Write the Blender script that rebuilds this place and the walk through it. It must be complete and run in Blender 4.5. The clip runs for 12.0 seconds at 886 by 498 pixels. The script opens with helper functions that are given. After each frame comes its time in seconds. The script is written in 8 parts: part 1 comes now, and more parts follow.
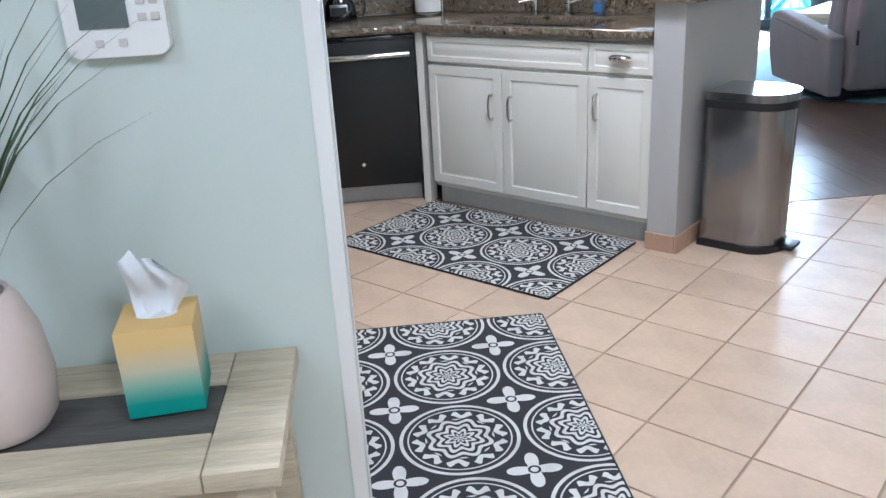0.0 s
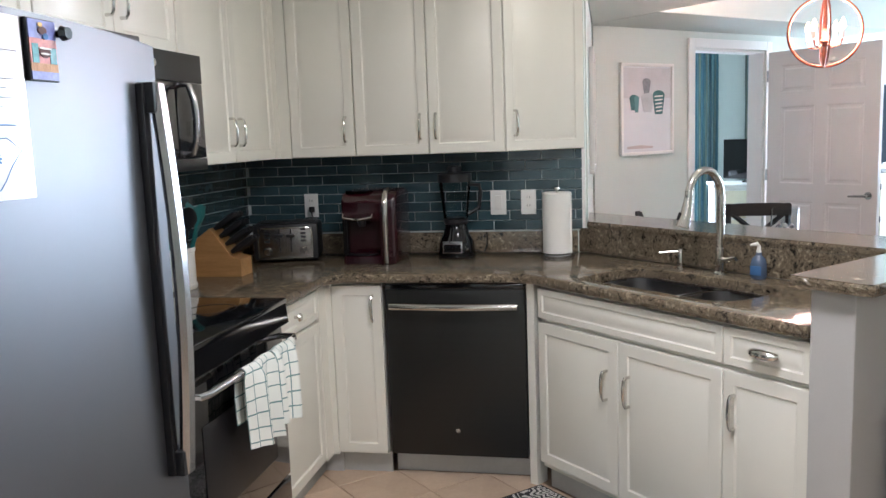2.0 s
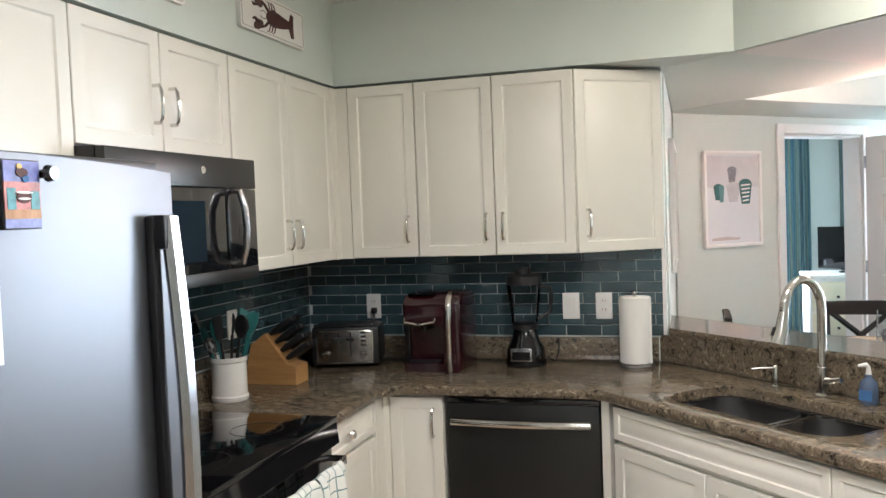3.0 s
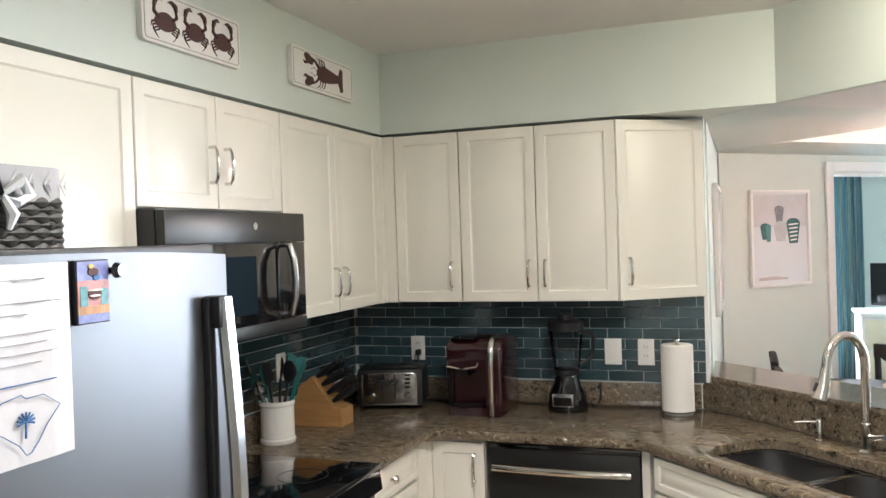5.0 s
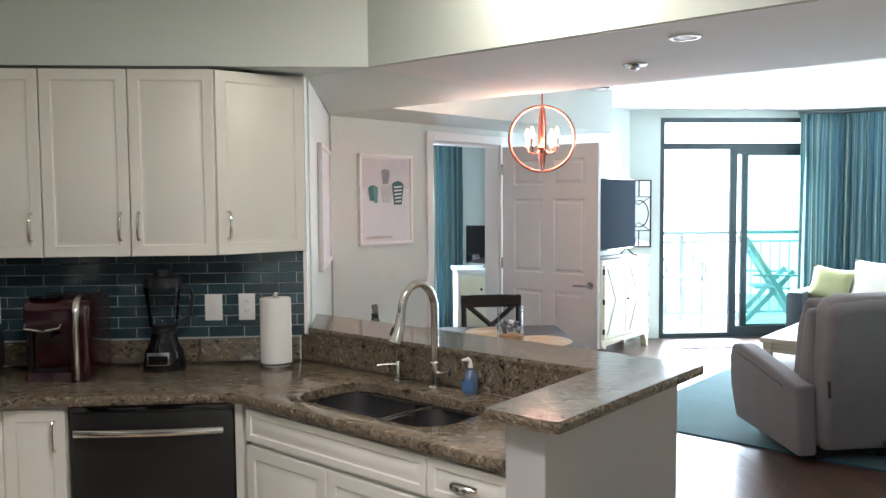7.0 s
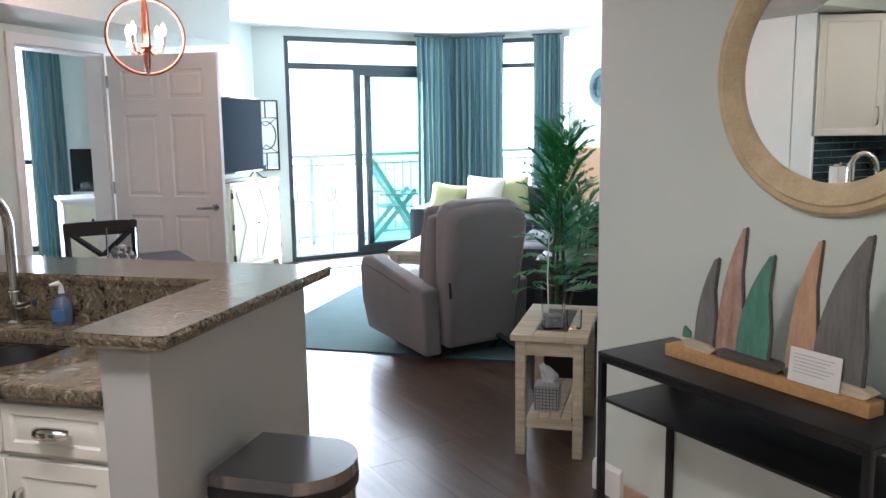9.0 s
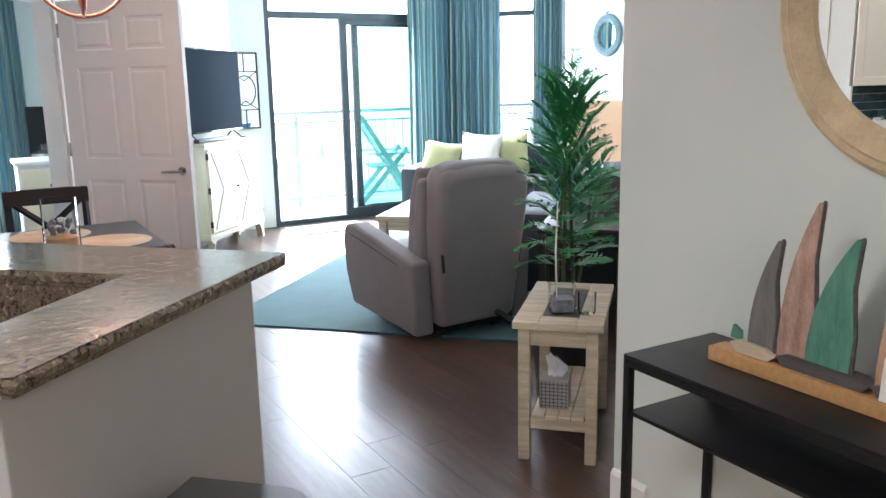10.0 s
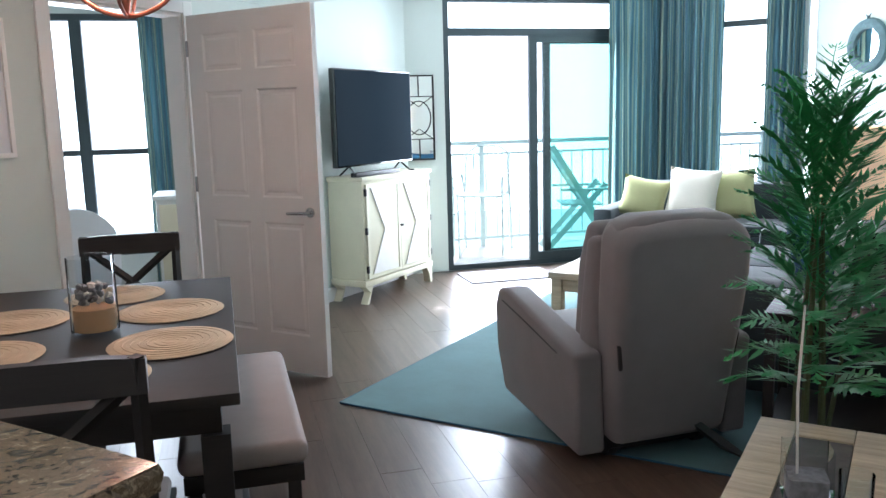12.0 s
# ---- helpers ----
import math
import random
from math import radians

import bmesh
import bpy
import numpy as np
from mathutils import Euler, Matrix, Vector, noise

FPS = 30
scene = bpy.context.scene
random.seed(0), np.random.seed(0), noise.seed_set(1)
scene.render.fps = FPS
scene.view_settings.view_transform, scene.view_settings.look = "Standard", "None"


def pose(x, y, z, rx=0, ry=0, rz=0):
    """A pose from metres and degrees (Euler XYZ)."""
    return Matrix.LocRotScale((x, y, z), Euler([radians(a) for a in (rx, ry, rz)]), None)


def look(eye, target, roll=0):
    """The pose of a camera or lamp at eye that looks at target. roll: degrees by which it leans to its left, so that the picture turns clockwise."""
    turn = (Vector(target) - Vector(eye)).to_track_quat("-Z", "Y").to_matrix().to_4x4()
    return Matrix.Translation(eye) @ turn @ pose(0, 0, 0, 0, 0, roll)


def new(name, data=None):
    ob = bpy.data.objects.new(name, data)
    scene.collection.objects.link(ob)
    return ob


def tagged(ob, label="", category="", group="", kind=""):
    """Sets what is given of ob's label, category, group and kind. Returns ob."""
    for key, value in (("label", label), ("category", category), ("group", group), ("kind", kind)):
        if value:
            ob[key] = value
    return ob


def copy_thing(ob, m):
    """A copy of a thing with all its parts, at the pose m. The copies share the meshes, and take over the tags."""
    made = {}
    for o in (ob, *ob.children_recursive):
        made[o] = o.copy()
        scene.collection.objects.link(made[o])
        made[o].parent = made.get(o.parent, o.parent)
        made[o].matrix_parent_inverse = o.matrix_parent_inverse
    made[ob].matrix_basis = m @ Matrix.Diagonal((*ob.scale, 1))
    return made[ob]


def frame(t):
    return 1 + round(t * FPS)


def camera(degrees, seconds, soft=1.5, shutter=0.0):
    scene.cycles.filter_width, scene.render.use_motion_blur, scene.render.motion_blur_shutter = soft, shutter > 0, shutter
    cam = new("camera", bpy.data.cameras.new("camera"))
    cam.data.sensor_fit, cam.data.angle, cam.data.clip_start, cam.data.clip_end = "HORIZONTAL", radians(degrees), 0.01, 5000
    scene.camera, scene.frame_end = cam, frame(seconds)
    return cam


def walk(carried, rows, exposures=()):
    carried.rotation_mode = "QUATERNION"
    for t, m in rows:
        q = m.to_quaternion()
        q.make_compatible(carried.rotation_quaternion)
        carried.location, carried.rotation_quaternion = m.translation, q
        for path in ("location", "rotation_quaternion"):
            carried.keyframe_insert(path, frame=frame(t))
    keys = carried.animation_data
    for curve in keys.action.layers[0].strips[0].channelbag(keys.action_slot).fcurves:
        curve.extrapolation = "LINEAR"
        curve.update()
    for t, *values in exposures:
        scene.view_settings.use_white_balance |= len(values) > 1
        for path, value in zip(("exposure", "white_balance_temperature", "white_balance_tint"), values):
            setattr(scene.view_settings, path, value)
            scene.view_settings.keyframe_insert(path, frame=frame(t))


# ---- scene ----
cam = camera(56.8, 12.0, soft=1.5, shutter=0.0)

# seconds, eye, target, roll
PATH = [
    (0, (0.787, 0.62, 1.315), (0.932, 2.481, 0.599), -3.2),
    (0.3, (0.896, 0.831, 1.34), (1.028, 2.743, 0.769), -4.6),
    (0.6, (0.924, 1.041, 1.394), (1.073, 2.986, 0.952), -4.9),
    (1, (1.025, 1.225, 1.437), (1.113, 3.194, 1.1), -4.5),
    (1.5, (1.244, 1.329, 1.47), (1.058, 3.3, 1.187), -3.1),
    (2, (1.36, 1.432, 1.484), (0.967, 3.374, 1.21), -2.1),
    (2.5, (1.405, 1.604, 1.54), (1.03, 3.566, 1.426), -3.1),
    (3, (1.368, 1.68, 1.584), (0.789, 3.593, 1.501), -2.2),
    (5, (1.41, 1.619, 1.691), (0.723, 3.497, 1.665), -1.9),
    (5.5, (1.434, 1.63, 1.682), (0.864, 3.547, 1.641), -1.9),
    (6, (1.47, 1.652, 1.668), (1.116, 3.619, 1.595), -0.8),
    (6.5, (1.517, 1.654, 1.652), (1.443, 3.65, 1.548), -0.1),
    (7, (1.573, 1.649, 1.644), (1.735, 3.638, 1.514), -0.4),
    (7.5, (1.635, 1.624, 1.631), (2.039, 3.575, 1.464), -0.8),
    (7.6, (1.647, 1.635, 1.62), (2.107, 3.573, 1.444), -0.7),
    (9.3, (1.744, 2.015, 1.473), (2.769, 3.7, 1.14), -1.4),
    (9.5, (1.808, 2.118, 1.458), (2.837, 3.794, 1.091), -1.8),
    (10, (2.016, 2.377, 1.475), (2.994, 4.075, 1.075), -1.2),
    (10.5, (2.15, 2.615, 1.447), (3.076, 4.351, 1.086), -1.0),
    (11, (2.331, 2.875, 1.431), (3.148, 4.677, 1.138), -3.1),
    (11.5, (2.609, 3.159, 1.415), (3.304, 5.006, 1.09), -1.5),
    (12, (2.77, 3.408, 1.439), (3.281, 5.315, 1.118), -1.5),
]
walk(cam, [(t, look(eye, target, roll)) for t, eye, target, roll in PATH],
     exposures=[(0, 1.45, 5100, 13), (1.0, 0.92, 5150, 17), (2.0, 1.27, 5700, 14), (3.0, 1.4, 6000, 13), (5.0, 1.5, 6150, 13), (6.5, 1.28, 6000, 14), (7.5, 0.80, 5900, 14), (9.3, 0.93, 5900, 17), (10, 1.15, 5950, 17), (10.5, 1.22, 5950, 17), (11, 0.70, 5980, 17), (11.5, 0.62, 5980, 16), (12, 0.57, 5950, 15)])

# ---- world, sun, large lights ----
world = bpy.data.worlds.new("sky")
scene.world = world
world.use_nodes = True
wt = world.node_tree
sky = wt.nodes.new("ShaderNodeTexSky")
sky.sky_type, sky.sun_disc = "NISHITA", False
sky.sun_elevation, sky.sun_rotation = radians(48), radians(20)
wt.links.new(sky.outputs[0], wt.nodes["Background"].inputs[0])
wt.nodes["Background"].inputs[1].default_value = 0.15
sun_data = bpy.data.lights.new("sun", "SUN")
sun_data.energy, sun_data.angle, sun_data.color = 4.0, radians(0.5), (1.0, 0.95, 0.88)
sun = new("sun", sun_data)
sun.matrix_world = look((0, 0, 0), (-0.25, -0.62, -0.76))

H = math.sqrt(0.5)


def QW(u, v, z=0.0):
    """World place of a point in the frame that is turned by 45 degrees."""
    return ((u + v) * H, (v - u) * H, z)


def lamp(name, kind, place, energy, color, target=None, size=0.1, size_y=None):
    d = bpy.data.lights.new(name, kind)
    d.energy, d.color = energy, color
    if kind == "AREA":
        d.shape = "RECTANGLE"
        d.size, d.size_y = size, size_y or size
    else:
        d.shadow_soft_size = size
    o = new(name, d)
    o.matrix_world = look(place, target) if target else pose(*place)
    return o


DAY = (0.86, 0.95, 1.0)
WARM = (1.0, 0.80, 0.56)
lamp("slider_daylight", "AREA", (5.6, 10.55, 1.2), 125, DAY, (5.4, 0, 0.9), 1.6, 2.2)
lamp("bay_daylight", "AREA", (7.15, 10.15, 1.3), 54, DAY, (3.5, 6.4, 0.9), 0.7, 2.2)
lamp("bedroom_daylight", "AREA", (1.6, 10.4, 1.3), 45, DAY, (1.8, 6, 1.0), 1.2, 1.8)
# Unseen lamp, added to fill the kitchen from above.
lamp("kitchen_fill", "AREA", (1.35, 3.1, 2.49), 16, (1.0, 0.93, 0.84), (1.35, 3.1, 0), 0.5, 0.5)
lamp("beam_spot", "POINT", QW(-1.55, 4.48, 2.44), 9.0, (1.0, 0.88, 0.68), None, 0.05)
# Two more unseen lamps, added to brighten hall and entry wall.
lamp("hall_fill", "AREA", (1.6, -0.2, 2.49), 17, (1.0, 0.95, 0.88), (1.6, -0.2, 0), 0.6, 0.6)
lamp("entry_fill", "POINT", (-0.3, 0.5, 2.2), 12, (1.0, 0.95, 0.88), None, 0.1)
lamp("chandelier_light", "POINT", (2.517, 6.266, 1.99), 19, (1.0, 0.58, 0.42), None, 0.12)
lamp("shade_light", "POINT", QW(-0.62, 8.02, 1.18), 1.5, (1.0, 0.72, 0.45), None, 0.06)


# ---- materials ----
def nodes(name):
    m = bpy.data.materials.new(name)
    m.use_nodes = True
    nt = m.node_tree
    return m, nt, nt.nodes["Principled BSDF"]


def ramp(nt, fac, stops):
    r = nt.nodes.new("ShaderNodeValToRGB")
    while len(r.color_ramp.elements) < len(stops):
        r.color_ramp.elements.new(0.5)
    for e, (p, c) in zip(r.color_ramp.elements, stops):
        e.position, e.color = p, (*c, 1)
    nt.links.new(fac, r.inputs[0])
    return r.outputs[0]


def noise_tex(nt, scale, detail=4, rough=0.55, stretch=None, kind="Object"):
    tc = nt.nodes.new("ShaderNodeTexCoord")
    mp = nt.nodes.new("ShaderNodeMapping")
    if stretch:
        mp.inputs["Scale"].default_value = stretch
    nt.links.new(tc.outputs[kind], mp.inputs[0])
    n = nt.nodes.new("ShaderNodeTexNoise")
    n.inputs["Scale"].default_value, n.inputs["Detail"].default_value, n.inputs["Roughness"].default_value = scale, detail, rough
    nt.links.new(mp.outputs[0], n.inputs[0])
    return n.outputs[0], mp.outputs[0]


def bump(nt, bsdf, height, strength, dist=0.002):
    b = nt.nodes.new("ShaderNodeBump")
    b.inputs["Strength"].default_value, b.inputs["Distance"].default_value = strength, dist
    nt.links.new(height, b.inputs["Height"])
    nt.links.new(b.outputs[0], bsdf.inputs["Normal"])


def mul(c, k):
    return tuple(min(1, a * k) for a in c)


def surface(name, color, rough=0.5, metal=0.0, vary=0.12, scale=6.0, grain=90.0, relief=0.15, stretch=None, random_tint=0.0, coat=0.0, sheen=0.0):
    """A plain surface with stains at a large and grain at a small scale."""
    m, nt, b = nodes(name)
    big, _ = noise_tex(nt, scale, 5, 0.6, stretch)
    small, _ = noise_tex(nt, grain, 3, 0.6, stretch)
    mix = nt.nodes.new("ShaderNodeMath")
    mix.operation = "MULTIPLY_ADD"
    nt.links.new(small, mix.inputs[0])
    mix.inputs[1].default_value = 0.4
    nt.links.new(big, mix.inputs[2])
    col = ramp(nt, mix.outputs[0], [(0.35, mul(color, 1 - vary)), (1.0, mul(color, 1 + vary * 0.7))])
    if random_tint:
        info = nt.nodes.new("ShaderNodeObjectInfo")
        rr = nt.nodes.new("ShaderNodeMapRange")
        rr.inputs["To Min"].default_value, rr.inputs["To Max"].default_value = 1 - random_tint, 1 + random_tint
        nt.links.new(info.outputs["Random"], rr.inputs["Value"])
        hs = nt.nodes.new("ShaderNodeHueSaturation")
        nt.links.new(rr.outputs[0], hs.inputs["Value"])
        nt.links.new(col, hs.inputs["Color"])
        col = hs.outputs[0]
    nt.links.new(col, b.inputs["Base Color"])
    rmap = nt.nodes.new("ShaderNodeMapRange")
    rmap.inputs["To Min"].default_value, rmap.inputs["To Max"].default_value = max(0.02, rough - 0.06), min(1, rough + 0.08)
    nt.links.new(big, rmap.inputs["Value"])
    nt.links.new(rmap.outputs[0], b.inputs["Roughness"])
    b.inputs["Metallic"].default_value = metal
    b.inputs["Coat Weight"].default_value = coat
    b.inputs["Sheen Weight"].default_value = sheen
    if relief:
        bump(nt, b, small, relief)
    return m


def granite():
    m, nt, b = nodes("granite")
    n1, vec = noise_tex(nt, 26, 10, 0.80, (1, 2.0, 1.3))
    n1.node.inputs["Distortion"].default_value = 0.9
    vo = nt.nodes.new("ShaderNodeTexVoronoi")
    vo.inputs["Scale"].default_value = 75
    nt.links.new(vec, vo.inputs[0])
    add = nt.nodes.new("ShaderNodeMath")
    add.operation = "MULTIPLY_ADD"
    nt.links.new(vo.outputs["Distance"], add.inputs[0])
    add.inputs[1].default_value = 0.10
    nt.links.new(n1, add.inputs[2])
    col = ramp(nt, add.outputs[0], [(0.42, (0.012, 0.010, 0.009)), (0.485, (0.040, 0.032, 0.024)), (0.53, (0.20, 0.160, 0.110)), (0.58, (0.10, 0.078, 0.054)), (0.68, (0.36, 0.30, 0.21))])
    nt.links.new(col, b.inputs["Base Color"])
    b.inputs["Roughness"].default_value = 0.11
    n2, _ = noise_tex(nt, 160, 2)
    bump(nt, b, n2, 0.04)
    return m


def wood(name, dark, light, rough=0.45, scale=3.0, stretch=(1, 14, 14), tint=0.0, relief=0.25):
    m, nt, b = nodes(name)
    n1, vec = noise_tex(nt, scale, 8, 0.65, stretch)
    fine, fvec = noise_tex(nt, scale * 9, 4, 0.7, stretch)
    mix = nt.nodes.new("ShaderNodeMath")
    mix.operation = "MULTIPLY_ADD"
    nt.links.new(fine, mix.inputs[0])
    mix.inputs[1].default_value = 0.45
    nt.links.new(n1, mix.inputs[2])
    col = ramp(nt, mix.outputs[0], [(0.45, dark), (0.72, tuple((a + c) / 2 for a, c in zip(dark, light))), (0.98, light)])
    if tint:
        info = nt.nodes.new("ShaderNodeObjectInfo")
        rr = nt.nodes.new("ShaderNodeMapRange")
        rr.inputs["To Min"].default_value, rr.inputs["To Max"].default_value = 1 - tint, 1 + tint
        far = nt.nodes.new("ShaderNodeMath")
        far.operation = "MULTIPLY"
        far.inputs[1].default_value = 40
        nt.links.new(info.outputs["Random"], far.inputs[0])
        nt.links.new(far.outputs[0], vec.node.inputs["Location"])
        nt.links.new(far.outputs[0], fvec.node.inputs["Location"])
        nt.links.new(info.outputs["Random"], rr.inputs["Value"])
        hs = nt.nodes.new("ShaderNodeHueSaturation")
        nt.links.new(rr.outputs[0], hs.inputs["Value"])
        nt.links.new(col, hs.inputs["Color"])
        col = hs.outputs[0]
    nt.links.new(col, b.inputs["Base Color"])
    b.inputs["Roughness"].default_value = rough
    bump(nt, b, fine, relief)
    return m


def glass(name, tint=(1, 1, 1), rough=0.0, alpha=0.12):
    """Thin glass: mostly clear, with a mirror's gloss at grazing angles."""
    m, nt, b = nodes(name)
    out = nt.nodes["Material Output"]
    nt.nodes.remove(b)
    tr, gl, mx, fr = (nt.nodes.new(k) for k in ("ShaderNodeBsdfTransparent", "ShaderNodeBsdfGlossy", "ShaderNodeMixShader", "ShaderNodeFresnel"))
    tr.inputs[0].default_value = (*tint, 1)
    gl.inputs["Roughness"].default_value = rough
    fr.inputs[0].default_value = 1.0 + alpha * 3.5
    nt.links.new(fr.outputs[0], mx.inputs[0])
    nt.links.new(tr.outputs[0], mx.inputs[1])
    nt.links.new(gl.outputs[0], mx.inputs[2])
    nt.links.new(mx.outputs[0], out.inputs[0])
    return m


def glow(name, color, strength):
    m, nt, b = nodes(name)
    b.inputs["Base Color"].default_value = (*mul(color, 0.8), 1)
    b.inputs["Emission Color"].default_value = (*color, 1)
    b.inputs["Emission Strength"].default_value = strength
    return m


def curtain_cloth():
    m, nt, b = nodes("curtain_cloth")
    tc = nt.nodes.new("ShaderNodeTexCoord")
    sep = nt.nodes.new("ShaderNodeSeparateXYZ")
    nt.links.new(tc.outputs["UV"], sep.inputs[0])
    wv = nt.nodes.new("ShaderNodeTexNoise")
    wv.noise_dimensions = "1D"
    wv.inputs["Scale"].default_value, wv.inputs["Detail"].default_value = 26, 3
    nt.links.new(sep.outputs[0], wv.inputs["W"])
    col = ramp(nt, wv.outputs[0], [(0.32, (0.050, 0.125, 0.170)), (0.5, (0.080, 0.200, 0.240)), (0.58, (0.27, 0.34, 0.25)), (0.64, (0.080, 0.185, 0.230))])
    nt.links.new(col, b.inputs["Base Color"])
    b.inputs["Roughness"].default_value = 0.85
    b.inputs["Sheen Weight"].default_value = 0.2
    tl, mx = nt.nodes.new("ShaderNodeBsdfTranslucent"), nt.nodes.new("ShaderNodeMixShader")
    nt.links.new(col, tl.inputs[0])
    mx.inputs[0].default_value = 0.3
    nt.links.new(b.outputs[0], mx.inputs[1])
    nt.links.new(tl.outputs[0], mx.inputs[2])
    nt.links.new(mx.outputs[0], nt.nodes["Material Output"].inputs[0])
    return m


def kitchen_rug():
    """Black cotton rug with cream medallions, small crosses between them."""
    m, nt, b = nodes("medallion_rug")
    tc = nt.nodes.new("ShaderNodeTexCoord")

    def op(kind, a, c=None, d=None):
        n = nt.nodes.new("ShaderNodeMath")
        n.operation = kind
        for i, s in enumerate((a, c, d)):
            if s is None:
                continue
            if isinstance(s, (int, float)):
                n.inputs[i].default_value = s
            else:
                nt.links.new(s, n.inputs[i])
        return n.outputs[0]

    sep = nt.nodes.new("ShaderNodeSeparateXYZ")
    nt.links.new(tc.outputs["Object"], sep.inputs[0])
    cell = 0.35
    fx = op("SUBTRACT", op("FRACT", op("ADD", op("DIVIDE", sep.outputs[0], cell), 0.5)), 0.5)
    fy = op("SUBTRACT", op("FRACT", op("ADD", op("DIVIDE", sep.outputs[1], cell), 0.5)), 0.5)
    r = op("SQRT", op("ADD", op("MULTIPLY", fx, fx), op("MULTIPLY", fy, fy)))
    ang = op("ARCTAN2", fy, fx)

    def band(x, lo, hi):
        return op("MULTIPLY", op("GREATER_THAN", x, lo), op("LESS_THAN", x, hi))

    petals = op("ADD", 0.355, op("MULTIPLY", op("COSINE", op("MULTIPLY", ang, 20)), 0.028))
    ring1 = op("MAXIMUM", band(r, 0.452, 0.482), band(r, 0.405, 0.418))
    ring2 = op("MULTIPLY", op("GREATER_THAN", op("ADD", r, op("MULTIPLY", op("SINE", op("MULTIPLY", ang, 10)), 0.03)), 0.31), op("LESS_THAN", r, petals))
    curls = op("MULTIPLY", op("LESS_THAN", r, 0.275), op("GREATER_THAN", op("SINE", op("ADD", op("MULTIPLY", r, 88), op("MULTIPLY", op("COSINE", op("MULTIPLY", ang, 8)), 2.2))), -0.1))
    gx = op("SUBTRACT", 0.5, op("ABSOLUTE", fx))
    gy = op("SUBTRACT", 0.5, op("ABSOLUTE", fy))
    rr = op("SQRT", op("ADD", op("MULTIPLY", gx, gx), op("MULTIPLY", gy, gy)))
    a2 = op("ARCTAN2", gy, gx)
    star = op("LESS_THAN", rr, op("ADD", 0.135, op("MULTIPLY", op("COSINE", op("MULTIPLY", a2, 4)), 0.075)))
    star_hole = op("SUBTRACT", 1.0, band(rr, 0.03, 0.05))
    pat = op("MAXIMUM", op("MAXIMUM", ring1, ring2), op("MAXIMUM", curls, op("MULTIPLY", star, star_hole)))
    n, _ = noise_tex(nt, 260, 3)
    worn, _ = noise_tex(nt, 9, 4)
    fac = op("MULTIPLY", pat, op("MULTIPLY_ADD", worn, 0.8, 0.45))
    col = ramp(nt, fac, [(0.0, (0.028, 0.028, 0.032)), (0.85, (0.62, 0.61, 0.58))])
    nt.links.new(col, b.inputs["Base Color"])
    b.inputs["Roughness"].default_value = 0.95
    bump(nt, b, n, 0.5)
    return m


def wicker(name, color):
    m, nt, b = nodes(name)
    tc = nt.nodes.new("ShaderNodeTexCoord")
    br = nt.nodes.new("ShaderNodeTexBrick")
    br.inputs["Scale"].default_value = 26
    br.inputs["Color1"].default_value = (*mul(color, 1.5), 1)
    br.inputs["Color2"].default_value = (*color, 1)
    br.inputs["Mortar"].default_value = (0.003, 0.003, 0.003, 1)
    br.inputs["Mortar Size"].default_value = 0.03
    nt.links.new(tc.outputs["Object"], br.inputs[0])
    nt.links.new(br.outputs[0], b.inputs["Base Color"])
    b.inputs["Roughness"].default_value = 0.6
    bump(nt, b, br.outputs["Fac"], -0.8, 0.004)
    return m


def checked_towel():
    m, nt, b = nodes("checked_towel")
    tc = nt.nodes.new("ShaderNodeTexCoord")
    sep = nt.nodes.new("ShaderNodeSeparateXYZ")
    nt.links.new(tc.outputs["UV"], sep.inputs[0])
    outs = []
    for i, k in ((0, 5.0), (1, 9.0)):
        a = nt.nodes.new("ShaderNodeMath")
        a.operation = "MULTIPLY"
        a.inputs[1].default_value = k
        nt.links.new(sep.outputs[i], a.inputs[0])
        f = nt.nodes.new("ShaderNodeMath")
        f.operation = "FRACT"
        nt.links.new(a.outputs[0], f.inputs[0])
        l = nt.nodes.new("ShaderNodeMath")
        l.operation = "LESS_THAN"
        l.inputs[1].default_value = 0.10
        nt.links.new(f.outputs[0], l.inputs[0])
        outs.append(l.outputs[0])
    mx = nt.nodes.new("ShaderNodeMath")
    mx.operation = "MAXIMUM"
    nt.links.new(outs[0], mx.inputs[0])
    nt.links.new(outs[1], mx.inputs[1])
    nt.links.new(ramp(nt, mx.outputs[0], [(0.0, (0.74, 0.76, 0.72)), (1.0, (0.16, 0.27, 0.27))]), b.inputs["Base Color"])
    b.inputs["Roughness"].default_value = 0.95
    n, _ = noise_tex(nt, 300, 2)
    bump(nt, b, n, 0.5)
    return m


WALL = surface("wall_paint", (0.60, 0.66, 0.62), 0.55, vary=0.04, scale=1.5, grain=160, relief=0.12)
# Half wall: greyer and darker than WALL.
HALFW = surface("half_wall_grey", (0.46, 0.45, 0.44), 0.55, vary=0.05, scale=2.0, grain=160, relief=0.12)
CEIL = surface("ceiling_paint", (0.72, 0.72, 0.70), 0.9, vary=0.04, scale=1.2, grain=70, relief=0.35)
TRIM = surface("white_trim_paint", (0.78, 0.78, 0.76), 0.35, vary=0.04, scale=4, grain=120, relief=0.06)
DOORP = surface("door_paint", (0.66, 0.64, 0.62), 0.38, vary=0.05, scale=3, grain=140, relief=0.08)
CAB = surface("cabinet_foil", (0.76, 0.74, 0.67), 0.34, vary=0.03, scale=2.5, grain=140, relief=0.03)
CABIN = surface("cabinet_side", (0.70, 0.69, 0.62), 0.45, vary=0.05)
TOE = surface("toe_kick", (0.50, 0.50, 0.48), 0.5, vary=0.15)
GRANITE = granite()
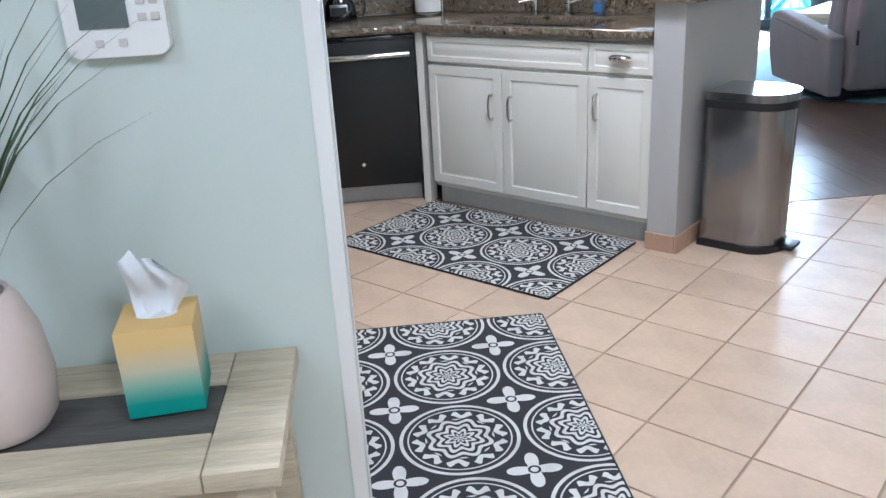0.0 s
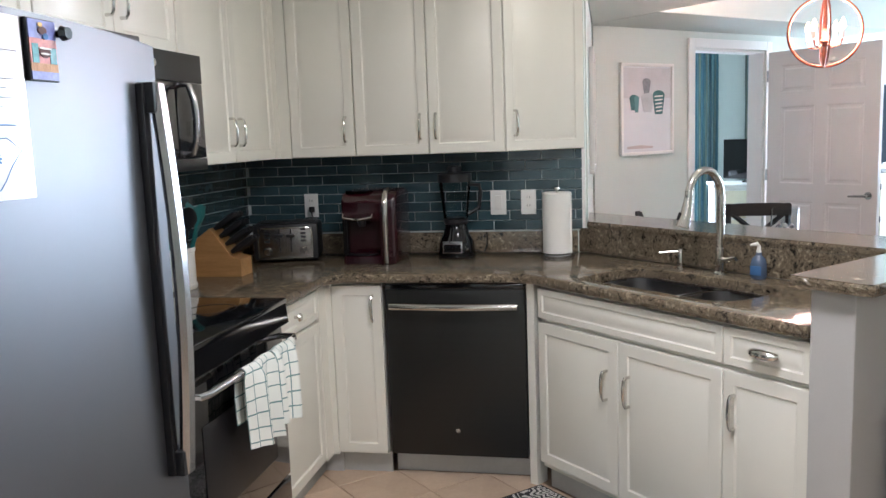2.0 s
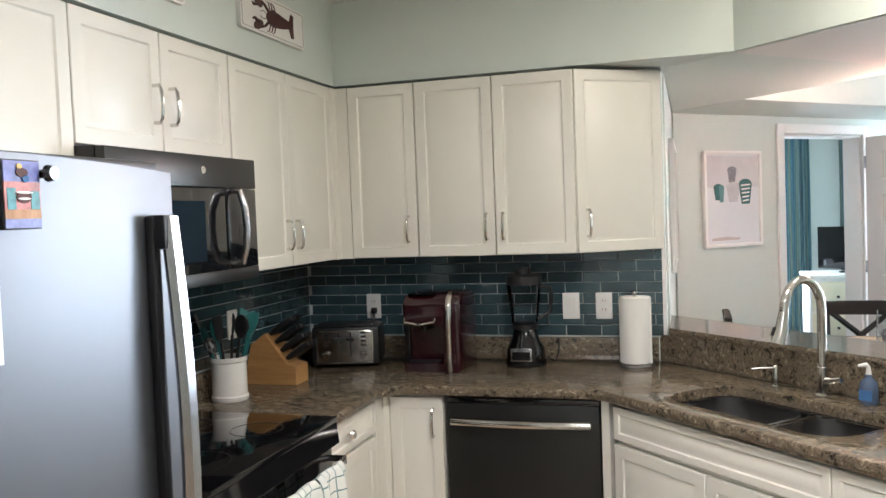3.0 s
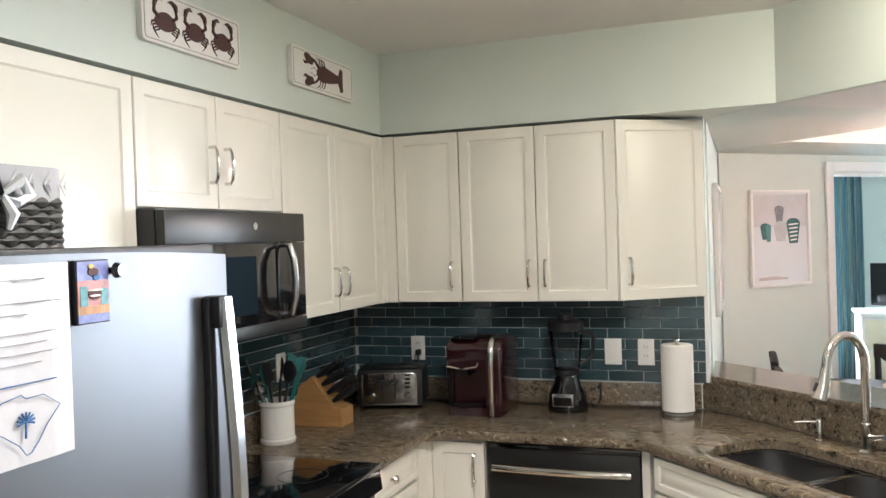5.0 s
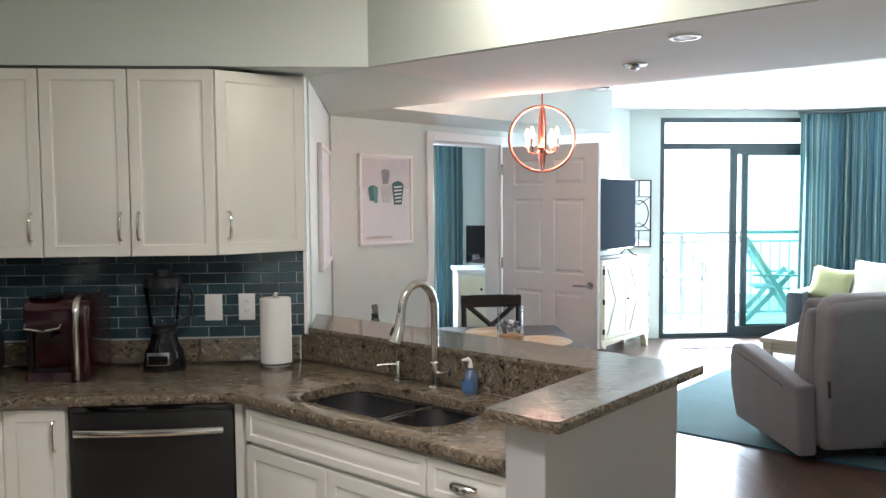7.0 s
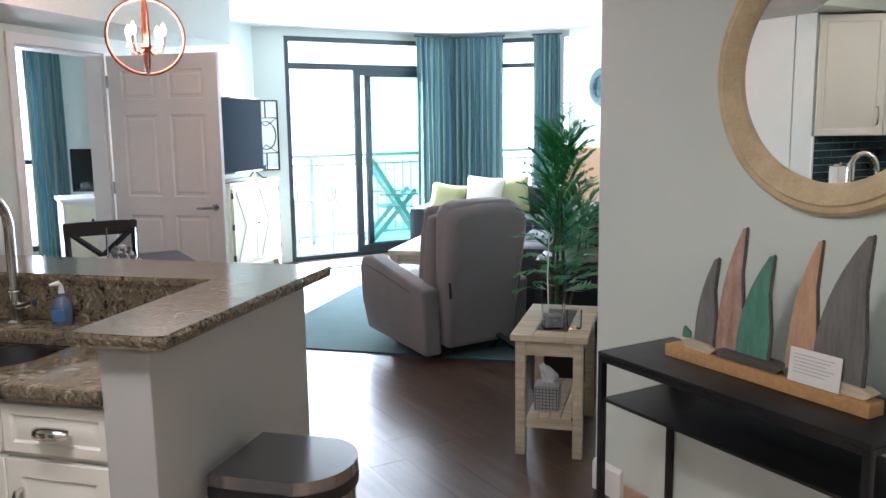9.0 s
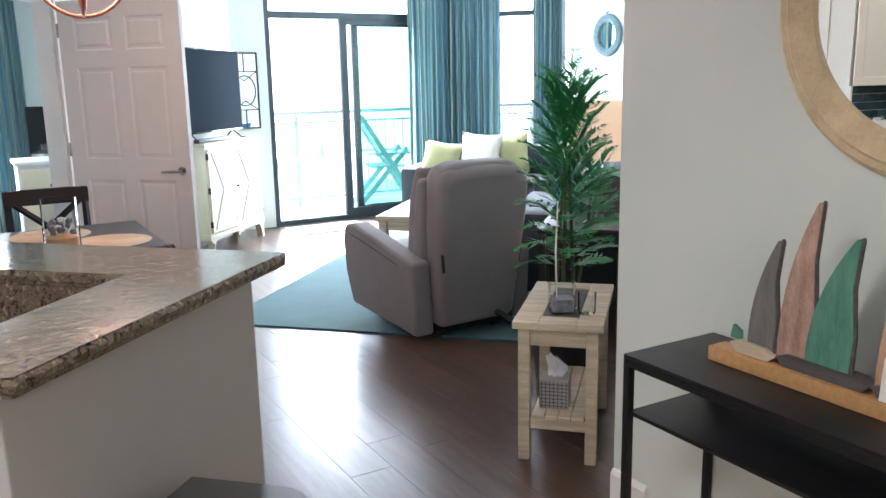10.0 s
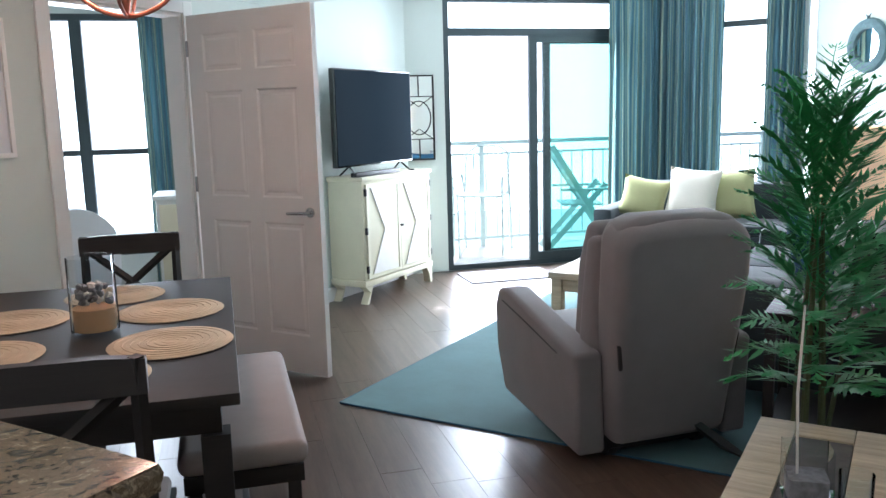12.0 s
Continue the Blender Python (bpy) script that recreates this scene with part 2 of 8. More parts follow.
GLASSTILE = surface("teal_glass_tile", (0.034, 0.066, 0.078), 0.10, vary=0.25, scale=9, grain=60, relief=0.02, random_tint=0.22, coat=0.6)
GROUT = surface("grout", (0.52, 0.56, 0.56), 0.85, vary=0.15)
FGROUT = surface("floor_grout", (0.36, 0.26, 0.185), 0.85, vary=0.25, scale=3)
FTILE = surface("beige_floor_tile", (0.60, 0.455, 0.335), 0.24, vary=0.16, scale=5, grain=50, relief=0.05, random_tint=0.07)
PLANK = wood("dark_plank", (0.042, 0.028, 0.021), (0.125, 0.086, 0.066), 0.30, 1.6, (1.0, 12, 1), tint=0.14, relief=0.10)
CANSTEEL = surface("bin_steel", (0.30, 0.30, 0.31), 0.15, 1.0, vary=0.04, scale=3, grain=60, relief=0.0)
CANE = surface("dark_cane", (0.055, 0.056, 0.05), 0.45, vary=0.6, scale=30, relief=0.3)
STEEL = surface("brushed_steel", (0.42, 0.42, 0.43), 0.24, 1.0, vary=0.08, scale=3, grain=60, relief=0.05, stretch=(30, 30, 0.6))
FRIDGE = surface("fridge_steel", (0.185, 0.19, 0.205), 0.42, 1.0, vary=0.02, scale=2, grain=60, relief=0.0)
CHROME = surface("polished_nickel", (0.66, 0.64, 0.60), 0.14, 1.0, vary=0.05, relief=0.0)
SLATE = surface("slate_steel", (0.038, 0.038, 0.037), 0.30, 0.7, vary=0.06, scale=2, grain=80, relief=0.03, stretch=(0.6, 20, 20))
BLACKG = surface("black_gloss", (0.004, 0.004, 0.005), 0.06, vary=0.2, relief=0.0, coat=0.5)
BLACKP = surface("black_plastic", (0.008, 0.008, 0.010), 0.38, vary=0.2, relief=0.05)
BLACKM = surface("black_metal", (0.014, 0.014, 0.016), 0.38, 0.3, vary=0.2, relief=0.05)
BLACKW = wood("espresso_wood", (0.004, 0.0035, 0.0035), (0.013, 0.010, 0.009), 0.52, 4, (1, 12, 12), relief=0.1)
RUGTEAL = surface("teal_woven_rug", (0.10, 0.190, 0.205), 0.95, vary=0.18, scale=4, grain=320, relief=0.8)
RUGKIT = kitchen_rug()
MATGREY = surface("door_mat", (0.25, 0.25, 0.28), 0.95, vary=0.2, grain=250, relief=0.7)
RECL = surface("recliner_fabric", (0.185, 0.172, 0.18), 0.9, vary=0.14, scale=5, grain=230, relief=0.4, sheen=0.25)
SOFA = surface("sofa_fabric", (0.032, 0.045, 0.052), 0.92, vary=0.15, grain=230, relief=0.4, sheen=0.2)
TAUPE = surface("bench_cushion", (0.30, 0.26, 0.25), 0.85, vary=0.12, grain=240, relief=0.4)
CREAM = surface("cream_cloth", (0.62, 0.58, 0.50), 0.92, vary=0.08, grain=220, relief=0.4)
LIME = surface("lime_cloth", (0.34, 0.34, 0.17), 0.92, vary=0.15, grain=220, relief=0.4)
NAVY = surface("blue_cloth", (0.02, 0.09, 0.16), 0.9, vary=0.2, grain=220, relief=0.4)
WHITECLOTH = surface("white_cloth", (0.74, 0.76, 0.78), 0.9, vary=0.06, grain=220, relief=0.3)
CURTAIN = curtain_cloth()
TOWEL = checked_towel()
PAPERTOWEL = surface("paper_towel", (0.80, 0.79, 0.75), 0.95, vary=0.04, grain=180, relief=0.6)
CERAMIC = surface("white_ceramic", (0.74, 0.72, 0.68), 0.2, vary=0.04, relief=0.02)
PINKCER = surface("blush_ceramic", (0.70, 0.58, 0.53), 0.35, vary=0.06, relief=0.05)
RED = surface("burgundy_plastic", (0.022, 0.002, 0.005), 0.18, vary=0.2, relief=0.0, coat=0.5)
LIGHTWOOD = wood("knife_block_wood", (0.30, 0.15, 0.05), (0.50, 0.28, 0.11), 0.45, 5, (1, 10, 10))
WASHED = wood("whitewashed_wood", (0.34, 0.28, 0.19), (0.68, 0.60, 0.45), 0.55, 3.2, (1.2, 13, 13), relief=0.5)
GREYWOOD = wood("grey_inlay_wood", (0.035, 0.033, 0.032), (0.12, 0.11, 0.10), 0.6, 4, (1.2, 10, 10), relief=0.5)
CREDENZA = surface("cream_painted_wood", (0.70, 0.66, 0.50), 0.45, vary=0.08, scale=5, grain=100, relief=0.1)
WINFRAME = surface("bronze_window_frame", (0.045, 0.065, 0.07), 0.4, 0.4, vary=0.15)
# Balcony green paled towards white; the window glare is put into this colour.
GREEN = surface("balcony_green_with_glare", (0.62, 0.72, 0.70), 0.45, vary=0.15)
BALC = surface("balcony_concrete", (0.70, 0.69, 0.66), 0.85, vary=0.1)
LEAF = surface("palm_leaf", (0.050, 0.29, 0.10), 0.55, vary=0.35, scale=12, relief=0.05, random_tint=0.0)
LEAF.node_tree.nodes["Principled BSDF"].inputs["Specular IOR Level"].default_value = 0.25
LEAF2 = surface("grass_leaf", (0.035, 0.075, 0.022), 0.4, vary=0.35, scale=12, relief=0.05)
STEM = surface("palm_stem", (0.07, 0.09, 0.035), 0.6, vary=0.3)
POT = surface("dark_pot", (0.03, 0.03, 0.032), 0.5, vary=0.2)
GLASS = glass("clear_glass", (0.95, 0.97, 0.98), 0, 0.05)
JARGLASS = glass("jar_glass", (0.93, 0.95, 0.96), 0.05, 0.02)
PANE = glass("window_pane", (0.94, 0.97, 0.97), 0, 0.10)
TINTED = glass("green_tinted_pane", (0.55, 0.86, 0.83), 0, 0.12)
MIRROR = surface("mirror_silver", (0.90, 0.91, 0.90), 0.01, 1.0, vary=0.0, relief=0.0)
mirror_bsdf = MIRROR.node_tree.nodes["Principled BSDF"]
for link in list(mirror_bsdf.inputs["Roughness"].links):
    MIRROR.node_tree.links.remove(link)
mirror_bsdf.inputs["Roughness"].default_value = 0.0
GOLDFR = wood("pale_gold_frame", (0.40, 0.30, 0.17), (0.66, 0.54, 0.34), 0.5, 6, (2, 2, 2), relief=0.3)
COPPER = surface("copper_ring", (0.34, 0.11, 0.07), 0.3, 0.9, vary=0.15)
BULB = glow("candle_bulb", (1.0, 0.55, 0.25), 8)
SHADE = glow("linen_shade", (0.90, 0.66, 0.44), 0.28)
CARDW = surface("white_card", (0.76, 0.75, 0.72), 0.6, vary=0.05, relief=0.05)
INK = surface("print_ink", (0.42, 0.42, 0.45), 0.7, vary=0.2, relief=0.0)
INKR = surface("maroon_print", (0.070, 0.022, 0.020), 0.6, vary=0.4, scale=30, relief=0.0)
INKB = surface("blue_print", (0.05, 0.14, 0.32), 0.7, vary=0.2, relief=0.0)
INKT = surface("teal_print", (0.10, 0.24, 0.25), 0.7, vary=0.3, relief=0.0)
PAPERBLUE = surface("pale_print_ground", (0.66, 0.68, 0.71), 0.5, vary=0.06, scale=3, relief=0.0)
SAILG = wood("sail_grey", (0.09, 0.09, 0.085), (0.20, 0.20, 0.19), 0.7, 5, (8, 8, 1), relief=0.5)
SAILR = wood("sail_rust", (0.20, 0.10, 0.07), (0.55, 0.38, 0.30), 0.7, 7, (6, 6, 1.5), relief=0.7)
SAILT = wood("sail_green", (0.03, 0.14, 0.10), (0.12, 0.32, 0.24), 0.7, 5, (6, 6, 1), relief=0.5)
SAILO = wood("sail_orange", (0.34, 0.18, 0.10), (0.60, 0.40, 0.26), 0.7, 6, (6, 6, 1), relief=0.5)
OAK = wood("honey_oak", (0.36, 0.19, 0.07), (0.58, 0.34, 0.14), 0.5, 4, (12, 1, 12))
SAND = surface("sand", (0.50, 0.30, 0.16), 0.95, vary=0.15, grain=300, relief=0.6)
SHELL = surface("pebbles", (0.20, 0.20, 0.22), 0.6, vary=0.6, scale=40)
STRAW = surface("woven_straw", (0.52, 0.42, 0.29), 0.9, vary=0.15, scale=10, grain=200, relief=0.8)
WICKERB = wicker("black_wicker", (0.02, 0.02, 0.018))
YELLOWBOX = surface("tissue_box_yellow", (0.62, 0.42, 0.15), 0.6, vary=0.06)
LATTICE = surface("lattice_print", (0.36, 0.36, 0.37), 0.9, vary=0.1)
BASETILE = surface("terracotta_base_tile", (0.50, 0.33, 0.23), 0.3, vary=0.15, random_tint=0.05)
TVSCREEN = surface("tv_screen", (0.012, 0.020, 0.028), 0.18, vary=0.0, relief=0.0)
TVSCREEN.node_tree.nodes["Principled BSDF"].inputs["Specular IOR Level"].default_value = 0.03
TVSCREEN.node_tree.nodes["Principled BSDF"].inputs["IOR"].default_value = 1.15
SOAPB = surface("blue_soap", (0.09, 0.13, 0.21), 0.15, vary=0.1, relief=0.0)
SEA = surface("sea_water", (0.30, 0.36, 0.38), 0.3, vary=0.2, scale=0.05, grain=2)
MARBLE = surface("dresser_white", (0.74, 0.76, 0.74), 0.4, vary=0.05)


# ---- mesh helpers ----
def finish(name, bm, mat, smooth=False, bev=0.0):
    if bev:
        bmesh.ops.bevel(bm, geom=[e for e in bm.edges if len(e.link_faces) == 2 and e.calc_face_angle() > 0.6], offset=bev, segments=2, profile=0.6, affect="EDGES", clamp_overlap=True)
    bmesh.ops.recalc_face_normals(bm, faces=bm.faces)
    me = bpy.data.meshes.new(name)
    bm.to_mesh(me)
    bm.free()
    me.materials.append(mat)
    if smooth:
        me.shade_smooth()
        if smooth != "all":
            me.set_sharp_from_angle(angle=radians(38))
    return me


def part(name, bm, material, parent, label="", smooth=True, bev=0.0, at=None):
    o = new(name, finish(name, bm, material, smooth, bev))
    o.parent = parent
    if at is not None:
        o.matrix_basis = at
    return tagged(o, label)


def shared(name, me, parent, m, label=""):
    o = new(name, me)
    o.parent = parent
    o.matrix_basis = m
    return tagged(o, label)


def thing(name, label, category, place=(0, 0, 0), turn=0.0, group=""):
    o = new(name)
    o.empty_display_size = 0.1
    o.location, o.rotation_euler[2] = place, radians(turn)
    return tagged(o, label, category, group)


def structure(name, bm, material, bev=0.0, m=None, smooth=False):
    o = new(name, finish(name, bm, material, smooth, bev))
    if m is not None:
        o.matrix_basis = m
    return tagged(o, kind="structure")


def add_box(bm, x0, x1, y0, y1, z0, z1):
    r = bmesh.ops.create_cube(bm, size=1)
    for v in r["verts"]:
        v.co = Vector((x0 + (v.co.x + 0.5) * (x1 - x0), y0 + (v.co.y + 0.5) * (y1 - y0), z0 + (v.co.z + 0.5) * (z1 - z0)))
    return r["verts"]


def box(*boxes):
    bm = bmesh.new()
    for b in boxes:
        add_box(bm, *b)
    return bm


def prism(points, z0, z1, axis="z"):
    """An outline drawn up from z0 to z1; with axis y the outline lies in x and z, with axis x in y and z."""
    bm = bmesh.new()
    put = {"z": lambda a, b, c: (a, b, c), "y": lambda a, b, c: (a, c, b), "x": lambda a, b, c: (c, a, b)}[axis]
    lo = [bm.verts.new(put(*p, z0)) for p in points]
    hi = [bm.verts.new(put(*p, z1)) for p in points]
    n = len(points)
    bm.faces.new(lo)
    bm.faces.new(hi)
    for i in range(n):
        bm.faces.new((lo[i], lo[(i + 1) % n], hi[(i + 1) % n], hi[i]))
    return bm


def holed(outer, hole, z0, z1):
    """A slab with an opening."""
    bm = bmesh.new()
    loops = []
    for pts in (outer, hole):
        vs = [bm.verts.new((*p, z0)) for p in pts]
        loops += [bm.edges.new((vs[i], vs[(i + 1) % len(vs)])) for i in range(len(vs))]
    r = bmesh.ops.triangle_fill(bm, use_beauty=True, edges=loops)
    faces = [g for g in r["geom"] if isinstance(g, bmesh.types.BMFace)]
    e = bmesh.ops.extrude_face_region(bm, geom=faces)
    for v in e["geom"]:
        if isinstance(v, bmesh.types.BMVert):
            v.co.z = z1
    return bm


def lathe(profile, steps=24, caps=True):
    bm = bmesh.new()
    rings = [[bm.verts.new((r * math.cos(2 * math.pi * i / steps), r * math.sin(2 * math.pi * i / steps), z)) for i in range(steps)] for r, z in profile]
    for a, b in zip(rings, rings[1:]):
        for i in range(steps):
            bm.faces.new((a[i], a[(i + 1) % steps], b[(i + 1) % steps], b[i]))
    if caps:
        bm.faces.new(rings[0])
        bm.faces.new(rings[-1])
    return bm


def tube(points, radius, sides=8, bm=None, closed=False):
    bm = bm or bmesh.new()
    pts = [Vector(p) for p in points]
    rad = radius if isinstance(radius, (list, tuple)) else [radius] * len(pts)
    rings = []
    n = len(pts)
    ref = None
    for i, p in enumerate(pts):
        d = (pts[(i + 1) % n] - pts[i - 1]) if closed else (pts[min(i + 1, n - 1)] - pts[max(i - 1, 0)])
        d.normalize()
        if ref is None:
            ref = Vector((0, 0, 1)) if abs(d.z) < 0.9 else Vector((1, 0, 0))
        a = d.cross(ref).normalized()
        b = a.cross(d).normalized()
        ref = b
        rings.append([bm.verts.new(p + (a * math.cos(2 * math.pi * k / sides) + b * math.sin(2 * math.pi * k / sides)) * rad[i]) for k in range(sides)])
    for i in range(n if closed else n - 1):
        r, s = rings[i], rings[(i + 1) % n]
        for k in range(sides):
            bm.faces.new((r[k], r[(k + 1) % sides], s[(k + 1) % sides], s[k]))
    if not closed:
        bm.faces.new(rings[0])
        bm.faces.new(rings[-1])
    return bm


def arc(cx, cy, r, a0, a1, n):
    return [(cx + r * math.cos(radians(a0 + (a1 - a0) * i / n)), cy + r * math.sin(radians(a0 + (a1 - a0) * i / n))) for i in range(n + 1)]


def rounded(x0, x1, y0, y1, r, n=5):
    return arc(x1 - r, y0 + r, r, -90, 0, n) + arc(x1 - r, y1 - r, r, 0, 90, n) + arc(x0 + r, y1 - r, r, 90, 180, n) + arc(x0 + r, y0 + r, r, 180, 270, n)


def raised_panel(w, h, t=0.02, rail=0.058):
    """A door or drawer front: front face at y = 0, x from 0 to w, z from 0 to h, with a routed panel."""
    bm = bmesh.new()
    add_box(bm, 0, w, 0, t, 0, h)
    bmesh.ops.bevel(bm, geom=[e for e in bm.edges], offset=0.0025, segments=1, affect="EDGES")
    bm.faces.ensure_lookup_table()
    f = max((f for f in bm.faces if f.normal.y < -0.9), key=lambda f: f.calc_area())
    rail = min(rail, w * 0.27, h * 0.27)
    bmesh.ops.inset_individual(bm, faces=[f], thickness=rail, depth=0)
    bmesh.ops.inset_individual(bm, faces=[f], thickness=0.007, depth=-0.006)
    bmesh.ops.inset_individual(bm, faces=[f], thickness=0.007, depth=0)
    bmesh.ops.inset_individual(bm, faces=[f], thickness=0.016, depth=0.005)
    return bm


def bar_handle(length=0.11):
    """An arched handle standing along z, centre at its middle, foot faces at y = 0."""
    L = length / 2
    pts = [(0, 0, -L), (0, -0.02, -L), (0, -0.027, -L * 0.8), (0, -0.031, -L * 0.3), (0, -0.031, L * 0.3), (0, -0.027, L * 0.8), (0, -0.02, L), (0, 0, L)]
    return tube(pts, [0.006, 0.0055, 0.0055, 0.006, 0.006, 0.0055, 0.0055, 0.006], 8)


def front_door(unit, x, z, w, h, y=0.0, handle=None, name="door", rail=0.058):
    """handle: (x, z) in the unit's frame."""
    d = part(name, raised_panel(w - 0.004, h - 0.004, 0.02, rail), CAB, unit, at=pose(x + 0.002, y, z + 0.002))
    if handle:
        part("handle", bar_handle(), CHROME, d, "brushed nickel arched handle", at=pose(handle[0] - x - 0.002, 0, handle[1] - z - 0.002))
    return d


Q45 = pose(0, 0, 0, 0, 0, -45)

# ---- large structure ----
Z_LOW, Z_K, Z_L = 2.18, 2.55, 2.58
floor_k = structure("floor", box((-1.4, 4.0, -1.6, 4.283, -0.12, -0.004)), FGROUT)
floor_back = structure("floor_kitchen_end", box((-0.6, 4.0, 4.287, 5.36, -0.12, -0.005)), FGROUT)
floor_l = structure("floor_living", prism([(1.2, 5.362), (2.3, 4.287), (8.1, 4.287), (8.1, 10.69), (1.2, 10.69)], -0.12, -0.003), POT)
structure("floor_bedroom", box((-2.5, 1.199, 5.6, 10.69, -0.12, 0.0)), surface("bedroom_carpet", (0.32, 0.33, 0.32), 0.95, grain=250, relief=0.6))


def wall(name, *boxes, q=False, mat=WALL):
    return structure(name, box(*boxes), mat, m=Q45 if q else None)


wall("wall_kitchen_back", (-0.58, 1.262, 5.35, 5.50, 0, Z_LOW))
wall("wall_dining_side", (1.13, 1.27, 5.502, 7.20, 0, Z_LOW))
wall("wall_stove_side", (-0.58, -0.45, 1.99, 5.35, 0, Z_LOW))
wall("wall_entry", (-1.4, 0.72, 1.87, 1.988, 0, Z_K))
# The next two walls are unseen, added to close off the entry hall.
wall("added_wall_left", (-1.5, -1.4, -1.7, 1.99, 0, Z_K))
wall("added_wall_behind", (-1.5, 4.0, -1.8, -1.7, 0, Z_K))
structure("wall_console", prism([(3.86, -1.7), (4.0, -1.7), (4.0, 4.52), (3.86, 4.403)], 0, Z_K), WALL)
wall("wall_picture", (-4.31, -4.17, 5.98, 7.00, 0, Z_L), (-4.31, -4.17, 7.00, 7.86, 2.06, Z_L), (-4.31, -4.17, 7.86, 8.90, 0, Z_L), q=True)
wall("wall_television", (-4.57, -4.43, 8.90, 10.67, 0, Z_L), (-4.57, -4.311, 8.80, 8.899, 0, Z_L), q=True)
wall("wall_living_right", (-0.385, -0.245, 5.85, 11.48, 0, Z_L), q=True)
wall("wall_bay_side", (7.83, 7.97, 8.42, 9.60, 0, Z_L))
wall("wall_window", (4.41, 4.776, 10.70, 10.86, 0, Z_L), (4.776, 6.84, 10.70, 10.86, 2.50, Z_L))
wall("wall_bay_window", (-2.20, -1.33, 12.42, 12.56, 2.52, Z_L), (-1.42, -1.33, 12.42, 12.56, 0, 2.52), (-2.73, -2.20, 12.42, 12.56, 0, Z_L), q=True)
wall("wall_bedroom_window", (-2.5, 0.9, 10.70, 10.84, 0, Z_L), (0.9, 2.45, 10.70, 10.84, 2.32, Z_L), (0.9, 2.45, 10.70, 10.84, 0, 0.35), (2.45, 4.40, 10.70, 10.84, 0, Z_L))
wall("wall_bedroom_left", (-2.6, -2.5, 5.5, 10.84, 0, Z_L))
wall("wall_bedroom_near", (-2.6, 1.128, 5.55, 5.65, 0, Z_L))

structure("ceiling_kitchen", box((-1.5, 4.0, -1.8, 5.3, Z_K, Z_K + 0.1)), CEIL)
structure("ceiling_living", box((-2.6, 8.3, 5.32, 11.0, Z_L, Z_L + 0.1), (4.02, 8.3, 4.0, 5.3, Z_L, Z_L + 0.1)), CEIL)
# dropped soffit over the wall cabinets
structure("soffit_back", prism([(-0.45, 5.11), (1.549, 5.11), (1.30, 5.359), (1.27, 5.50), (-0.45, 5.50)], Z_LOW, Z_K), WALL)
structure("soffit_stove", box((-0.58, -0.155, 1.99, 5.108, Z_LOW, Z_K)), WALL)
# beam over the counter and the low edge of the dining ceiling
beam = structure("beam", box((-2.53, -0.284, 4.708, 5.94, Z_LOW, Z_K)), WALL, m=Q45)
structure("beam_end", prism([(1.27, 5.50), (1.303, 5.364), (1.552, 5.115), (2.41, 5.983), (1.28, 7.11)], Z_LOW, Z_K), WALL)
structure("dining_soffit", box((-4.169, -3.56, 5.942, 8.68, Z_LOW, Z_L - 0.001)), WALL, m=Q45)
structure("soffit_underside", box((-2.53, -0.30, 4.72, 5.93, Z_LOW - 0.004, Z_LOW - 0.001)), CEIL, m=Q45)

# half wall of the peninsula, its low tile base
structure("half_wall_end", box((-1.364, -1.233, 4.08, 4.90, 0, 1.028)), HALFW, bev=0.004, m=Q45)
structure("half_wall_rear", prism([QW(-1.366, 4.90)[:2], QW(-1.366, 4.682)[:2], (1.27, 5.352), (1.27, 5.66)], 0, 1.028), HALFW)


def run_tiles(parent, name, me, starts):
    for m in starts:
        shared(name, me, parent, m)


base = structure("baseboard_tile", box((-1.366, -1.231, 4.076, 4.079, 0.0, 0.004)), GROUT, m=Q45)
bt = finish("base_tile", box((0, 0.131, -0.010, 0, 0.001, 0.078)), BASETILE, bev=0.003)
bt2 = finish("base_tile", box((0, 0.296, -0.010, 0, 0.001, 0.078)), BASETILE, bev=0.003)
shared("base_tile", bt, base, pose(-1.366, 4.079, 0))
for i in range(2):
    shared("base_tile", bt2, base, pose(-1.231, 4.072 + 0.299 * i, 0, 0, 0, 90))


def board(name, p0, p1, h=0.10, t=0.014, mat=TRIM):
    (x0, y0), (x1, y1) = p0, p1
    L = math.hypot(x1 - x0, y1 - y0)
    bm = prism([(0, 0), (0, h), (-t * 0.5, h), (-t, h - 0.016), (-t, 0)], 0, L, axis="x")
    return structure(name, bm, mat, m=pose(x0, y0, 0, 0, 0, math.degrees(math.atan2(y1 - y0, x1 - x0))))


board("baseboard", (3.86, 2.7), (3.86, 2.9), 0.078)
sk = structure("baseboard_entry", box((3.848, 3.859, -1.6, -1.59, 0, 0.07)), BASETILE)
bt3 = finish("base_tile", box((0, 0.292, -0.011, 0, 0.001, 0.078)), BASETILE, bev=0.003)
for i in range(7):
    shared("base_tile", bt3, sk, pose(3.859, 4.22 - 0.295 * i, 0, 0, 0, -90))
board("baseboard_wood_end", (3.859, 4.40), (3.859, 4.235), 0.13, 0.018)
board("baseboard_picture", QW(-4.17, 6.0)[:2], QW(-4.17, 6.94)[:2], 0.11)
board("baseboard_television", QW(-4.43, 8.95)[:2], QW(-4.43, 10.67)[:2], 0.11)
board("baseboard_dining", (1.27, 5.68), (1.27, 7.19), 0.11)

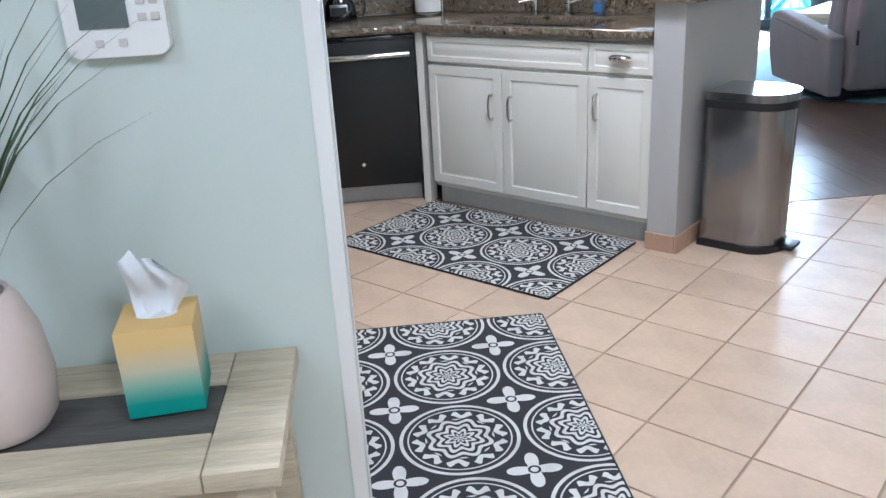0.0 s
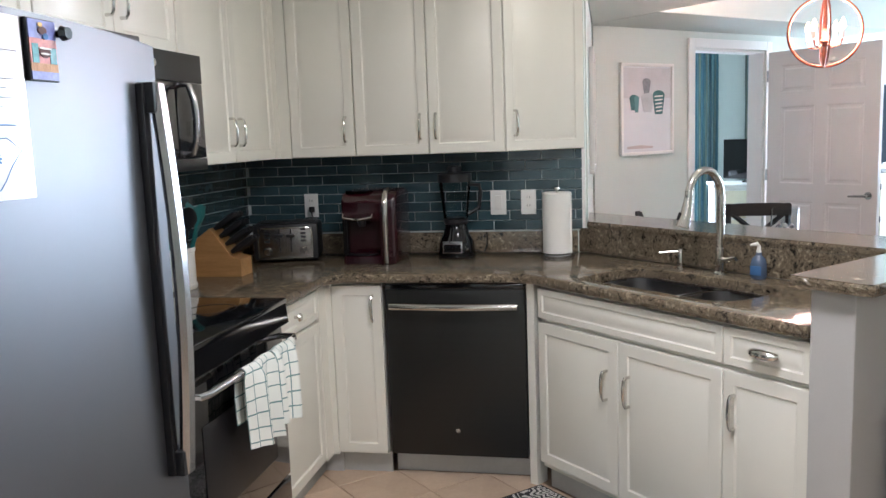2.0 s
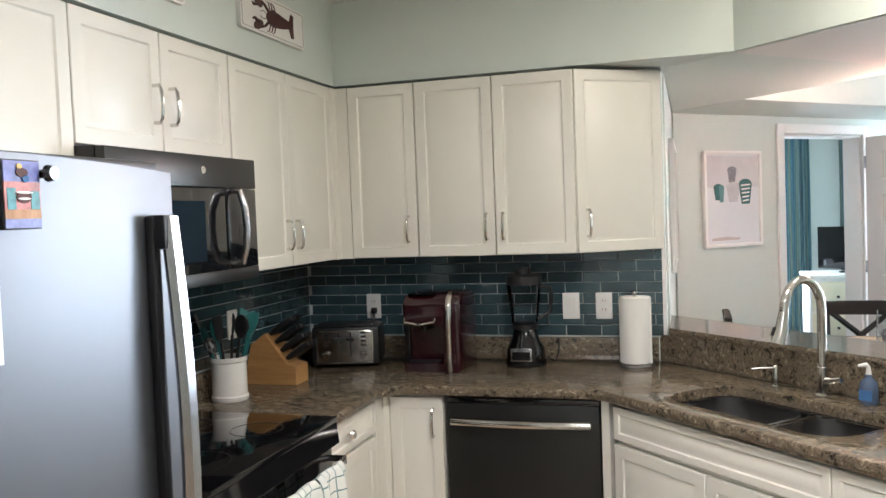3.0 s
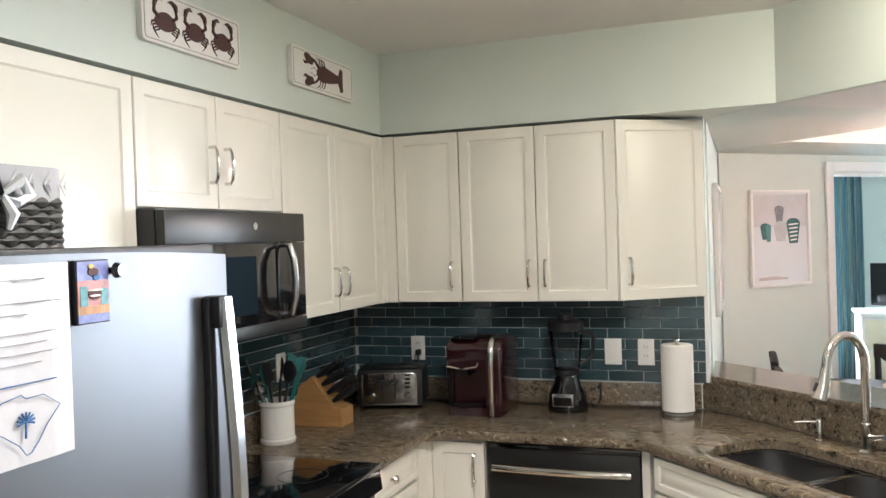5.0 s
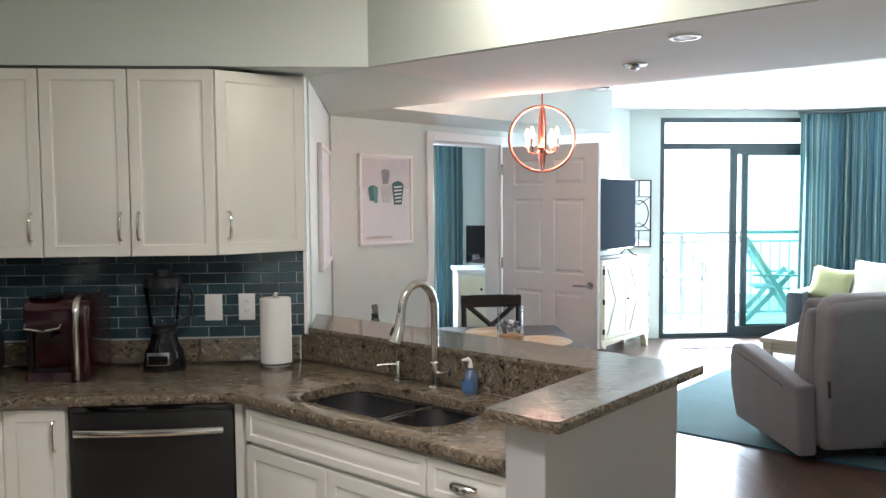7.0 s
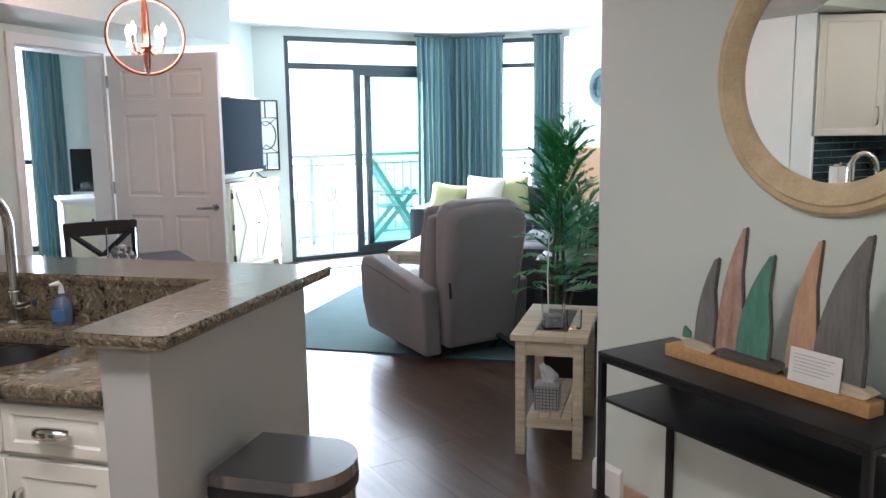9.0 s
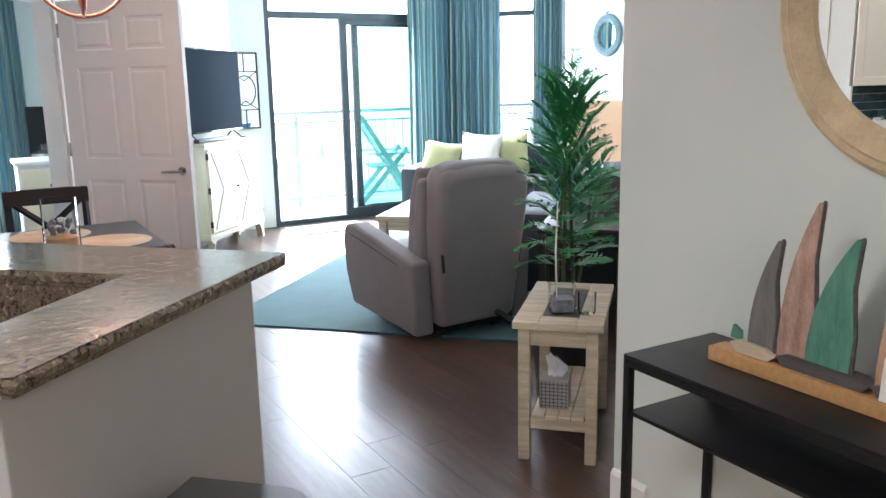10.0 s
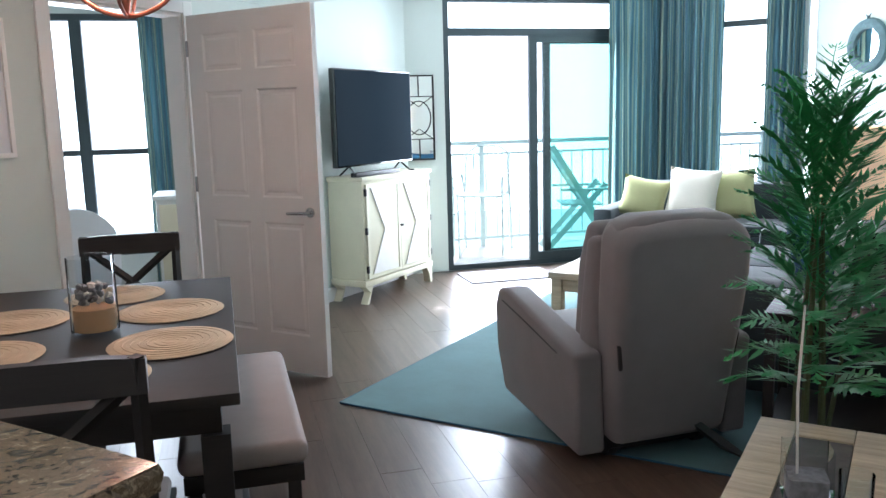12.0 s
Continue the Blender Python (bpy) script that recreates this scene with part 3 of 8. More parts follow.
# plastic guards on the corners of the entry wall
for i, (x, y) in enumerate(((0.72, 1.87), (0.72, 1.988))):
    s = 1 if i else -1
    structure("corner_guard", box((x - 0.022, x + 0.004, y + (0.001 if i else -0.004), y + (0.004 if i else -0.001), 0.08, 1.34), (x + 0.001, x + 0.004, y - (0.02 if i else 0), y + (0 if i else 0.02), 0.08, 1.34)), TRIM)

# door casing of the bedroom
cas = structure("trim", box((-4.168, -4.15, 6.93, 6.999, 0, 2.13), (-4.168, -4.15, 7.861, 7.93, 0, 2.13), (-4.168, -4.15, 6.999, 7.861, 2.061, 2.13),
                            (-4.309, -4.169, 7.001, 7.018, 0, 2.059), (-4.309, -4.169, 7.842, 7.859, 0, 2.059), (-4.309, -4.169, 7.018, 7.842, 2.042, 2.059)), TRIM, bev=0.003, m=Q45)


def panel_leaf(w, h, t=0.038):
    """Six panels on both faces."""
    bm = bmesh.new()
    cols = [(0.115, w / 2 - 0.05), (w / 2 + 0.05, w - 0.115)]
    rows = [(0.22, 0.86), (1.0, 1.60), (1.71, h - 0.11)]
    xs = sorted({0, w, *[a for c in cols for a in c]})
    zs = sorted({0, h, *[a for r in rows for a in r]})
    panels = []
    for y in (0, t):
        vs = {(x, z): bm.verts.new((x, y, z)) for x in xs for z in zs}
        for i in range(len(xs) - 1):
            for k in range(len(zs) - 1):
                q = [vs[xs[i], zs[k]], vs[xs[i + 1], zs[k]], vs[xs[i + 1], zs[k + 1]], vs[xs[i], zs[k + 1]]]
                f = bm.faces.new(q if y == 0 else q[::-1])
                if (xs[i], xs[i + 1]) in cols and (zs[k], zs[k + 1]) in rows:
                    panels.append(f)
    for a, b in ((0, 1), (1, 2), (2, 3), (3, 0)):
        cor = [(0, 0), (w, 0), (w, h), (0, h)]
        (xa, za), (xb, zb) = cor[a], cor[b]
        bm.faces.new([bm.verts.new((xa, 0, za)), bm.verts.new((xa, t, za)), bm.verts.new((xb, t, zb)), bm.verts.new((xb, 0, zb))])
    bm.normal_update()
    for f in panels:
        bmesh.ops.inset_individual(bm, faces=[f], thickness=0.014, depth=-0.008)
        bmesh.ops.inset_individual(bm, faces=[f], thickness=0.022, depth=0)
        bmesh.ops.inset_individual(bm, faces=[f], thickness=0.018, depth=0.006)
    me = bpy.data.meshes.new("leaf")
    bm.to_mesh(me)
    bm.free()
    me.materials.append(DOORP)
    return me


def lever(parent, m):
    part("door_handle", tube([(0, 0, 0), (0, -0.05, 0), (-0.02, -0.06, 0), (-0.12, -0.058, -0.004)], [0.012, 0.010, 0.010, 0.008], 10), STEEL, parent, "brushed steel lever handle", at=m)
    part("rosette", tube([(0, 0, 0), (0, -0.008, 0)], 0.028, 18), STEEL, parent, "round brushed steel rosette", at=m)


door = tagged(new("door_1", panel_leaf(0.905, 2.03)), kind="structure")
door.matrix_basis = Matrix.Translation(QW(-4.13, 7.855, 0.012)) @ pose(0, 0, 0, 0, 0, -45)
lever(door, pose(0.84, 0, 0.925))
lever(door, pose(0.84, 0.038, 0.925) @ Matrix.Diagonal((1, -1, 1, 1)))
for z in (0.22, 1.02, 1.80):
    part("hinge", box((-0.012, 0.004, -0.006, 0.010, z, z + 0.09)), STEEL, door, "small steel hinge", bev=0.002)


# ---- windows ----
def framed(name, x0, x1, z0, z1, w, d0, d1):
    return box((x0, x0 + w, d0, d1, z0, z1), (x1 - w, x1, d0, d1, z0, z1), (x0 + w, x1 - w, d0, d1, z0, z0 + w), (x0 + w, x1 - w, d0, d1, z1 - w, z1))


win1 = thing("window_1", "", "", (0, 0, 0))
tagged(win1, kind="structure")
part("window_frame", framed("f", 4.776, 6.84, 0.0, 2.50, 0.05, 10.70, 10.80), WINFRAME, win1, "dark bronze outer frame")
part("transom_bar", box((4.826, 6.79, 10.70, 10.80, 2.15, 2.215)), WINFRAME, win1, "dark bronze transom bar")
part("fixed_frame", box((5.60, 5.68, 10.705, 10.75, 0.05, 2.15), (5.68, 6.79, 10.705, 10.75, 0.05, 0.12), (5.68, 6.79, 10.705, 10.75, 2.09, 2.15)), WINFRAME, win1, "dark bronze door stile")
part("sliding_frame", box((5.76, 5.83, 10.755, 10.795, 0.05, 2.15), (6.72, 6.79, 10.755, 10.795, 0.05, 2.15), (5.83, 6.72, 10.755, 10.795, 0.05, 0.13), (5.83, 6.72, 10.755, 10.795, 2.08, 2.15)), WINFRAME, win1, "dark bronze sliding frame")
for x0, x1, y, z0, z1, mt in ((4.826, 6.79, 10.75, 2.216, 2.45, PANE), (5.68, 6.79, 10.728, 0.12, 2.09, PANE), (5.83, 6.72, 10.775, 0.13, 2.08, TINTED)):
    p = part("pane", box((x0, x1, y, y + 0.005, z0, z1)), mt, win1, smooth=False)
    p.visible_shadow = False
win2 = thing("window_2", "", "", (0, 0, 0), -45)
tagged(win2, kind="structure")
part("window_frame", framed("f", -2.20, -1.42, 0.0, 2.52, 0.045, 12.42, 12.52), WINFRAME, win2, "dark bronze outer frame")
part("transom_bar", box((-2.155, -1.465, 12.42, 12.50, 2.18, 2.23)), WINFRAME, win2, "dark bronze transom bar")
p = part("pane", box((-2.155, -1.465, 12.47, 12.475, 0.045, 2.475)), PANE, win2, smooth=False)
p.visible_shadow = False
win3 = thing("window_3", "", "", (0, 0, 0))
tagged(win3, kind="structure")
part("window_frame", framed("f", 0.9, 2.45, 0.35, 2.32, 0.05, 10.70, 10.80), WINFRAME, win3, "dark bronze outer frame")
part("mullion", box((1.67, 1.76, 10.705, 10.78, 0.40, 2.27), (0.95, 1.67, 10.71, 10.77, 1.19, 1.235), (1.76, 2.40, 10.71, 10.77, 1.19, 1.235)), WINFRAME, win3, "dark bronze mullions")
p = part("pane", box((0.95, 2.40, 10.74, 10.745, 0.40, 2.27)), PANE, win3, smooth=False)
p.visible_shadow = False


def curtain(name, x0, x1, z0, z1, m, label, waves=9, amp=0.045):
    t = thing(name, label, "curtain")
    t.matrix_basis = m
    n = waves * 8
    rnd = random.Random(name + str(x0))
    jit = [rnd.uniform(0.6, 1.3) for _ in range(waves + 1)]
    bm = bmesh.new()
    uvl = bm.loops.layers.uv.new("UVMap")
    cols = []
    for i in range(n + 1):
        s = i / n
        ph = s * waves * 2 * math.pi
        a = amp * jit[min(waves, int(s * waves + 0.5))]
        col = []
        for j, z in enumerate((z0, z0 + (z1 - z0) * 0.3, z0 + (z1 - z0) * 0.7, z1 - 0.10, z1)):
            k = (1.0, 0.95, 0.85, 0.6, 0.45)[j]
            col.append(bm.verts.new((x0 + (x1 - x0) * s + 0.006 * math.sin(ph * 0.5 + j), a * k * math.sin(ph) + 0.012 * math.sin(j * 2 + s * 9), z)))
        cols.append(col)
    for i in range(n):
        for j in range(4):
            f = bm.faces.new((cols[i][j], cols[i + 1][j], cols[i + 1][j + 1], cols[i][j + 1]))
            for lo, (ii, jj) in zip(f.loops, ((i, j), (i + 1, j), (i + 1, j + 1), (i, j + 1))):
                lo[uvl].uv = (ii / n * abs(x1 - x0) * 1.3, jj / 4)
    cl = part("cloth", bm, CURTAIN, t, smooth="all")
    cl.data.materials[0] = CURTAIN
    part("rail", box((min(x0, x1) - 0.02, max(x0, x1) + 0.02, -0.012, 0.012, z1, z1 + 0.02)), WINFRAME, t, "dark curtain rail", bev=0.003)
    return t


curtain("curtain", 6.33, 6.84, 0.03, 2.53, pose(0, 10.55, 0), "blue green striped pleated curtain beside the sliding door", 7)
curtain("curtain", -2.72, -2.02, 0.03, 2.53, pose(0, 0, 0, 0, 0, -45) @ pose(0, 12.30, 0), "blue green striped pleated curtain over the bay corner", 9)
curtain("curtain", -1.66, -1.35, 0.03, 2.53, pose(0, 0, 0, 0, 0, -45) @ pose(0, 12.30, 0), "blue green striped pleated curtain by the end wall", 6)
curtain("curtain", 2.20, 2.52, 0.05, 2.40, pose(0, 10.58, 0), "dark blue pleated bedroom curtain beside the window", 6)
curtain("curtain", 2.77, 2.98, 0.03, 2.40, pose(0, 10.50, 0), "dark blue bedroom curtain behind the dresser", 4)

# ---- kitchen: fitted furniture ----
UC = "cream foil wall cabinet with routed door and nickel handle"


def wall_cab(width, height, depth, doors, place, turn, label=UC):
    """doors: x0, x1, handle x, handle z."""
    t = thing("wall_cabinet", label, "cabinet", place, turn, "kitchen wall cabinets")
    part("body", box((0.001, width - 0.001, 0.021, depth, 0, height)), CABIN, t)
    for x0, x1, hx, hz in doors:
        front_door(t, x0, 0, x1 - x0, height, handle=(hx, hz) if hx is not None else None)
    return t


wall_cab(0.312, 0.762, 0.27, [(0, 0.312, 0.27, 0.125)], (-0.083, 5.08, 1.403), 0)
wall_cab(0.69, 0.762, 0.27, [(0, 0.346, 0.31, 0.125), (0.346, 0.69, 0.382, 0.125)], (0.230, 5.08, 1.403), 0, "cream foil double wall cabinet with two routed doors")
ang = thing("wall_cabinet", "cream foil angled end cabinet with one routed door", "cabinet", (0.924, 5.083, 1.403), math.degrees(math.atan2(0.241, 0.338)), "kitchen wall cabinets")
part("body", prism([(0.001, 0.021), (0.411, 0.021), (0.30, 0.06), (0.16, 0.2155), (0.001, 0.20)], 0, 0.762), CABIN, ang)
front_door(ang, 0, 0, 0.415, 0.762, handle=(0.045, 0.125))
part("filler", box((-0.139, -0.085, 5.084, 5.10, 1.403, 2.165), (-0.155, -0.1395, 5.026, 5.10, 1.403, 2.165)), CAB, thing("cabinet_filler", "cream corner filler strip between the wall cabinets", "trim"))
wall_cab(0.83, 0.762, 0.31, [(0, 0.415, 0.375, 0.125), (0.415, 0.83, 0.455, 0.125)], (-0.14, 4.195, 1.403), 90, "cream foil double wall cabinet beside the microwave")
wall_cab(0.755, 0.362, 0.31, [(0, 0.375, 0.335, 0.14), (0.375, 0.755, 0.415, 0.14)], (-0.14, 3.436, 1.803), 90, "short cream double cabinet above the microwave")
wall_cab(0.485, 0.762, 0.31, [(0, 0.485, None, None)], (-0.14, 2.95, 1.403), 90, "cream foil wall cabinet between fridge and microwave")
wall_cab(0.94, 0.445, 0.31, [(0, 0.47, 0.43, 0.08), (0.47, 0.94, 0.51, 0.08)], (-0.14, 2.008, 1.72), 90, "short cream double cabinet above the fridge")


def base_cab(width, depth, fronts, place, turn, label, toe=0.06, top=0.872):
    """fronts: kind, x0, x1, z0, z1, handle x, handle z, handle kind."""
    t = thing("base_cabinet", label, "cabinet", place, turn, "kitchen base cabinets")
    part("body", box((0.001, width - 0.001, 0.021, depth, 0.10, top)) if top > 0.8 else box((0.001, width - 0.001, 0.021, depth, 0.10, top), (0.001, width - 0.001, 0.021, 0.04, top, 0.872)), CABIN, t)
    part("toe_kick", box((0.001, width - 0.001, toe, toe + 0.015, 0.0, 0.099)), TOE, t, "grey toe kick")
    for kind, x0, x1, z0, z1, hx, hz, hk in fronts:
        d = front_door(t, x0, z0, x1 - x0, z1 - z0, name=kind, handle=(hx, hz) if hk == "bar" else None, rail=0.045 if kind == "drawer" else 0.058)
        if hk == "knob":
            part("knob", tube([(0, 0, 0), (0, -0.012, 0), (0, -0.022, 0), (0, -0.03, 0)], [0.006, 0.006, 0.018, 0.014], 14), CHROME, d, "round nickel knob", at=pose(hx - x0, 0, hz - z0))
        if hk == "cup":
            bm = bmesh.new()
            vs = []
            for i in range(13):
                a = math.pi * i / 12
                vs.append([bm.verts.new((-0.045 * math.cos(a) * s, -0.026 * math.sin(b) , 0.018 * math.cos(b) + 0.004 * math.sin(a))) for s, b in ((1, 0.15), (1.0, 0.8), (0.96, 1.5), (0.88, 2.2), (0.8, 2.7))])
            for i in range(12):
                for j in range(4):
                    bm.faces.new((vs[i][j], vs[i + 1][j], vs[i + 1][j + 1], vs[i][j + 1]))
            part("cup_handle", tube([(-0.046, -0.012, 0), (-0.03, -0.024, 0), (0, -0.028, 0), (0.03, -0.024, 0), (0.046, -0.012, 0)], [0.010, 0.016, 0.018, 0.016, 0.010], 12), CHROME, d, "nickel cup handle", at=pose(hx - x0, 0, hz - z0))
    return t


base_cab(0.225, 0.58, [("door", 0.0, 0.225, 0.105, 0.862, 0.185, 0.76, "bar")], (0.185, 4.757, 0), 0, "narrow cream base cabinet with one tall door")
base_cab(0.56, 0.58, [("drawer", 0.0, 0.46, 0.735, 0.862, 0.19, 0.80, "knob"), ("door", 0.0, 0.46, 0.105, 0.725, 0.04, 0.60, "bar")], (0.16, 4.197, 0), 90, "cream corner base cabinet with knob drawer and door")
base_cab(0.49, 0.58, [("drawer", 0.0, 0.49, 0.735, 0.862, 0.245, 0.80, "knob"), ("door", 0.0, 0.49, 0.105, 0.725, 0.44, 0.60, "bar")], (0.16, 2.945, 0), 90, "cream base cabinet between fridge and stove")
base_cab(1.205, 0.565, [("false_front", 0.0, 0.90, 0.735, 0.862, 0, 0, ""), ("door", 0.0, 0.445, 0.123, 0.722, 0.39, 0.545, "bar"), ("door", 0.445, 0.90, 0.123, 0.722, 0.50, 0.545, "bar"),
                       ("drawer", 0.90, 1.205, 0.735, 0.862, 1.055, 0.80, "cup"), ("door", 0.90, 1.205, 0.123, 0.722, 0.945, 0.59, "bar")], QW(-2.565, 4.09), -45, "cream sink base cabinet with false front, drawer and three doors", top=0.68)
cf = thing("cabinet_filler", "cream corner filler between two base cabinets", "trim")
part("filler", box((0.135, 0.162, 4.66, 4.765, 0.10, 0.872), (0.162, 0.186, 4.745, 4.765, 0.10, 0.872)), CAB, cf)
part("toe_kick", box((0.085, 0.10, 4.66, 4.815, 0, 0.099), (0.10, 0.186, 4.80, 4.815, 0, 0.099)), TOE, cf, "grey toe kick")
flr = thing("cabinet_filler", "cream filler strip beside the dishwasher", "trim")
part("filler", prism([(1.031, 4.762), (1.062, 4.745), (1.10, 4.80), (1.031, 4.80)], 0.0, 0.872), CAB, flr)

# worktops
ct = thing("worktop", "polished brown speckled granite worktop on the cream cabinets", "worktop")
ycf = 4.728
outer = [(-0.449, 4.197), (0.185, 4.197), (0.185, 4.66), (0.26, ycf), (1.0, ycf), (1.06, 4.696), QW(-1.366, 4.068)[:2], QW(-1.366, 4.658)[:2], (1.235, 5.349), (-0.449, 5.349)]
hole = [QW(u, v)[:2] for u, v in rounded(-2.405, -1.705, 4.160, 4.515, 0.12, 7)]
part("slab", holed(outer, hole, 0.876, 0.914), GRANITE, ct, bev=0.004)
part("slab_beside_stove", box((-0.449, 0.185, 2.948, 3.432, 0.876, 0.914)), GRANITE, ct, bev=0.004)
part("upstand_back", box((-0.425, 1.225, 5.325, 5.349, 0.915, 1.016)), GRANITE, ct, bev=0.003)
part("upstand_side", box((-0.449, -0.427, 4.197, 5.349, 0.915, 1.016)), GRANITE, ct, bev=0.003)
part("splash_sink", prism([QW(-1.366, 4.660)[:2], QW(-1.366, 4.680)[:2], (1.259, 5.349), (1.230, 5.349)], 0.915, 1.028), GRANITE, ct)
bar = thing("bar_top", "polished brown granite bar top on the half wall", "worktop")
n1, n2 = QW(-1.168, 4.960)[:2], QW(-1.168, 4.045)[:2]
part("slab", prism([n1, n2, QW(-1.20, 4.035)[:2], QW(-1.400, 4.035)[:2], QW(-1.42, 4.665)[:2], (1.272, 5.300), (1.272, 5.742)], 1.029, 1.062), GRANITE, bar, bev=0.006)



def chiselled(name, line, z0, z1, parent, seed):
    """A broken stone edge along a line, proud of the slab by a few millimetres; the slab lies to its left."""
    rnd_ = random.Random(seed)
    bm = bmesh.new()
    pts = []
    for (xa, ya), (xb, yb) in zip(line, line[1:]):
        n = max(1, int(math.hypot(xb - xa, yb - ya) / 0.011))
        nx, ny = (yb - ya), -(xb - xa)
        k = math.hypot(nx, ny)
        pts += [(xa + (xb - xa) * i / n, ya + (yb - ya) * i / n, nx / k, ny / k) for i in range(n)]
    pts.append((*line[-1], nx / k, ny / k))
    levels = [(z1 - 0.0012, 0.0, 0.0), (z1 - 0.004, 0.0010, 0.0025), (z1 - (z1 - z0) * 0.35, 0.002, 0.0065), (z1 - (z1 - z0) * 0.65, 0.001, 0.0055), (z0 + 0.001, 0.0, 0.0015)]
    prev = None
    for x, y, nx, ny in pts:
        cur = []
        for j, (z, lo, hi) in enumerate(levels):
            d = rnd_.uniform(lo, hi) - (0.004 if j in (0, 4) else 0.0)
            cur.append(bm.verts.new((x + nx * d, y + ny * d, z + (rnd_.uniform(-0.002, 0.002) if 0 < j < 4 else 0))))
        if prev:
            for j in range(4):
                bm.faces.new((prev[j], cur[j], cur[j + 1], prev[j + 1]))
        prev = cur
    return part(name, bm, GRANITE, parent, "rough chiselled granite edge", smooth=False)


chiselled("chiselled_edge", [(0.185, 4.197), (0.185, 4.66), (0.26, ycf), (1.0, ycf), (1.06, 4.696), QW(-1.366, 4.068)[:2]], 0.876, 0.914, ct, 4)
chiselled("chiselled_edge", [QW(-1.42, 4.665)[:2], QW(-1.400, 4.035)[:2], QW(-1.20, 4.035)[:2], n2, n1, (1.272, 5.742)], 1.029, 1.062, bar, 5)
chiselled("chiselled_edge", [(1.272, 5.300), QW(-1.42, 4.665)[:2]], 1.029, 1.062, bar, 6)

# sink
sk2 = thing("sink", "stainless steel undermount double bowl sink in granite", "sink", QW(0, 0, 0), -45)
BOWLSTEEL = surface("bowl_steel", (0.30, 0.30, 0.305), 0.30, 1.0, vary=0.10, scale=8, relief=0.0)
for u0, u1 in ((-2.398, -2.034), (-2.006, -1.712)):
    bm = bmesh.new()
    rings = []
    for inset, z in ((0, 0.874), (0.003, 0.78), (0.010, 0.725), (0.030, 0.700), (0.07, 0.694)):
        rings.append([bm.verts.new((*p, z)) for p in rounded(u0 + inset, u1 - inset, 4.168 + inset, 4.507 - inset, 0.10, 6)])
    for a, b in zip(rings, rings[1:]):
        for i in range(len(a)):
            bm.faces.new((a[i], a[(i + 1) % len(a)], b[(i + 1) % len(a)], b[i]))
    bm.faces.new(rings[-1])
    part("bowl", bm, BOWLSTEEL, sk2, smooth="all")
    part("drain", lathe([(0.04, 0), (0.04, 0.004), (0.03, 0.006), (0.012, 0.001)], 18), CHROME, sk2, "round steel drain", at=pose((u0 + u1) / 2, 4.33, 0.696))
part("divider", box((-2.036, -2.004, 4.163, 4.512, 0.80, 0.872)), CHROME, sk2, "bright steel divider between the bowls", bev=0.008)
part("rim", box((-2.42, -2.395, 4.13, 4.52, 0.868, 0.875), (-1.685, -1.66, 4.13, 4.52, 0.868, 0.875), (-2.395, -1.685, 4.497, 4.52, 0.868, 0.875), (-2.395, -1.685, 4.13, 4.153, 0.868, 0.875)), STEEL, sk2)

fa = thing("faucet", "brushed nickel gooseneck kitchen faucet behind the sink", "faucet", QW(-2.07, 4.60, 0.914), -45)
part("base", lathe([(0.028, 0), (0.028, 0.006), (0.02, 0.012), (0.018, 0.10), (0.014, 0.104)], 20), CHROME, fa)
neck = [(0, 0, 0.10), (0, 0, 0.30)] + [(-0.015 * (1 - math.cos(radians(a))), -0.075 * (1 - math.cos(radians(a))), 0.30 + 0.105 * math.sin(radians(a))) for a in range(15, 166, 15)] + [(-0.03, -0.150, 0.30)]
part("neck", tube(neck, 0.0150, 14), CHROME, fa)
part("spray_head", tube([(-0.03, -0.150, 0.302), (-0.034, -0.160, 0.24), (-0.039, -0.173, 0.195)], [0.016, 0.021, 0.027], 16), CHROME, fa, "nickel pull down spray head")
part("spray_button", tube([(-0.046, -0.176, 0.250), (-0.050, -0.186, 0.222)], 0.006, 8), BLACKP, fa, "black rubber button")
part("lever", tube([(0.012, 0, 0.055), (0.035, -0.004, 0.058), (0.060, -0.008, 0.066), (0.082, -0.012, 0.070)], [0.014, 0.012, 0.010, 0.011], 12), CHROME, fa)
sd = thing("soap_dispenser", "slim nickel soap pump with a long spout", "soap dispenser", QW(-2.26, 4.597, 0.914), -45)
part("body", lathe([(0.018, 0), (0.018, 0.006), (0.011, 0.01), (0.011, 0.075), (0.008, 0.08)], 16), CHROME, sd)
part("spout", tube([(0, 0, 0.07), (-0.04, -0.036, 0.068), (-0.062, -0.056, 0.064)], 0.003, 8), CHROME, sd)
sb = thing("soap_bottle", "small clear bottle of blue hand soap with white pump", "soap bottle", QW(-1.91, 4.615, 0.914), -30)
part("bottle", lathe([(0.026, 0), (0.030, 0.008), (0.029, 0.055), (0.024, 0.075), (0.011, 0.088), (0.011, 0.098)], 20), SOAPB, sb)
part("label", box((-0.02, 0.02, -0.0315, -0.029, 0.016, 0.050)), INKB, sb, "small blue label")
part("pump", tube([(0, 0, 0.094), (0, 0, 0.122), (-0.004, -0.006, 0.130), (-0.026, -0.018, 0.126)], [0.010, 0.006, 0.008, 0.004], 10), CARDW, sb, "white pump head")

# backsplash board carrying the glass tiles (the tiles themselves come last)
splash = structure("backsplash", box((-0.425, 1.25, 5.343, 5.349, 1.017, 1.402), (-0.449, -0.443, 3.43, 5.349, 0.93, 1.402), (-0.4435, -0.424, 5.3425, 5.349, 1.017, 1.402)), GROUT)
structure("backsplash_edge_trim", box((1.247, 1.262, 5.337, 5.349, 1.017, 1.402)), TRIM)

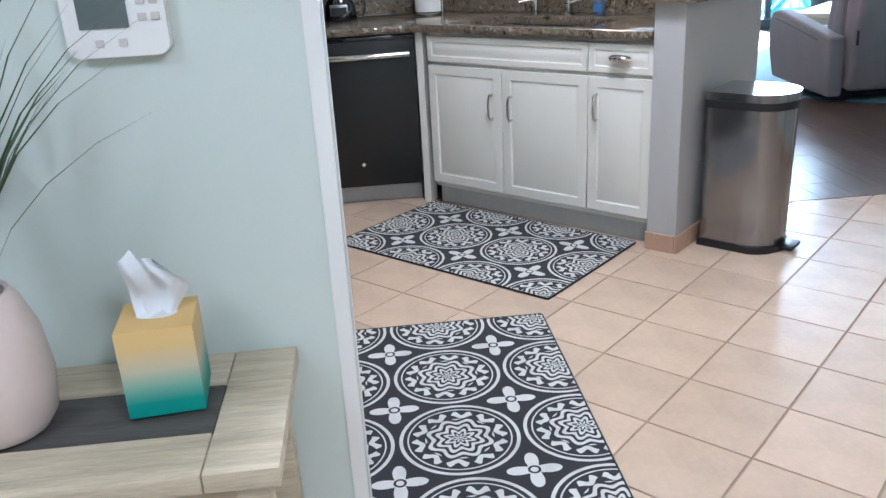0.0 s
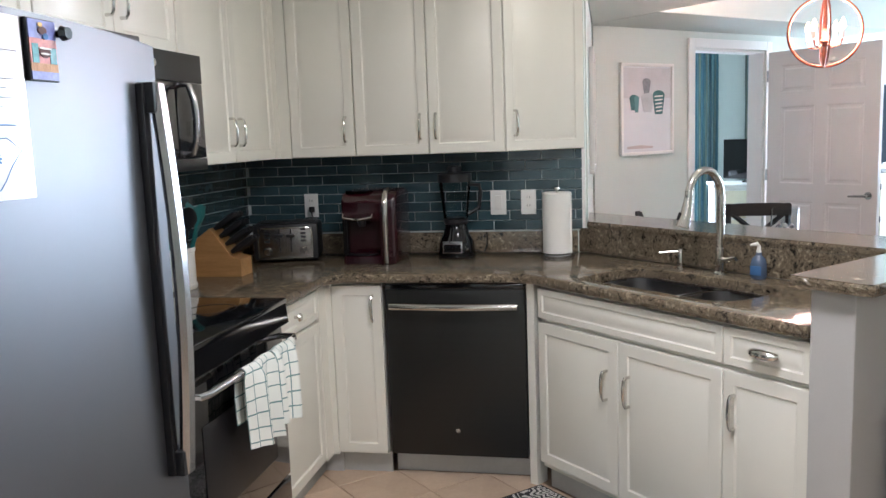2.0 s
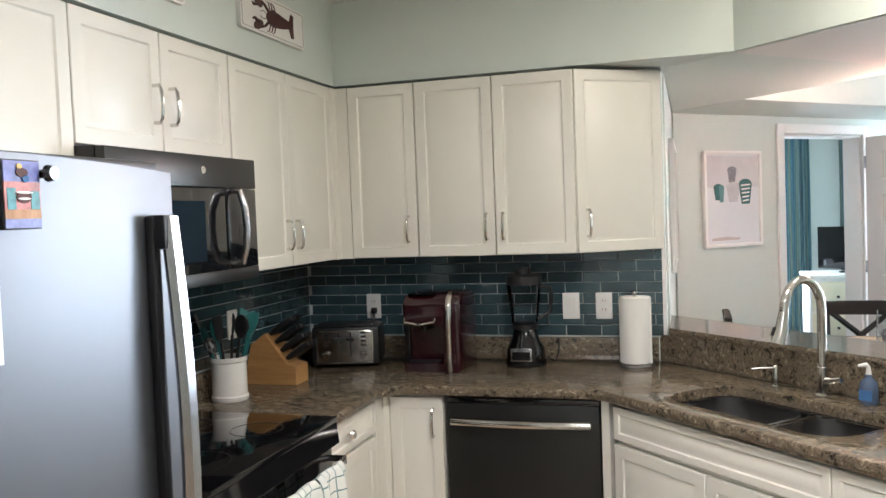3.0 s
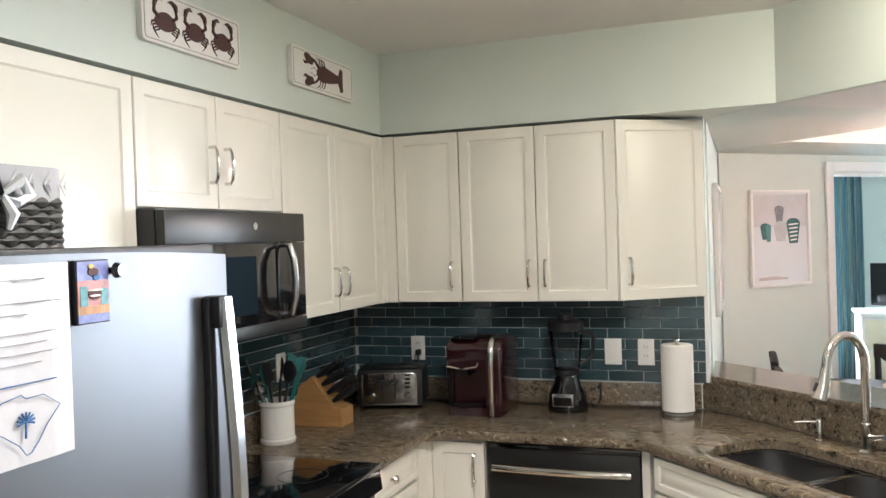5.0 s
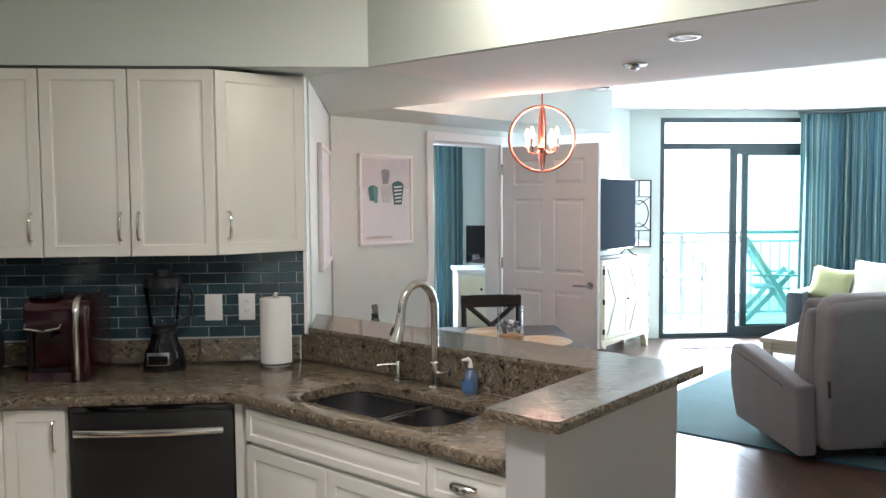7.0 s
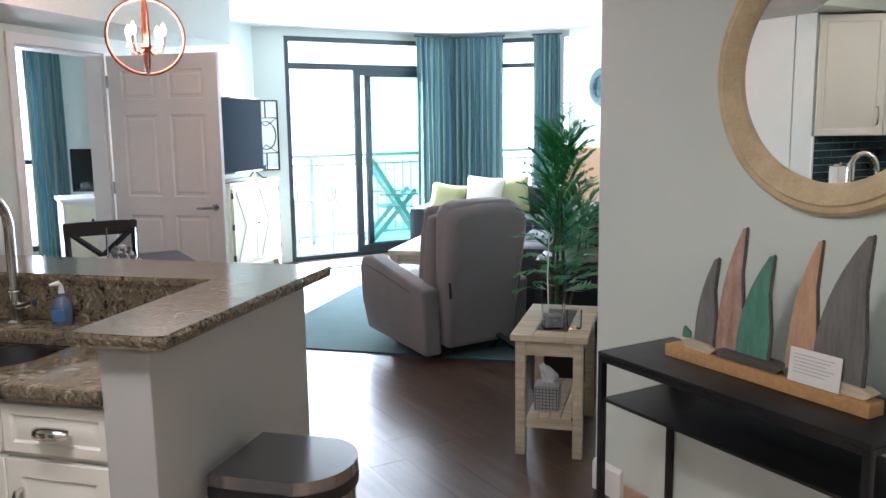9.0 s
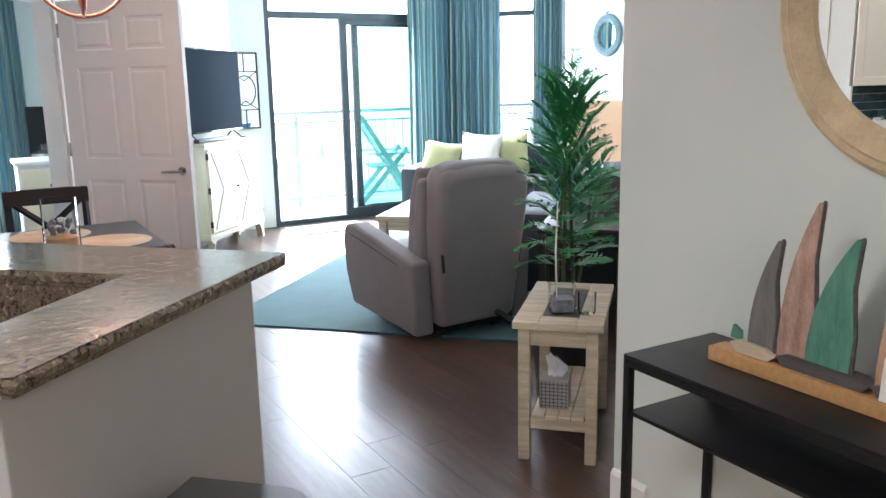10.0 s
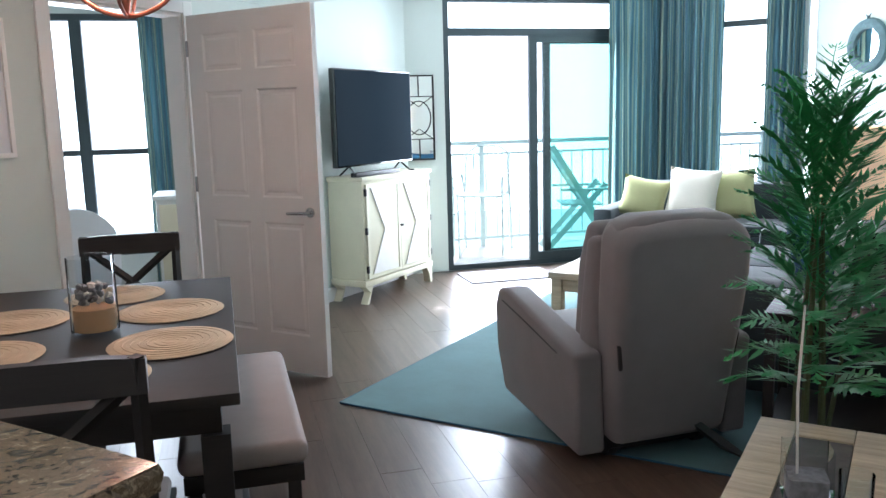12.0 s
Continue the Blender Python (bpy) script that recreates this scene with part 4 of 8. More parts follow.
# ---- kitchen: appliances ----
dw = thing("dishwasher", "slate steel dishwasher with a wide bar handle", "dishwasher", (0.423, 4.757, 0))
part("body", box((0.004, 0.600, 0.03, 0.56, 0.10, 0.868)), BLACKP, dw)
part("door", box((0.003, 0.601, 0.0, 0.028, 0.115, 0.842)), SLATE, dw, bev=0.004)
part("control_strip", box((0.003, 0.601, 0.004, 0.028, 0.844, 0.864)), BLACKG, dw, bev=0.003)
hb = [(0.03 + 0.54 * i / 14, -0.030 - 0.016 * math.sin(math.pi * i / 14), 0) for i in range(15)]
part("handle", tube(hb, 0.0165, 12), CHROME, dw, "brushed steel bowed handle", at=pose(0, 0, 0.775))
for x in (0.03, 0.55):
    part("handle_post", box((x, x + 0.022, -0.032, 0, 0.765, 0.785)), STEEL, dw, bev=0.003)
part("badge", lathe([(0.010, 0), (0.010, 0.002)], 18), CHROME, dw, "small round steel badge", at=pose(0.302, 0.0, 0.225, 90))
part("toe_kick", box((0.003, 0.601, 0.09, 0.105, 0.0, 0.10)), TOE, dw, "grey toe kick")

st = thing("stove", "black glass slide in electric stove between cabinets", "stove", (0.19, 3.434, 0), 90)
part("body", box((0.0, 0.76, 0.03, 0.63, 0.03, 0.90)), BLACKP, st)
part("cooktop", box((-0.002, 0.762, -0.022, 0.632, 0.902, 0.920)), BLACKG, st, "glossy black glass cooktop", bev=0.004)
for (bx, by, br) in ((0.2, 0.17, 0.11), (0.56, 0.17, 0.085), (0.2, 0.46, 0.075), (0.56, 0.46, 0.11)):
    part("burner_ring", lathe([(br, 0), (br, 0.0006), (br - 0.002, 0.0006), (br - 0.002, 0)], 40, False), SLATE, st, "thin printed burner ring", at=pose(bx, by, 0.9202))
part("control_panel", prism([(0.03, 0.895), (-0.018, 0.900), (-0.026, 0.83), (0.03, 0.82)], 0.0, 0.76, axis="x"), BLACKG, st, bev=0.003)
part("door", box((0.006, 0.754, 0.0, 0.029, 0.255, 0.815)), BLACKG, st, "black glass oven door", bev=0.006)
part("door_window", box((0.12, 0.64, -0.003, -0.0005, 0.36, 0.66)), BLACKP, st, bev=0.001)
part("oven_handle", tube([(0.03, 0, 0), (0.03, -0.055, 0), (0.06, -0.066, 0), (0.38, -0.07, 0), (0.70, -0.066, 0), (0.73, -0.055, 0), (0.73, 0, 0)], 0.0115, 12), STEEL, st, "brushed steel oven handle", at=pose(0, 0, 0.785))
part("drawer", box((0.006, 0.754, 0.0, 0.029, 0.05, 0.245)), BLACKG, st, bev=0.006)
part("drawer_pull", box((0.30, 0.46, -0.012, 0.0, 0.215, 0.23)), STEEL, st, bev=0.003)


def towel(x0, x1, drop_front, drop_back, seed):
    t = thing("dish_towel", "white dish towel with grey check over the oven handle", "towel", (0.19, 3.434, 0), 90, "towels on the oven handle")
    rnd = random.Random(seed)
    bm = bmesh.new()
    uvl = bm.loops.layers.uv.new("UVMap")
    prof = [(-0.052, 0.785 - drop_back), (-0.05, 0.785 - drop_back * 0.5), (-0.055, 0.785), (-0.064, 0.799), (-0.076, 0.801), (-0.087, 0.79), (-0.091, 0.76), (-0.094, 0.785 - drop_front * 0.4), (-0.097, 0.785 - drop_front * 0.75), (-0.099, 0.785 - drop_front)]
    cum = [0]
    for a, b in zip(prof, prof[1:]):
        cum.append(cum[-1] + math.dist(a, b))
    n = 16
    grid = []
    for i in range(n + 1):
        s = i / n
        fold = math.sin(s * 9 + seed) * 0.008 + math.sin(s * 21 + seed * 2) * 0.003
        grid.append([bm.verts.new((x0 + (x1 - x0) * s + 0.012 * math.sin(j * 0.7 + seed) * (j > 6) * (1 if s > 0.5 else 0.4), y + fold * (0.3 if 2 < j < 6 else 1) * (1 + 0.12 * j), z - (0.03 * s if j > 7 else 0))) for j, (y, z) in enumerate(prof)])
    for i in range(n):
        for j in range(len(prof) - 1):
            f = bm.faces.new((grid[i][j], grid[i + 1][j], grid[i + 1][j + 1], grid[i][j + 1]))
            for lo, (a, b) in zip(f.loops, ((i, j), (i + 1, j), (i + 1, j + 1), (i, j + 1))):
                lo[uvl].uv = (a / n, cum[b] / 0.4)
    o = part("cloth", bm, TOWEL, t, smooth="all")
    return t


towel(0.26, 0.46, 0.245, 0.17, 1)
towel(0.47, 0.66, 0.235, 0.16, 4)

mw = thing("microwave", "slate steel over the range microwave under a short cabinet", "microwave", (-0.055, 3.436, 1.395), 90)
part("body", box((0.0, 0.755, 0.03, 0.39, 0.0, 0.402)), BLACKP, mw)
part("door", box((0.002, 0.56, 0.0, 0.029, 0.012, 0.300)), BLACKG, mw, "black glass door", bev=0.004)
part("door_frame", box((0.002, 0.753, -0.002, 0.029, 0.302, 0.400)), SLATE, mw, bev=0.004)
part("bottom_rail", box((0.002, 0.753, -0.002, 0.029, 0.0, 0.040)), SLATE, mw, bev=0.003)
part("control_panel", box((0.565, 0.753, 0.0, 0.029, 0.042, 0.300)), BLACKG, mw, bev=0.003)
part("door_window", box((0.07, 0.44, -0.003, -0.0008, 0.075, 0.26)), TVSCREEN, mw, bev=0.001)
part("handle", tube([(0.60, 0, 0.055), (0.60, -0.03, 0.06), (0.60, -0.046, 0.11), (0.60, -0.05, 0.175), (0.60, -0.046, 0.24), (0.60, -0.03, 0.29), (0.60, 0, 0.295)], 0.012, 12), STEEL, mw, "arched brushed steel handle")
part("badge", lathe([(0.012, 0), (0.012, 0.002)], 18), CHROME, mw, "small round steel badge", at=pose(0.44, -0.002, 0.355, 90))
part("vent", box(*[(0.05, 0.70, 0.05 + 0.03 * i, 0.065 + 0.03 * i, -0.003, -0.001) for i in range(6)]), BLACKP, mw, smooth=False)

fr = thing("fridge", "stainless steel fridge with a bowed front and arched handle", "fridge", (0.50, 2.015, 0), 90)
fw, fd = 0.905, 0.78
part("body", box((0.004, fw - 0.004, 0.05, fd, 0.02, 1.655)), surface("fridge_side", (0.10, 0.10, 0.105), 0.4, 0.2, vary=0.1), fr, bev=0.006)


def bow(x):
    return -0.030 * (1 - (2 * x / fw - 1) ** 2)


def bowed(x0, x1, z0, z1, depth=0.048, crown=0.0):
    bm = bmesh.new()
    n = 16
    cols = []
    for i in range(n + 1):
        x = x0 + (x1 - x0) * i / n
        zt = z1 + crown * (1 - (2 * x / fw - 1) ** 2)
        cols.append([bm.verts.new((x, bow(x), z0)), bm.verts.new((x, bow(x), zt)), bm.verts.new((x, depth, zt)), bm.verts.new((x, depth, z0))])
    for a, b in zip(cols, cols[1:]):
        for k in range(4):
            bm.faces.new((a[k], b[k], b[(k + 1) % 4], a[(k + 1) % 4]))
    bm.faces.new(cols[0])
    bm.faces.new(cols[-1][::-1])
    return bm


part("door", bowed(0.0, fw, 0.62, 1.675, crown=0.012), FRIDGE, fr, "bowed stainless upper door", bev=0.006)
part("freezer_drawer", bowed(0.0, fw, 0.08, 0.610), FRIDGE, fr, "bowed stainless freezer drawer", bev=0.006)
part("top_cap", box((0.01, fw - 0.01, 0.02, 0.09, 1.676, 1.695)), BLACKP, fr, bev=0.004)
hx = 0.842
arcp = [(0, 0.0 - 0.036 - 0.020 * math.sin(math.pi * i / 14), 0.84 + 0.76 * i / 14) for i in range(15)]
bm = bmesh.new()
for yy, ww, dd in ((0, 0.018, 0.011),):
    ringsv = []
    for (x, y, z) in arcp:
        ringsv.append([bm.verts.new((x - ww, y, z)), bm.verts.new((x - ww * 0.6, y - dd, z)), bm.verts.new((x + ww * 0.6, y - dd, z)), bm.verts.new((x + ww, y, z)), bm.verts.new((x + ww * 0.6, y + dd, z)), bm.verts.new((x - ww * 0.6, y + dd, z))])
    for a, b in zip(ringsv, ringsv[1:]):
        for k in range(6):
            bm.faces.new((a[k], b[k], b[(k + 1) % 6], a[(k + 1) % 6]))
    bm.faces.new(ringsv[0])
    bm.faces.new(ringsv[-1][::-1])
part("handle", bm, STEEL, fr, "long arched brushed steel handle", at=pose(hx, 0, 0))
for z0, z1 in ((1.545, 1.602), (0.838, 0.89)):
    part("handle_mount", box((hx - 0.024, hx + 0.012, -0.044, -0.006, z0, z1)), BLACKP, fr, "black plastic handle mount", bev=0.005)
# Dark strip draws the reflection of the handle on the steel door.
part("handle_reflection", box((hx - 0.030, hx - 0.010, -0.026, -0.008, 0.84, 1.60)), BLACKP, fr, "dark strip standing in for the reflection behind the handle", bev=0.004)
for x0 in (0.05, fw - 0.09):
    for y0 in (0.08, 0.68):
        part("foot", box((x0, x0 + 0.04, y0, y0 + 0.04, 0, 0.02)), BLACKP, fr)

# things on the fridge
pp = thing("notice_sheet", "white instruction sheet in a plastic sleeve on the fridge door", "paper", (0.50, 1.990, 0.011), 90)
xs = [0.30, 0.36, 0.42, 0.48, 0.515]
bm = bmesh.new()
cols = [[bm.verts.new((x, bow(x) - 0.003 - 0.002 * (i % 2), 1.405)), bm.verts.new((x, bow(x) - 0.003 - 0.002 * (i % 2), 1.685 - 0.02))] for i, x in enumerate(xs)]
for a, b in zip(cols, cols[1:]):
    bm.faces.new((a[0], b[0], b[1], a[1]))
part("sheet", bm, surface("plastic_sleeve", (0.62, 0.62, 0.65), 0.22, vary=0.10, scale=14, relief=0.0, coat=0.4), pp, smooth=False)
for i, (z, a, b) in enumerate([(1.645, 0.36, 0.47), (1.615, 0.31, 0.50), (1.600, 0.31, 0.44), (1.575, 0.31, 0.49), (1.562, 0.31, 0.47), (1.549, 0.31, 0.49), (1.536, 0.31, 0.46), (1.510, 0.33, 0.485)]):
    part("print_line", tube([(a + (b - a) * k / 6, bow(a + (b - a) * k / 6) - 0.0058, z) for k in range(7)], 0.0009, 4), INKB if i == 7 else INK, pp, "blue printed line" if i == 7 else "")
oy = bow(0.43) - 0.0072
state = [(0.36, 1.470), (0.395, 1.492), (0.425, 1.497), (0.432, 1.491), (0.46, 1.492), (0.488, 1.474), (0.465, 1.452), (0.45, 1.432), (0.438, 1.420), (0.43, 1.418), (0.42, 1.432), (0.395, 1.450), (0.372, 1.462)]
part("outline", tube([(x, oy, z) for x, z in state], 0.0008, 5, closed=True), INKB, pp, "blue printed state outline")
tree = bmesh.new()
tube([(0.43, oy, 1.440), (0.431, oy, 1.462)], 0.0015, 5, tree)
for a in range(-20, 201, 27):
    tube([(0.431, oy, 1.462), (0.431 + 0.014 * math.cos(radians(a)), oy, 1.462 + 0.012 * math.sin(radians(a)))], 0.0016, 4, tree)
part("printed_palm", tree, INKB, pp, "small blue printed palm")
mg = thing("picture_magnet", "small colourful picture magnet on the fridge door", "magnet", (0.50, 2.015, 0), 90)
my = bow(0.53)
MAGBLUE = surface("magnet_violet", (0.16, 0.18, 0.42), 0.35, vary=0.5, scale=60, relief=0.0)
MAGROSE = surface("magnet_rose", (0.46, 0.16, 0.14), 0.35, vary=0.6, scale=70, relief=0.0)
MAGTEAL = surface("magnet_teal", (0.05, 0.22, 0.24), 0.35, vary=0.6, scale=70, relief=0.0)
part("block", box((0.497, 0.561, my - 0.009, my - 0.001, 1.586, 1.677)), BLACKP, mg, bev=0.001)
for x0, x1, z0, z1, lift, mt in ((0.499, 0.559, 1.588, 1.600, 0, MAGBLUE), (0.499, 0.559, 1.600, 1.612, 0, SAILO), (0.499, 0.559, 1.612, 1.648, 0, MAGROSE), (0.499, 0.559, 1.648, 1.675, 0, MAGBLUE),
                                 (0.503, 0.517, 1.612, 1.640, 1, MAGTEAL), (0.542, 0.557, 1.612, 1.636, 1, MAGTEAL)):
    part("picture_patch", box((x0, x1, my - 0.0105 - 0.0006 * lift, my - 0.0092, z0, z1)), mt, mg, "coloured patch of the picture", smooth=False)
for x, z, w, h, mt in ((0.528, 1.660, 0.020, 0.012, INKR), (0.524, 1.668, 0.010, 0.007, YELLOWBOX), (0.534, 1.652, 0.012, 0.010, INKB), (0.530, 1.628, 0.026, 0.016, INKR), (0.530, 1.634, 0.030, 0.003, CARDW), (0.530, 1.626, 0.022, 0.003, CARDW)):
    part("picture_figure", prism([(x + w / 2 * math.cos(k * math.pi / 5), z + h / 2 * math.sin(k * math.pi / 5)) for k in range(10)], my - 0.0122 - (0.0006 if mt is CARDW else 0), my - 0.0112, axis="y"), mt, mg, "small painted figure", smooth=False)
kn = thing("round_magnet", "round black knob magnet on the fridge door", "magnet", (0.50, 2.015, 0), 90)
part("knob", tube([(0.570, my + 0.001, 1.660), (0.570, my - 0.012, 1.660), (0.570, my - 0.016, 1.660), (0.570, my - 0.026, 1.660)], [0.006, 0.006, 0.012, 0.009], 14), BLACKG, kn)
bk = thing("basket", "black wicker basket with a grey trellis liner on the fridge", "basket", (0.20, 2.535, 1.690), 90)
part("wicker", prism(rounded(-0.20, 0.175, -0.128, 0.128, 0.03), 0.0, 0.088), WICKERB, bk)


def cane(z, phase):
    """One woven row: a cane that swells where it passes over a stake."""
    loop = []
    for (x0, y0), (x1, y1) in zip(rounded(-0.203, 0.178, -0.131, 0.131, 0.033, 3), rounded(-0.203, 0.178, -0.131, 0.131, 0.033, 3)[1:] + rounded(-0.203, 0.178, -0.131, 0.131, 0.033, 3)[:1]):
        n = max(1, round(math.hypot(x1 - x0, y1 - y0) / 0.0085))
        loop += [(x0 + (x1 - x0) * k / n, y0 + (y1 - y0) * k / n, z) for k in range(n)]
    return tube(loop, [0.0055 + 0.0042 * math.sin(k * math.pi / 2.5 + phase) for k in range(len(loop))], 6, closed=True)


for k in range(7):
    part("cane_row", cane(0.007 + 0.0125 * k, math.pi * (k % 2)), CANE, bk)
part("liner", prism(rounded(-0.206, 0.181, -0.134, 0.134, 0.035), 0.082, 0.140), LATTICE, bk, "grey and white trellis liner", bev=0.006)
lat = bmesh.new()
for i in range(12):
    x = -0.190 + 0.033 * i
    for s in (1.0, 0.42):
        tube([(x - 0.014 * s, -0.1355, 0.111), (x, -0.1355, 0.111 + 0.026 * s), (x + 0.014 * s, -0.1355, 0.111), (x, -0.1355, 0.111 - 0.026 * s)], 0.0024, 4, lat, closed=True)
tagged(part("trellis_lines", lat, WHITECLOTH, bk, "white trellis lines"), kind="stuff")
for lx, lz in ((-1, 0.030), (1, 0.022)):
    part("bow_loop", tube([(0.035, -0.143, 0.090), (0.035 + lx * 0.026, -0.156, 0.092 + lz), (0.035 + lx * 0.048, -0.150, 0.092), (0.035 + lx * 0.022, -0.152, 0.078)], [0.006, 0.011, 0.010, 0.008], 7, closed=True), BLACKP if lx < 0 else WHITECLOTH, bk, "ribbon loop")
part("bow_tail", tube([(0.035, -0.146, 0.088), (0.05, -0.150, 0.060), (0.042, -0.148, 0.036)], [0.006, 0.010, 0.004], 6), WHITECLOTH, bk, "white ribbon end")

# ---- kitchen: things on the worktop ----
Z = 0.914
po = thing("utensil_crock", "white ceramic crock full of dark kitchen utensils", "crock", (-0.322, 4.40, Z))
part("crock", lathe([(0.066, 0), (0.070, 0.006), (0.070, 0.018), (0.066, 0.022), (0.066, 0.145), (0.070, 0.150), (0.070, 0.166), (0.062, 0.166), (0.060, 0.03)], 28), CERAMIC, po)
UTEAL = surface("teal_silicone", (0.012, 0.12, 0.12), 0.4, vary=0.2, relief=0.02)
for i, (a, l, mt, w, kind) in enumerate([(15, 0.30, UTEAL, 0.036, "spatula"), (55, 0.32, BLACKP, 0.032, "spoon"), (85, 0.31, UTEAL, 0.026, "spatula"), (110, 0.31, BLACKP, 0.024, "spoon"), (150, 0.28, UTEAL, 0.022, "spoon"),
                                         (200, 0.31, BLACKP, 0.030, "spatula"), (245, 0.27, UTEAL, 0.016, "spoon"), (285, 0.32, BLACKP, 0.034, "spatula"), (330, 0.33, BLACKP, 0.034, "spoon"), (358, 0.34, UTEAL, 0.034, "spoon")]):
    d = Vector((math.cos(radians(a)) * 0.34, math.sin(radians(a)) * 0.34, 1)).normalized()
    p0 = Vector((0.02 * math.cos(radians(a)), 0.02 * math.sin(radians(a)), 0.04))
    p1 = p0 + d * (l * 0.66)
    u = part("utensil", tube([p0, p1], 0.0055, 8), mt, po, "teal silicone utensil" if mt is UTEAL else "black plastic utensil")
    head = pose(p1.x, p1.y, p1.z) @ d.to_track_quat("Z", "Y").to_matrix().to_4x4() @ pose(0, 0, 0, 0, 0, 37 * i)
    if kind == "spoon":
        bm = tube([(0, 0, -0.006), (0, 0, 0.015), (0, 0, 0.045), (0, 0, 0.075), (0, 0, 0.088)], [0.006, w * 0.7, w, w * 0.75, w * 0.25], 12)
        for v in bm.verts:
            v.co.y = v.co.y * 0.28 + 0.006 * math.sin(max(0, v.co.z) * 33)
    else:
        bm = prism([(-0.006, -0.006), (0.006, -0.006), (w * 0.8, 0.018), (w, 0.095), (w * 0.7, 0.105), (-w * 0.9, 0.092), (-w * 0.8, 0.018)], -0.0025, 0.0025, axis="y")
    part("utensil_head", bm, mt, u, "", bev=0.0 if kind == "spoon" else 0.0015, at=head)
ls = thing("steel_ladle", "polished steel spoon leaning out of the crock", "spoon", (-0.322, 4.40, Z))
part("handle", tube([(0.0, -0.03, 0.06), (-0.02, -0.07, 0.20)], 0.004, 7), STEEL, ls)
part("bowl", tube([(-0.02, -0.07, 0.195), (-0.024, -0.08, 0.215), (-0.028, -0.09, 0.24), (-0.03, -0.095, 0.25)], [0.008, 0.024, 0.02, 0.006], 12), STEEL, ls)
kb = thing("knife_block", "honey wood knife block with black handled knives", "knife block", (-0.30, 4.73, Z), 0)
part("block", prism([(-0.11, 0), (0.115, 0), (0.115, 0.075), (0.075, 0.085), (-0.02, 0.21), (-0.085, 0.165), (-0.12, 0.02)], -0.055, 0.055, axis="y"), LIGHTWOOD, kb, bev=0.003)
for i in range(4):
    for j in range(3):
        s = Vector((0.068 - 0.024 * i, -0.034 + 0.034 * j, 0.105 + 0.034 * i))
        dd = Vector((0.84, 0, 0.54))
        part("knife_handle", tube([s, s + dd * 0.03, s + dd * (0.095 + 0.012 * (i % 2)), s + dd * 0.118], [0.009, 0.0135, 0.0145, 0.009], 8), BLACKP, kb, "black knife handle with steel rivets")
to = thing("toaster", "steel and black four slice toaster against the tiles", "toaster", (-0.155, 5.155, Z), 14)
part("shell", box((-0.155, 0.155, -0.105, 0.105, 0.012, 0.185)), BLACKP, to, bev=0.022)
part("front_plate", box((-0.128, 0.128, -0.114, -0.1055, 0.022, 0.168)), surface("toaster_steel", (0.30, 0.28, 0.26), 0.22, 1.0, vary=0.05, relief=0.0), to, "brushed steel front plate", bev=0.006)
part("front_rim", tube([(-0.126, -0.114, 0.024), (-0.126, -0.114, 0.145), (-0.110, -0.114, 0.166), (0.110, -0.114, 0.166), (0.126, -0.114, 0.145), (0.126, -0.114, 0.024)], 0.004, 8, closed=True), CHROME, to, "bright steel rim")
part("top_plate", box((-0.12, 0.12, -0.07, 0.07, 0.184, 0.190)), SLATE, to, bev=0.004)
for x in (-0.085, 0.085):
    part("slot", box((x - 0.05, x + 0.05, -0.045, -0.022, 0.1895, 0.1915), (x - 0.05, x + 0.05, 0.022, 0.045, 0.1895, 0.1915)), BLACKP, to)
    part("dial", tube([(x, -0.113, 0.058), (x, -0.130, 0.058), (x, -0.134, 0.058)], [0.021, 0.018, 0.014], 18), CHROME, to, "steel browning dial")
    part("button", box(*[(x - 0.012, x + 0.012, -0.117, -0.113, 0.100 + 0.018 * k, 0.109 + 0.018 * k) for k in range(4)]), BLACKP, to)
for x in (-0.027, 0.027):
    part("lever_slot", box((x - 0.003, x + 0.003, -0.116, -0.113, 0.05, 0.16)), BLACKP, to)
    part("lever", box((x - 0.019, x + 0.019, -0.138, -0.116, 0.124, 0.138)), BLACKP, to, bev=0.004)
co = thing("coffee_maker", "burgundy pod coffee maker with a silver front strip", "coffee maker", (0.27, 5.12, Z), 0)
side = [(0.15, 0.0), (0.15, 0.29)] + arc(0.10, 0.285, 0.05, 20, 90, 5) + [(-0.06, 0.332)] + arc(-0.075, 0.272, 0.058, 95, 170, 6) + [(-0.125, 0.20), (-0.045, 0.185), (-0.040, 0.045), (-0.125, 0.035), (-0.130, 0.0)]
solid = side[:-6] + [(-0.133, 0.22), (-0.133, 0.0)]
for piece, outline, x0, x1 in (("body", side, -0.100, 0.084), ("body_side", solid, 0.0845, 0.158)):
    bm = prism(outline, x0, x1, axis="x")
    bmesh.ops.recalc_face_normals(bm, faces=bm.faces)
    outer_x = x0 if piece == "body" else x1
    rim = [e for e in bm.edges if len(e.link_faces) == 2 and e.calc_face_angle() > 1.0 and all(abs(v.co.x - outer_x) < 0.001 for v in e.verts)]
    bmesh.ops.bevel(bm, geom=rim, offset=0.020, segments=4, profile=0.5, affect="EDGES", clamp_overlap=True)
    part(piece, bm, RED, co, "rounded burgundy body")
part("head_panel", prism(rounded(-0.085, 0.040, -0.118, -0.04, 0.03), 0.3325, 0.336), BLACKG, co, "glossy dark lid panel", bev=0.001)
part("drip_grate", prism(rounded(-0.085, 0.055, -0.118, -0.050, 0.025), 0.0385, 0.043), BLACKP, co)
part("spout", tube([(-0.015, -0.085, 0.200), (-0.015, -0.085, 0.170)], [0.022, 0.014], 14), BLACKP, co)
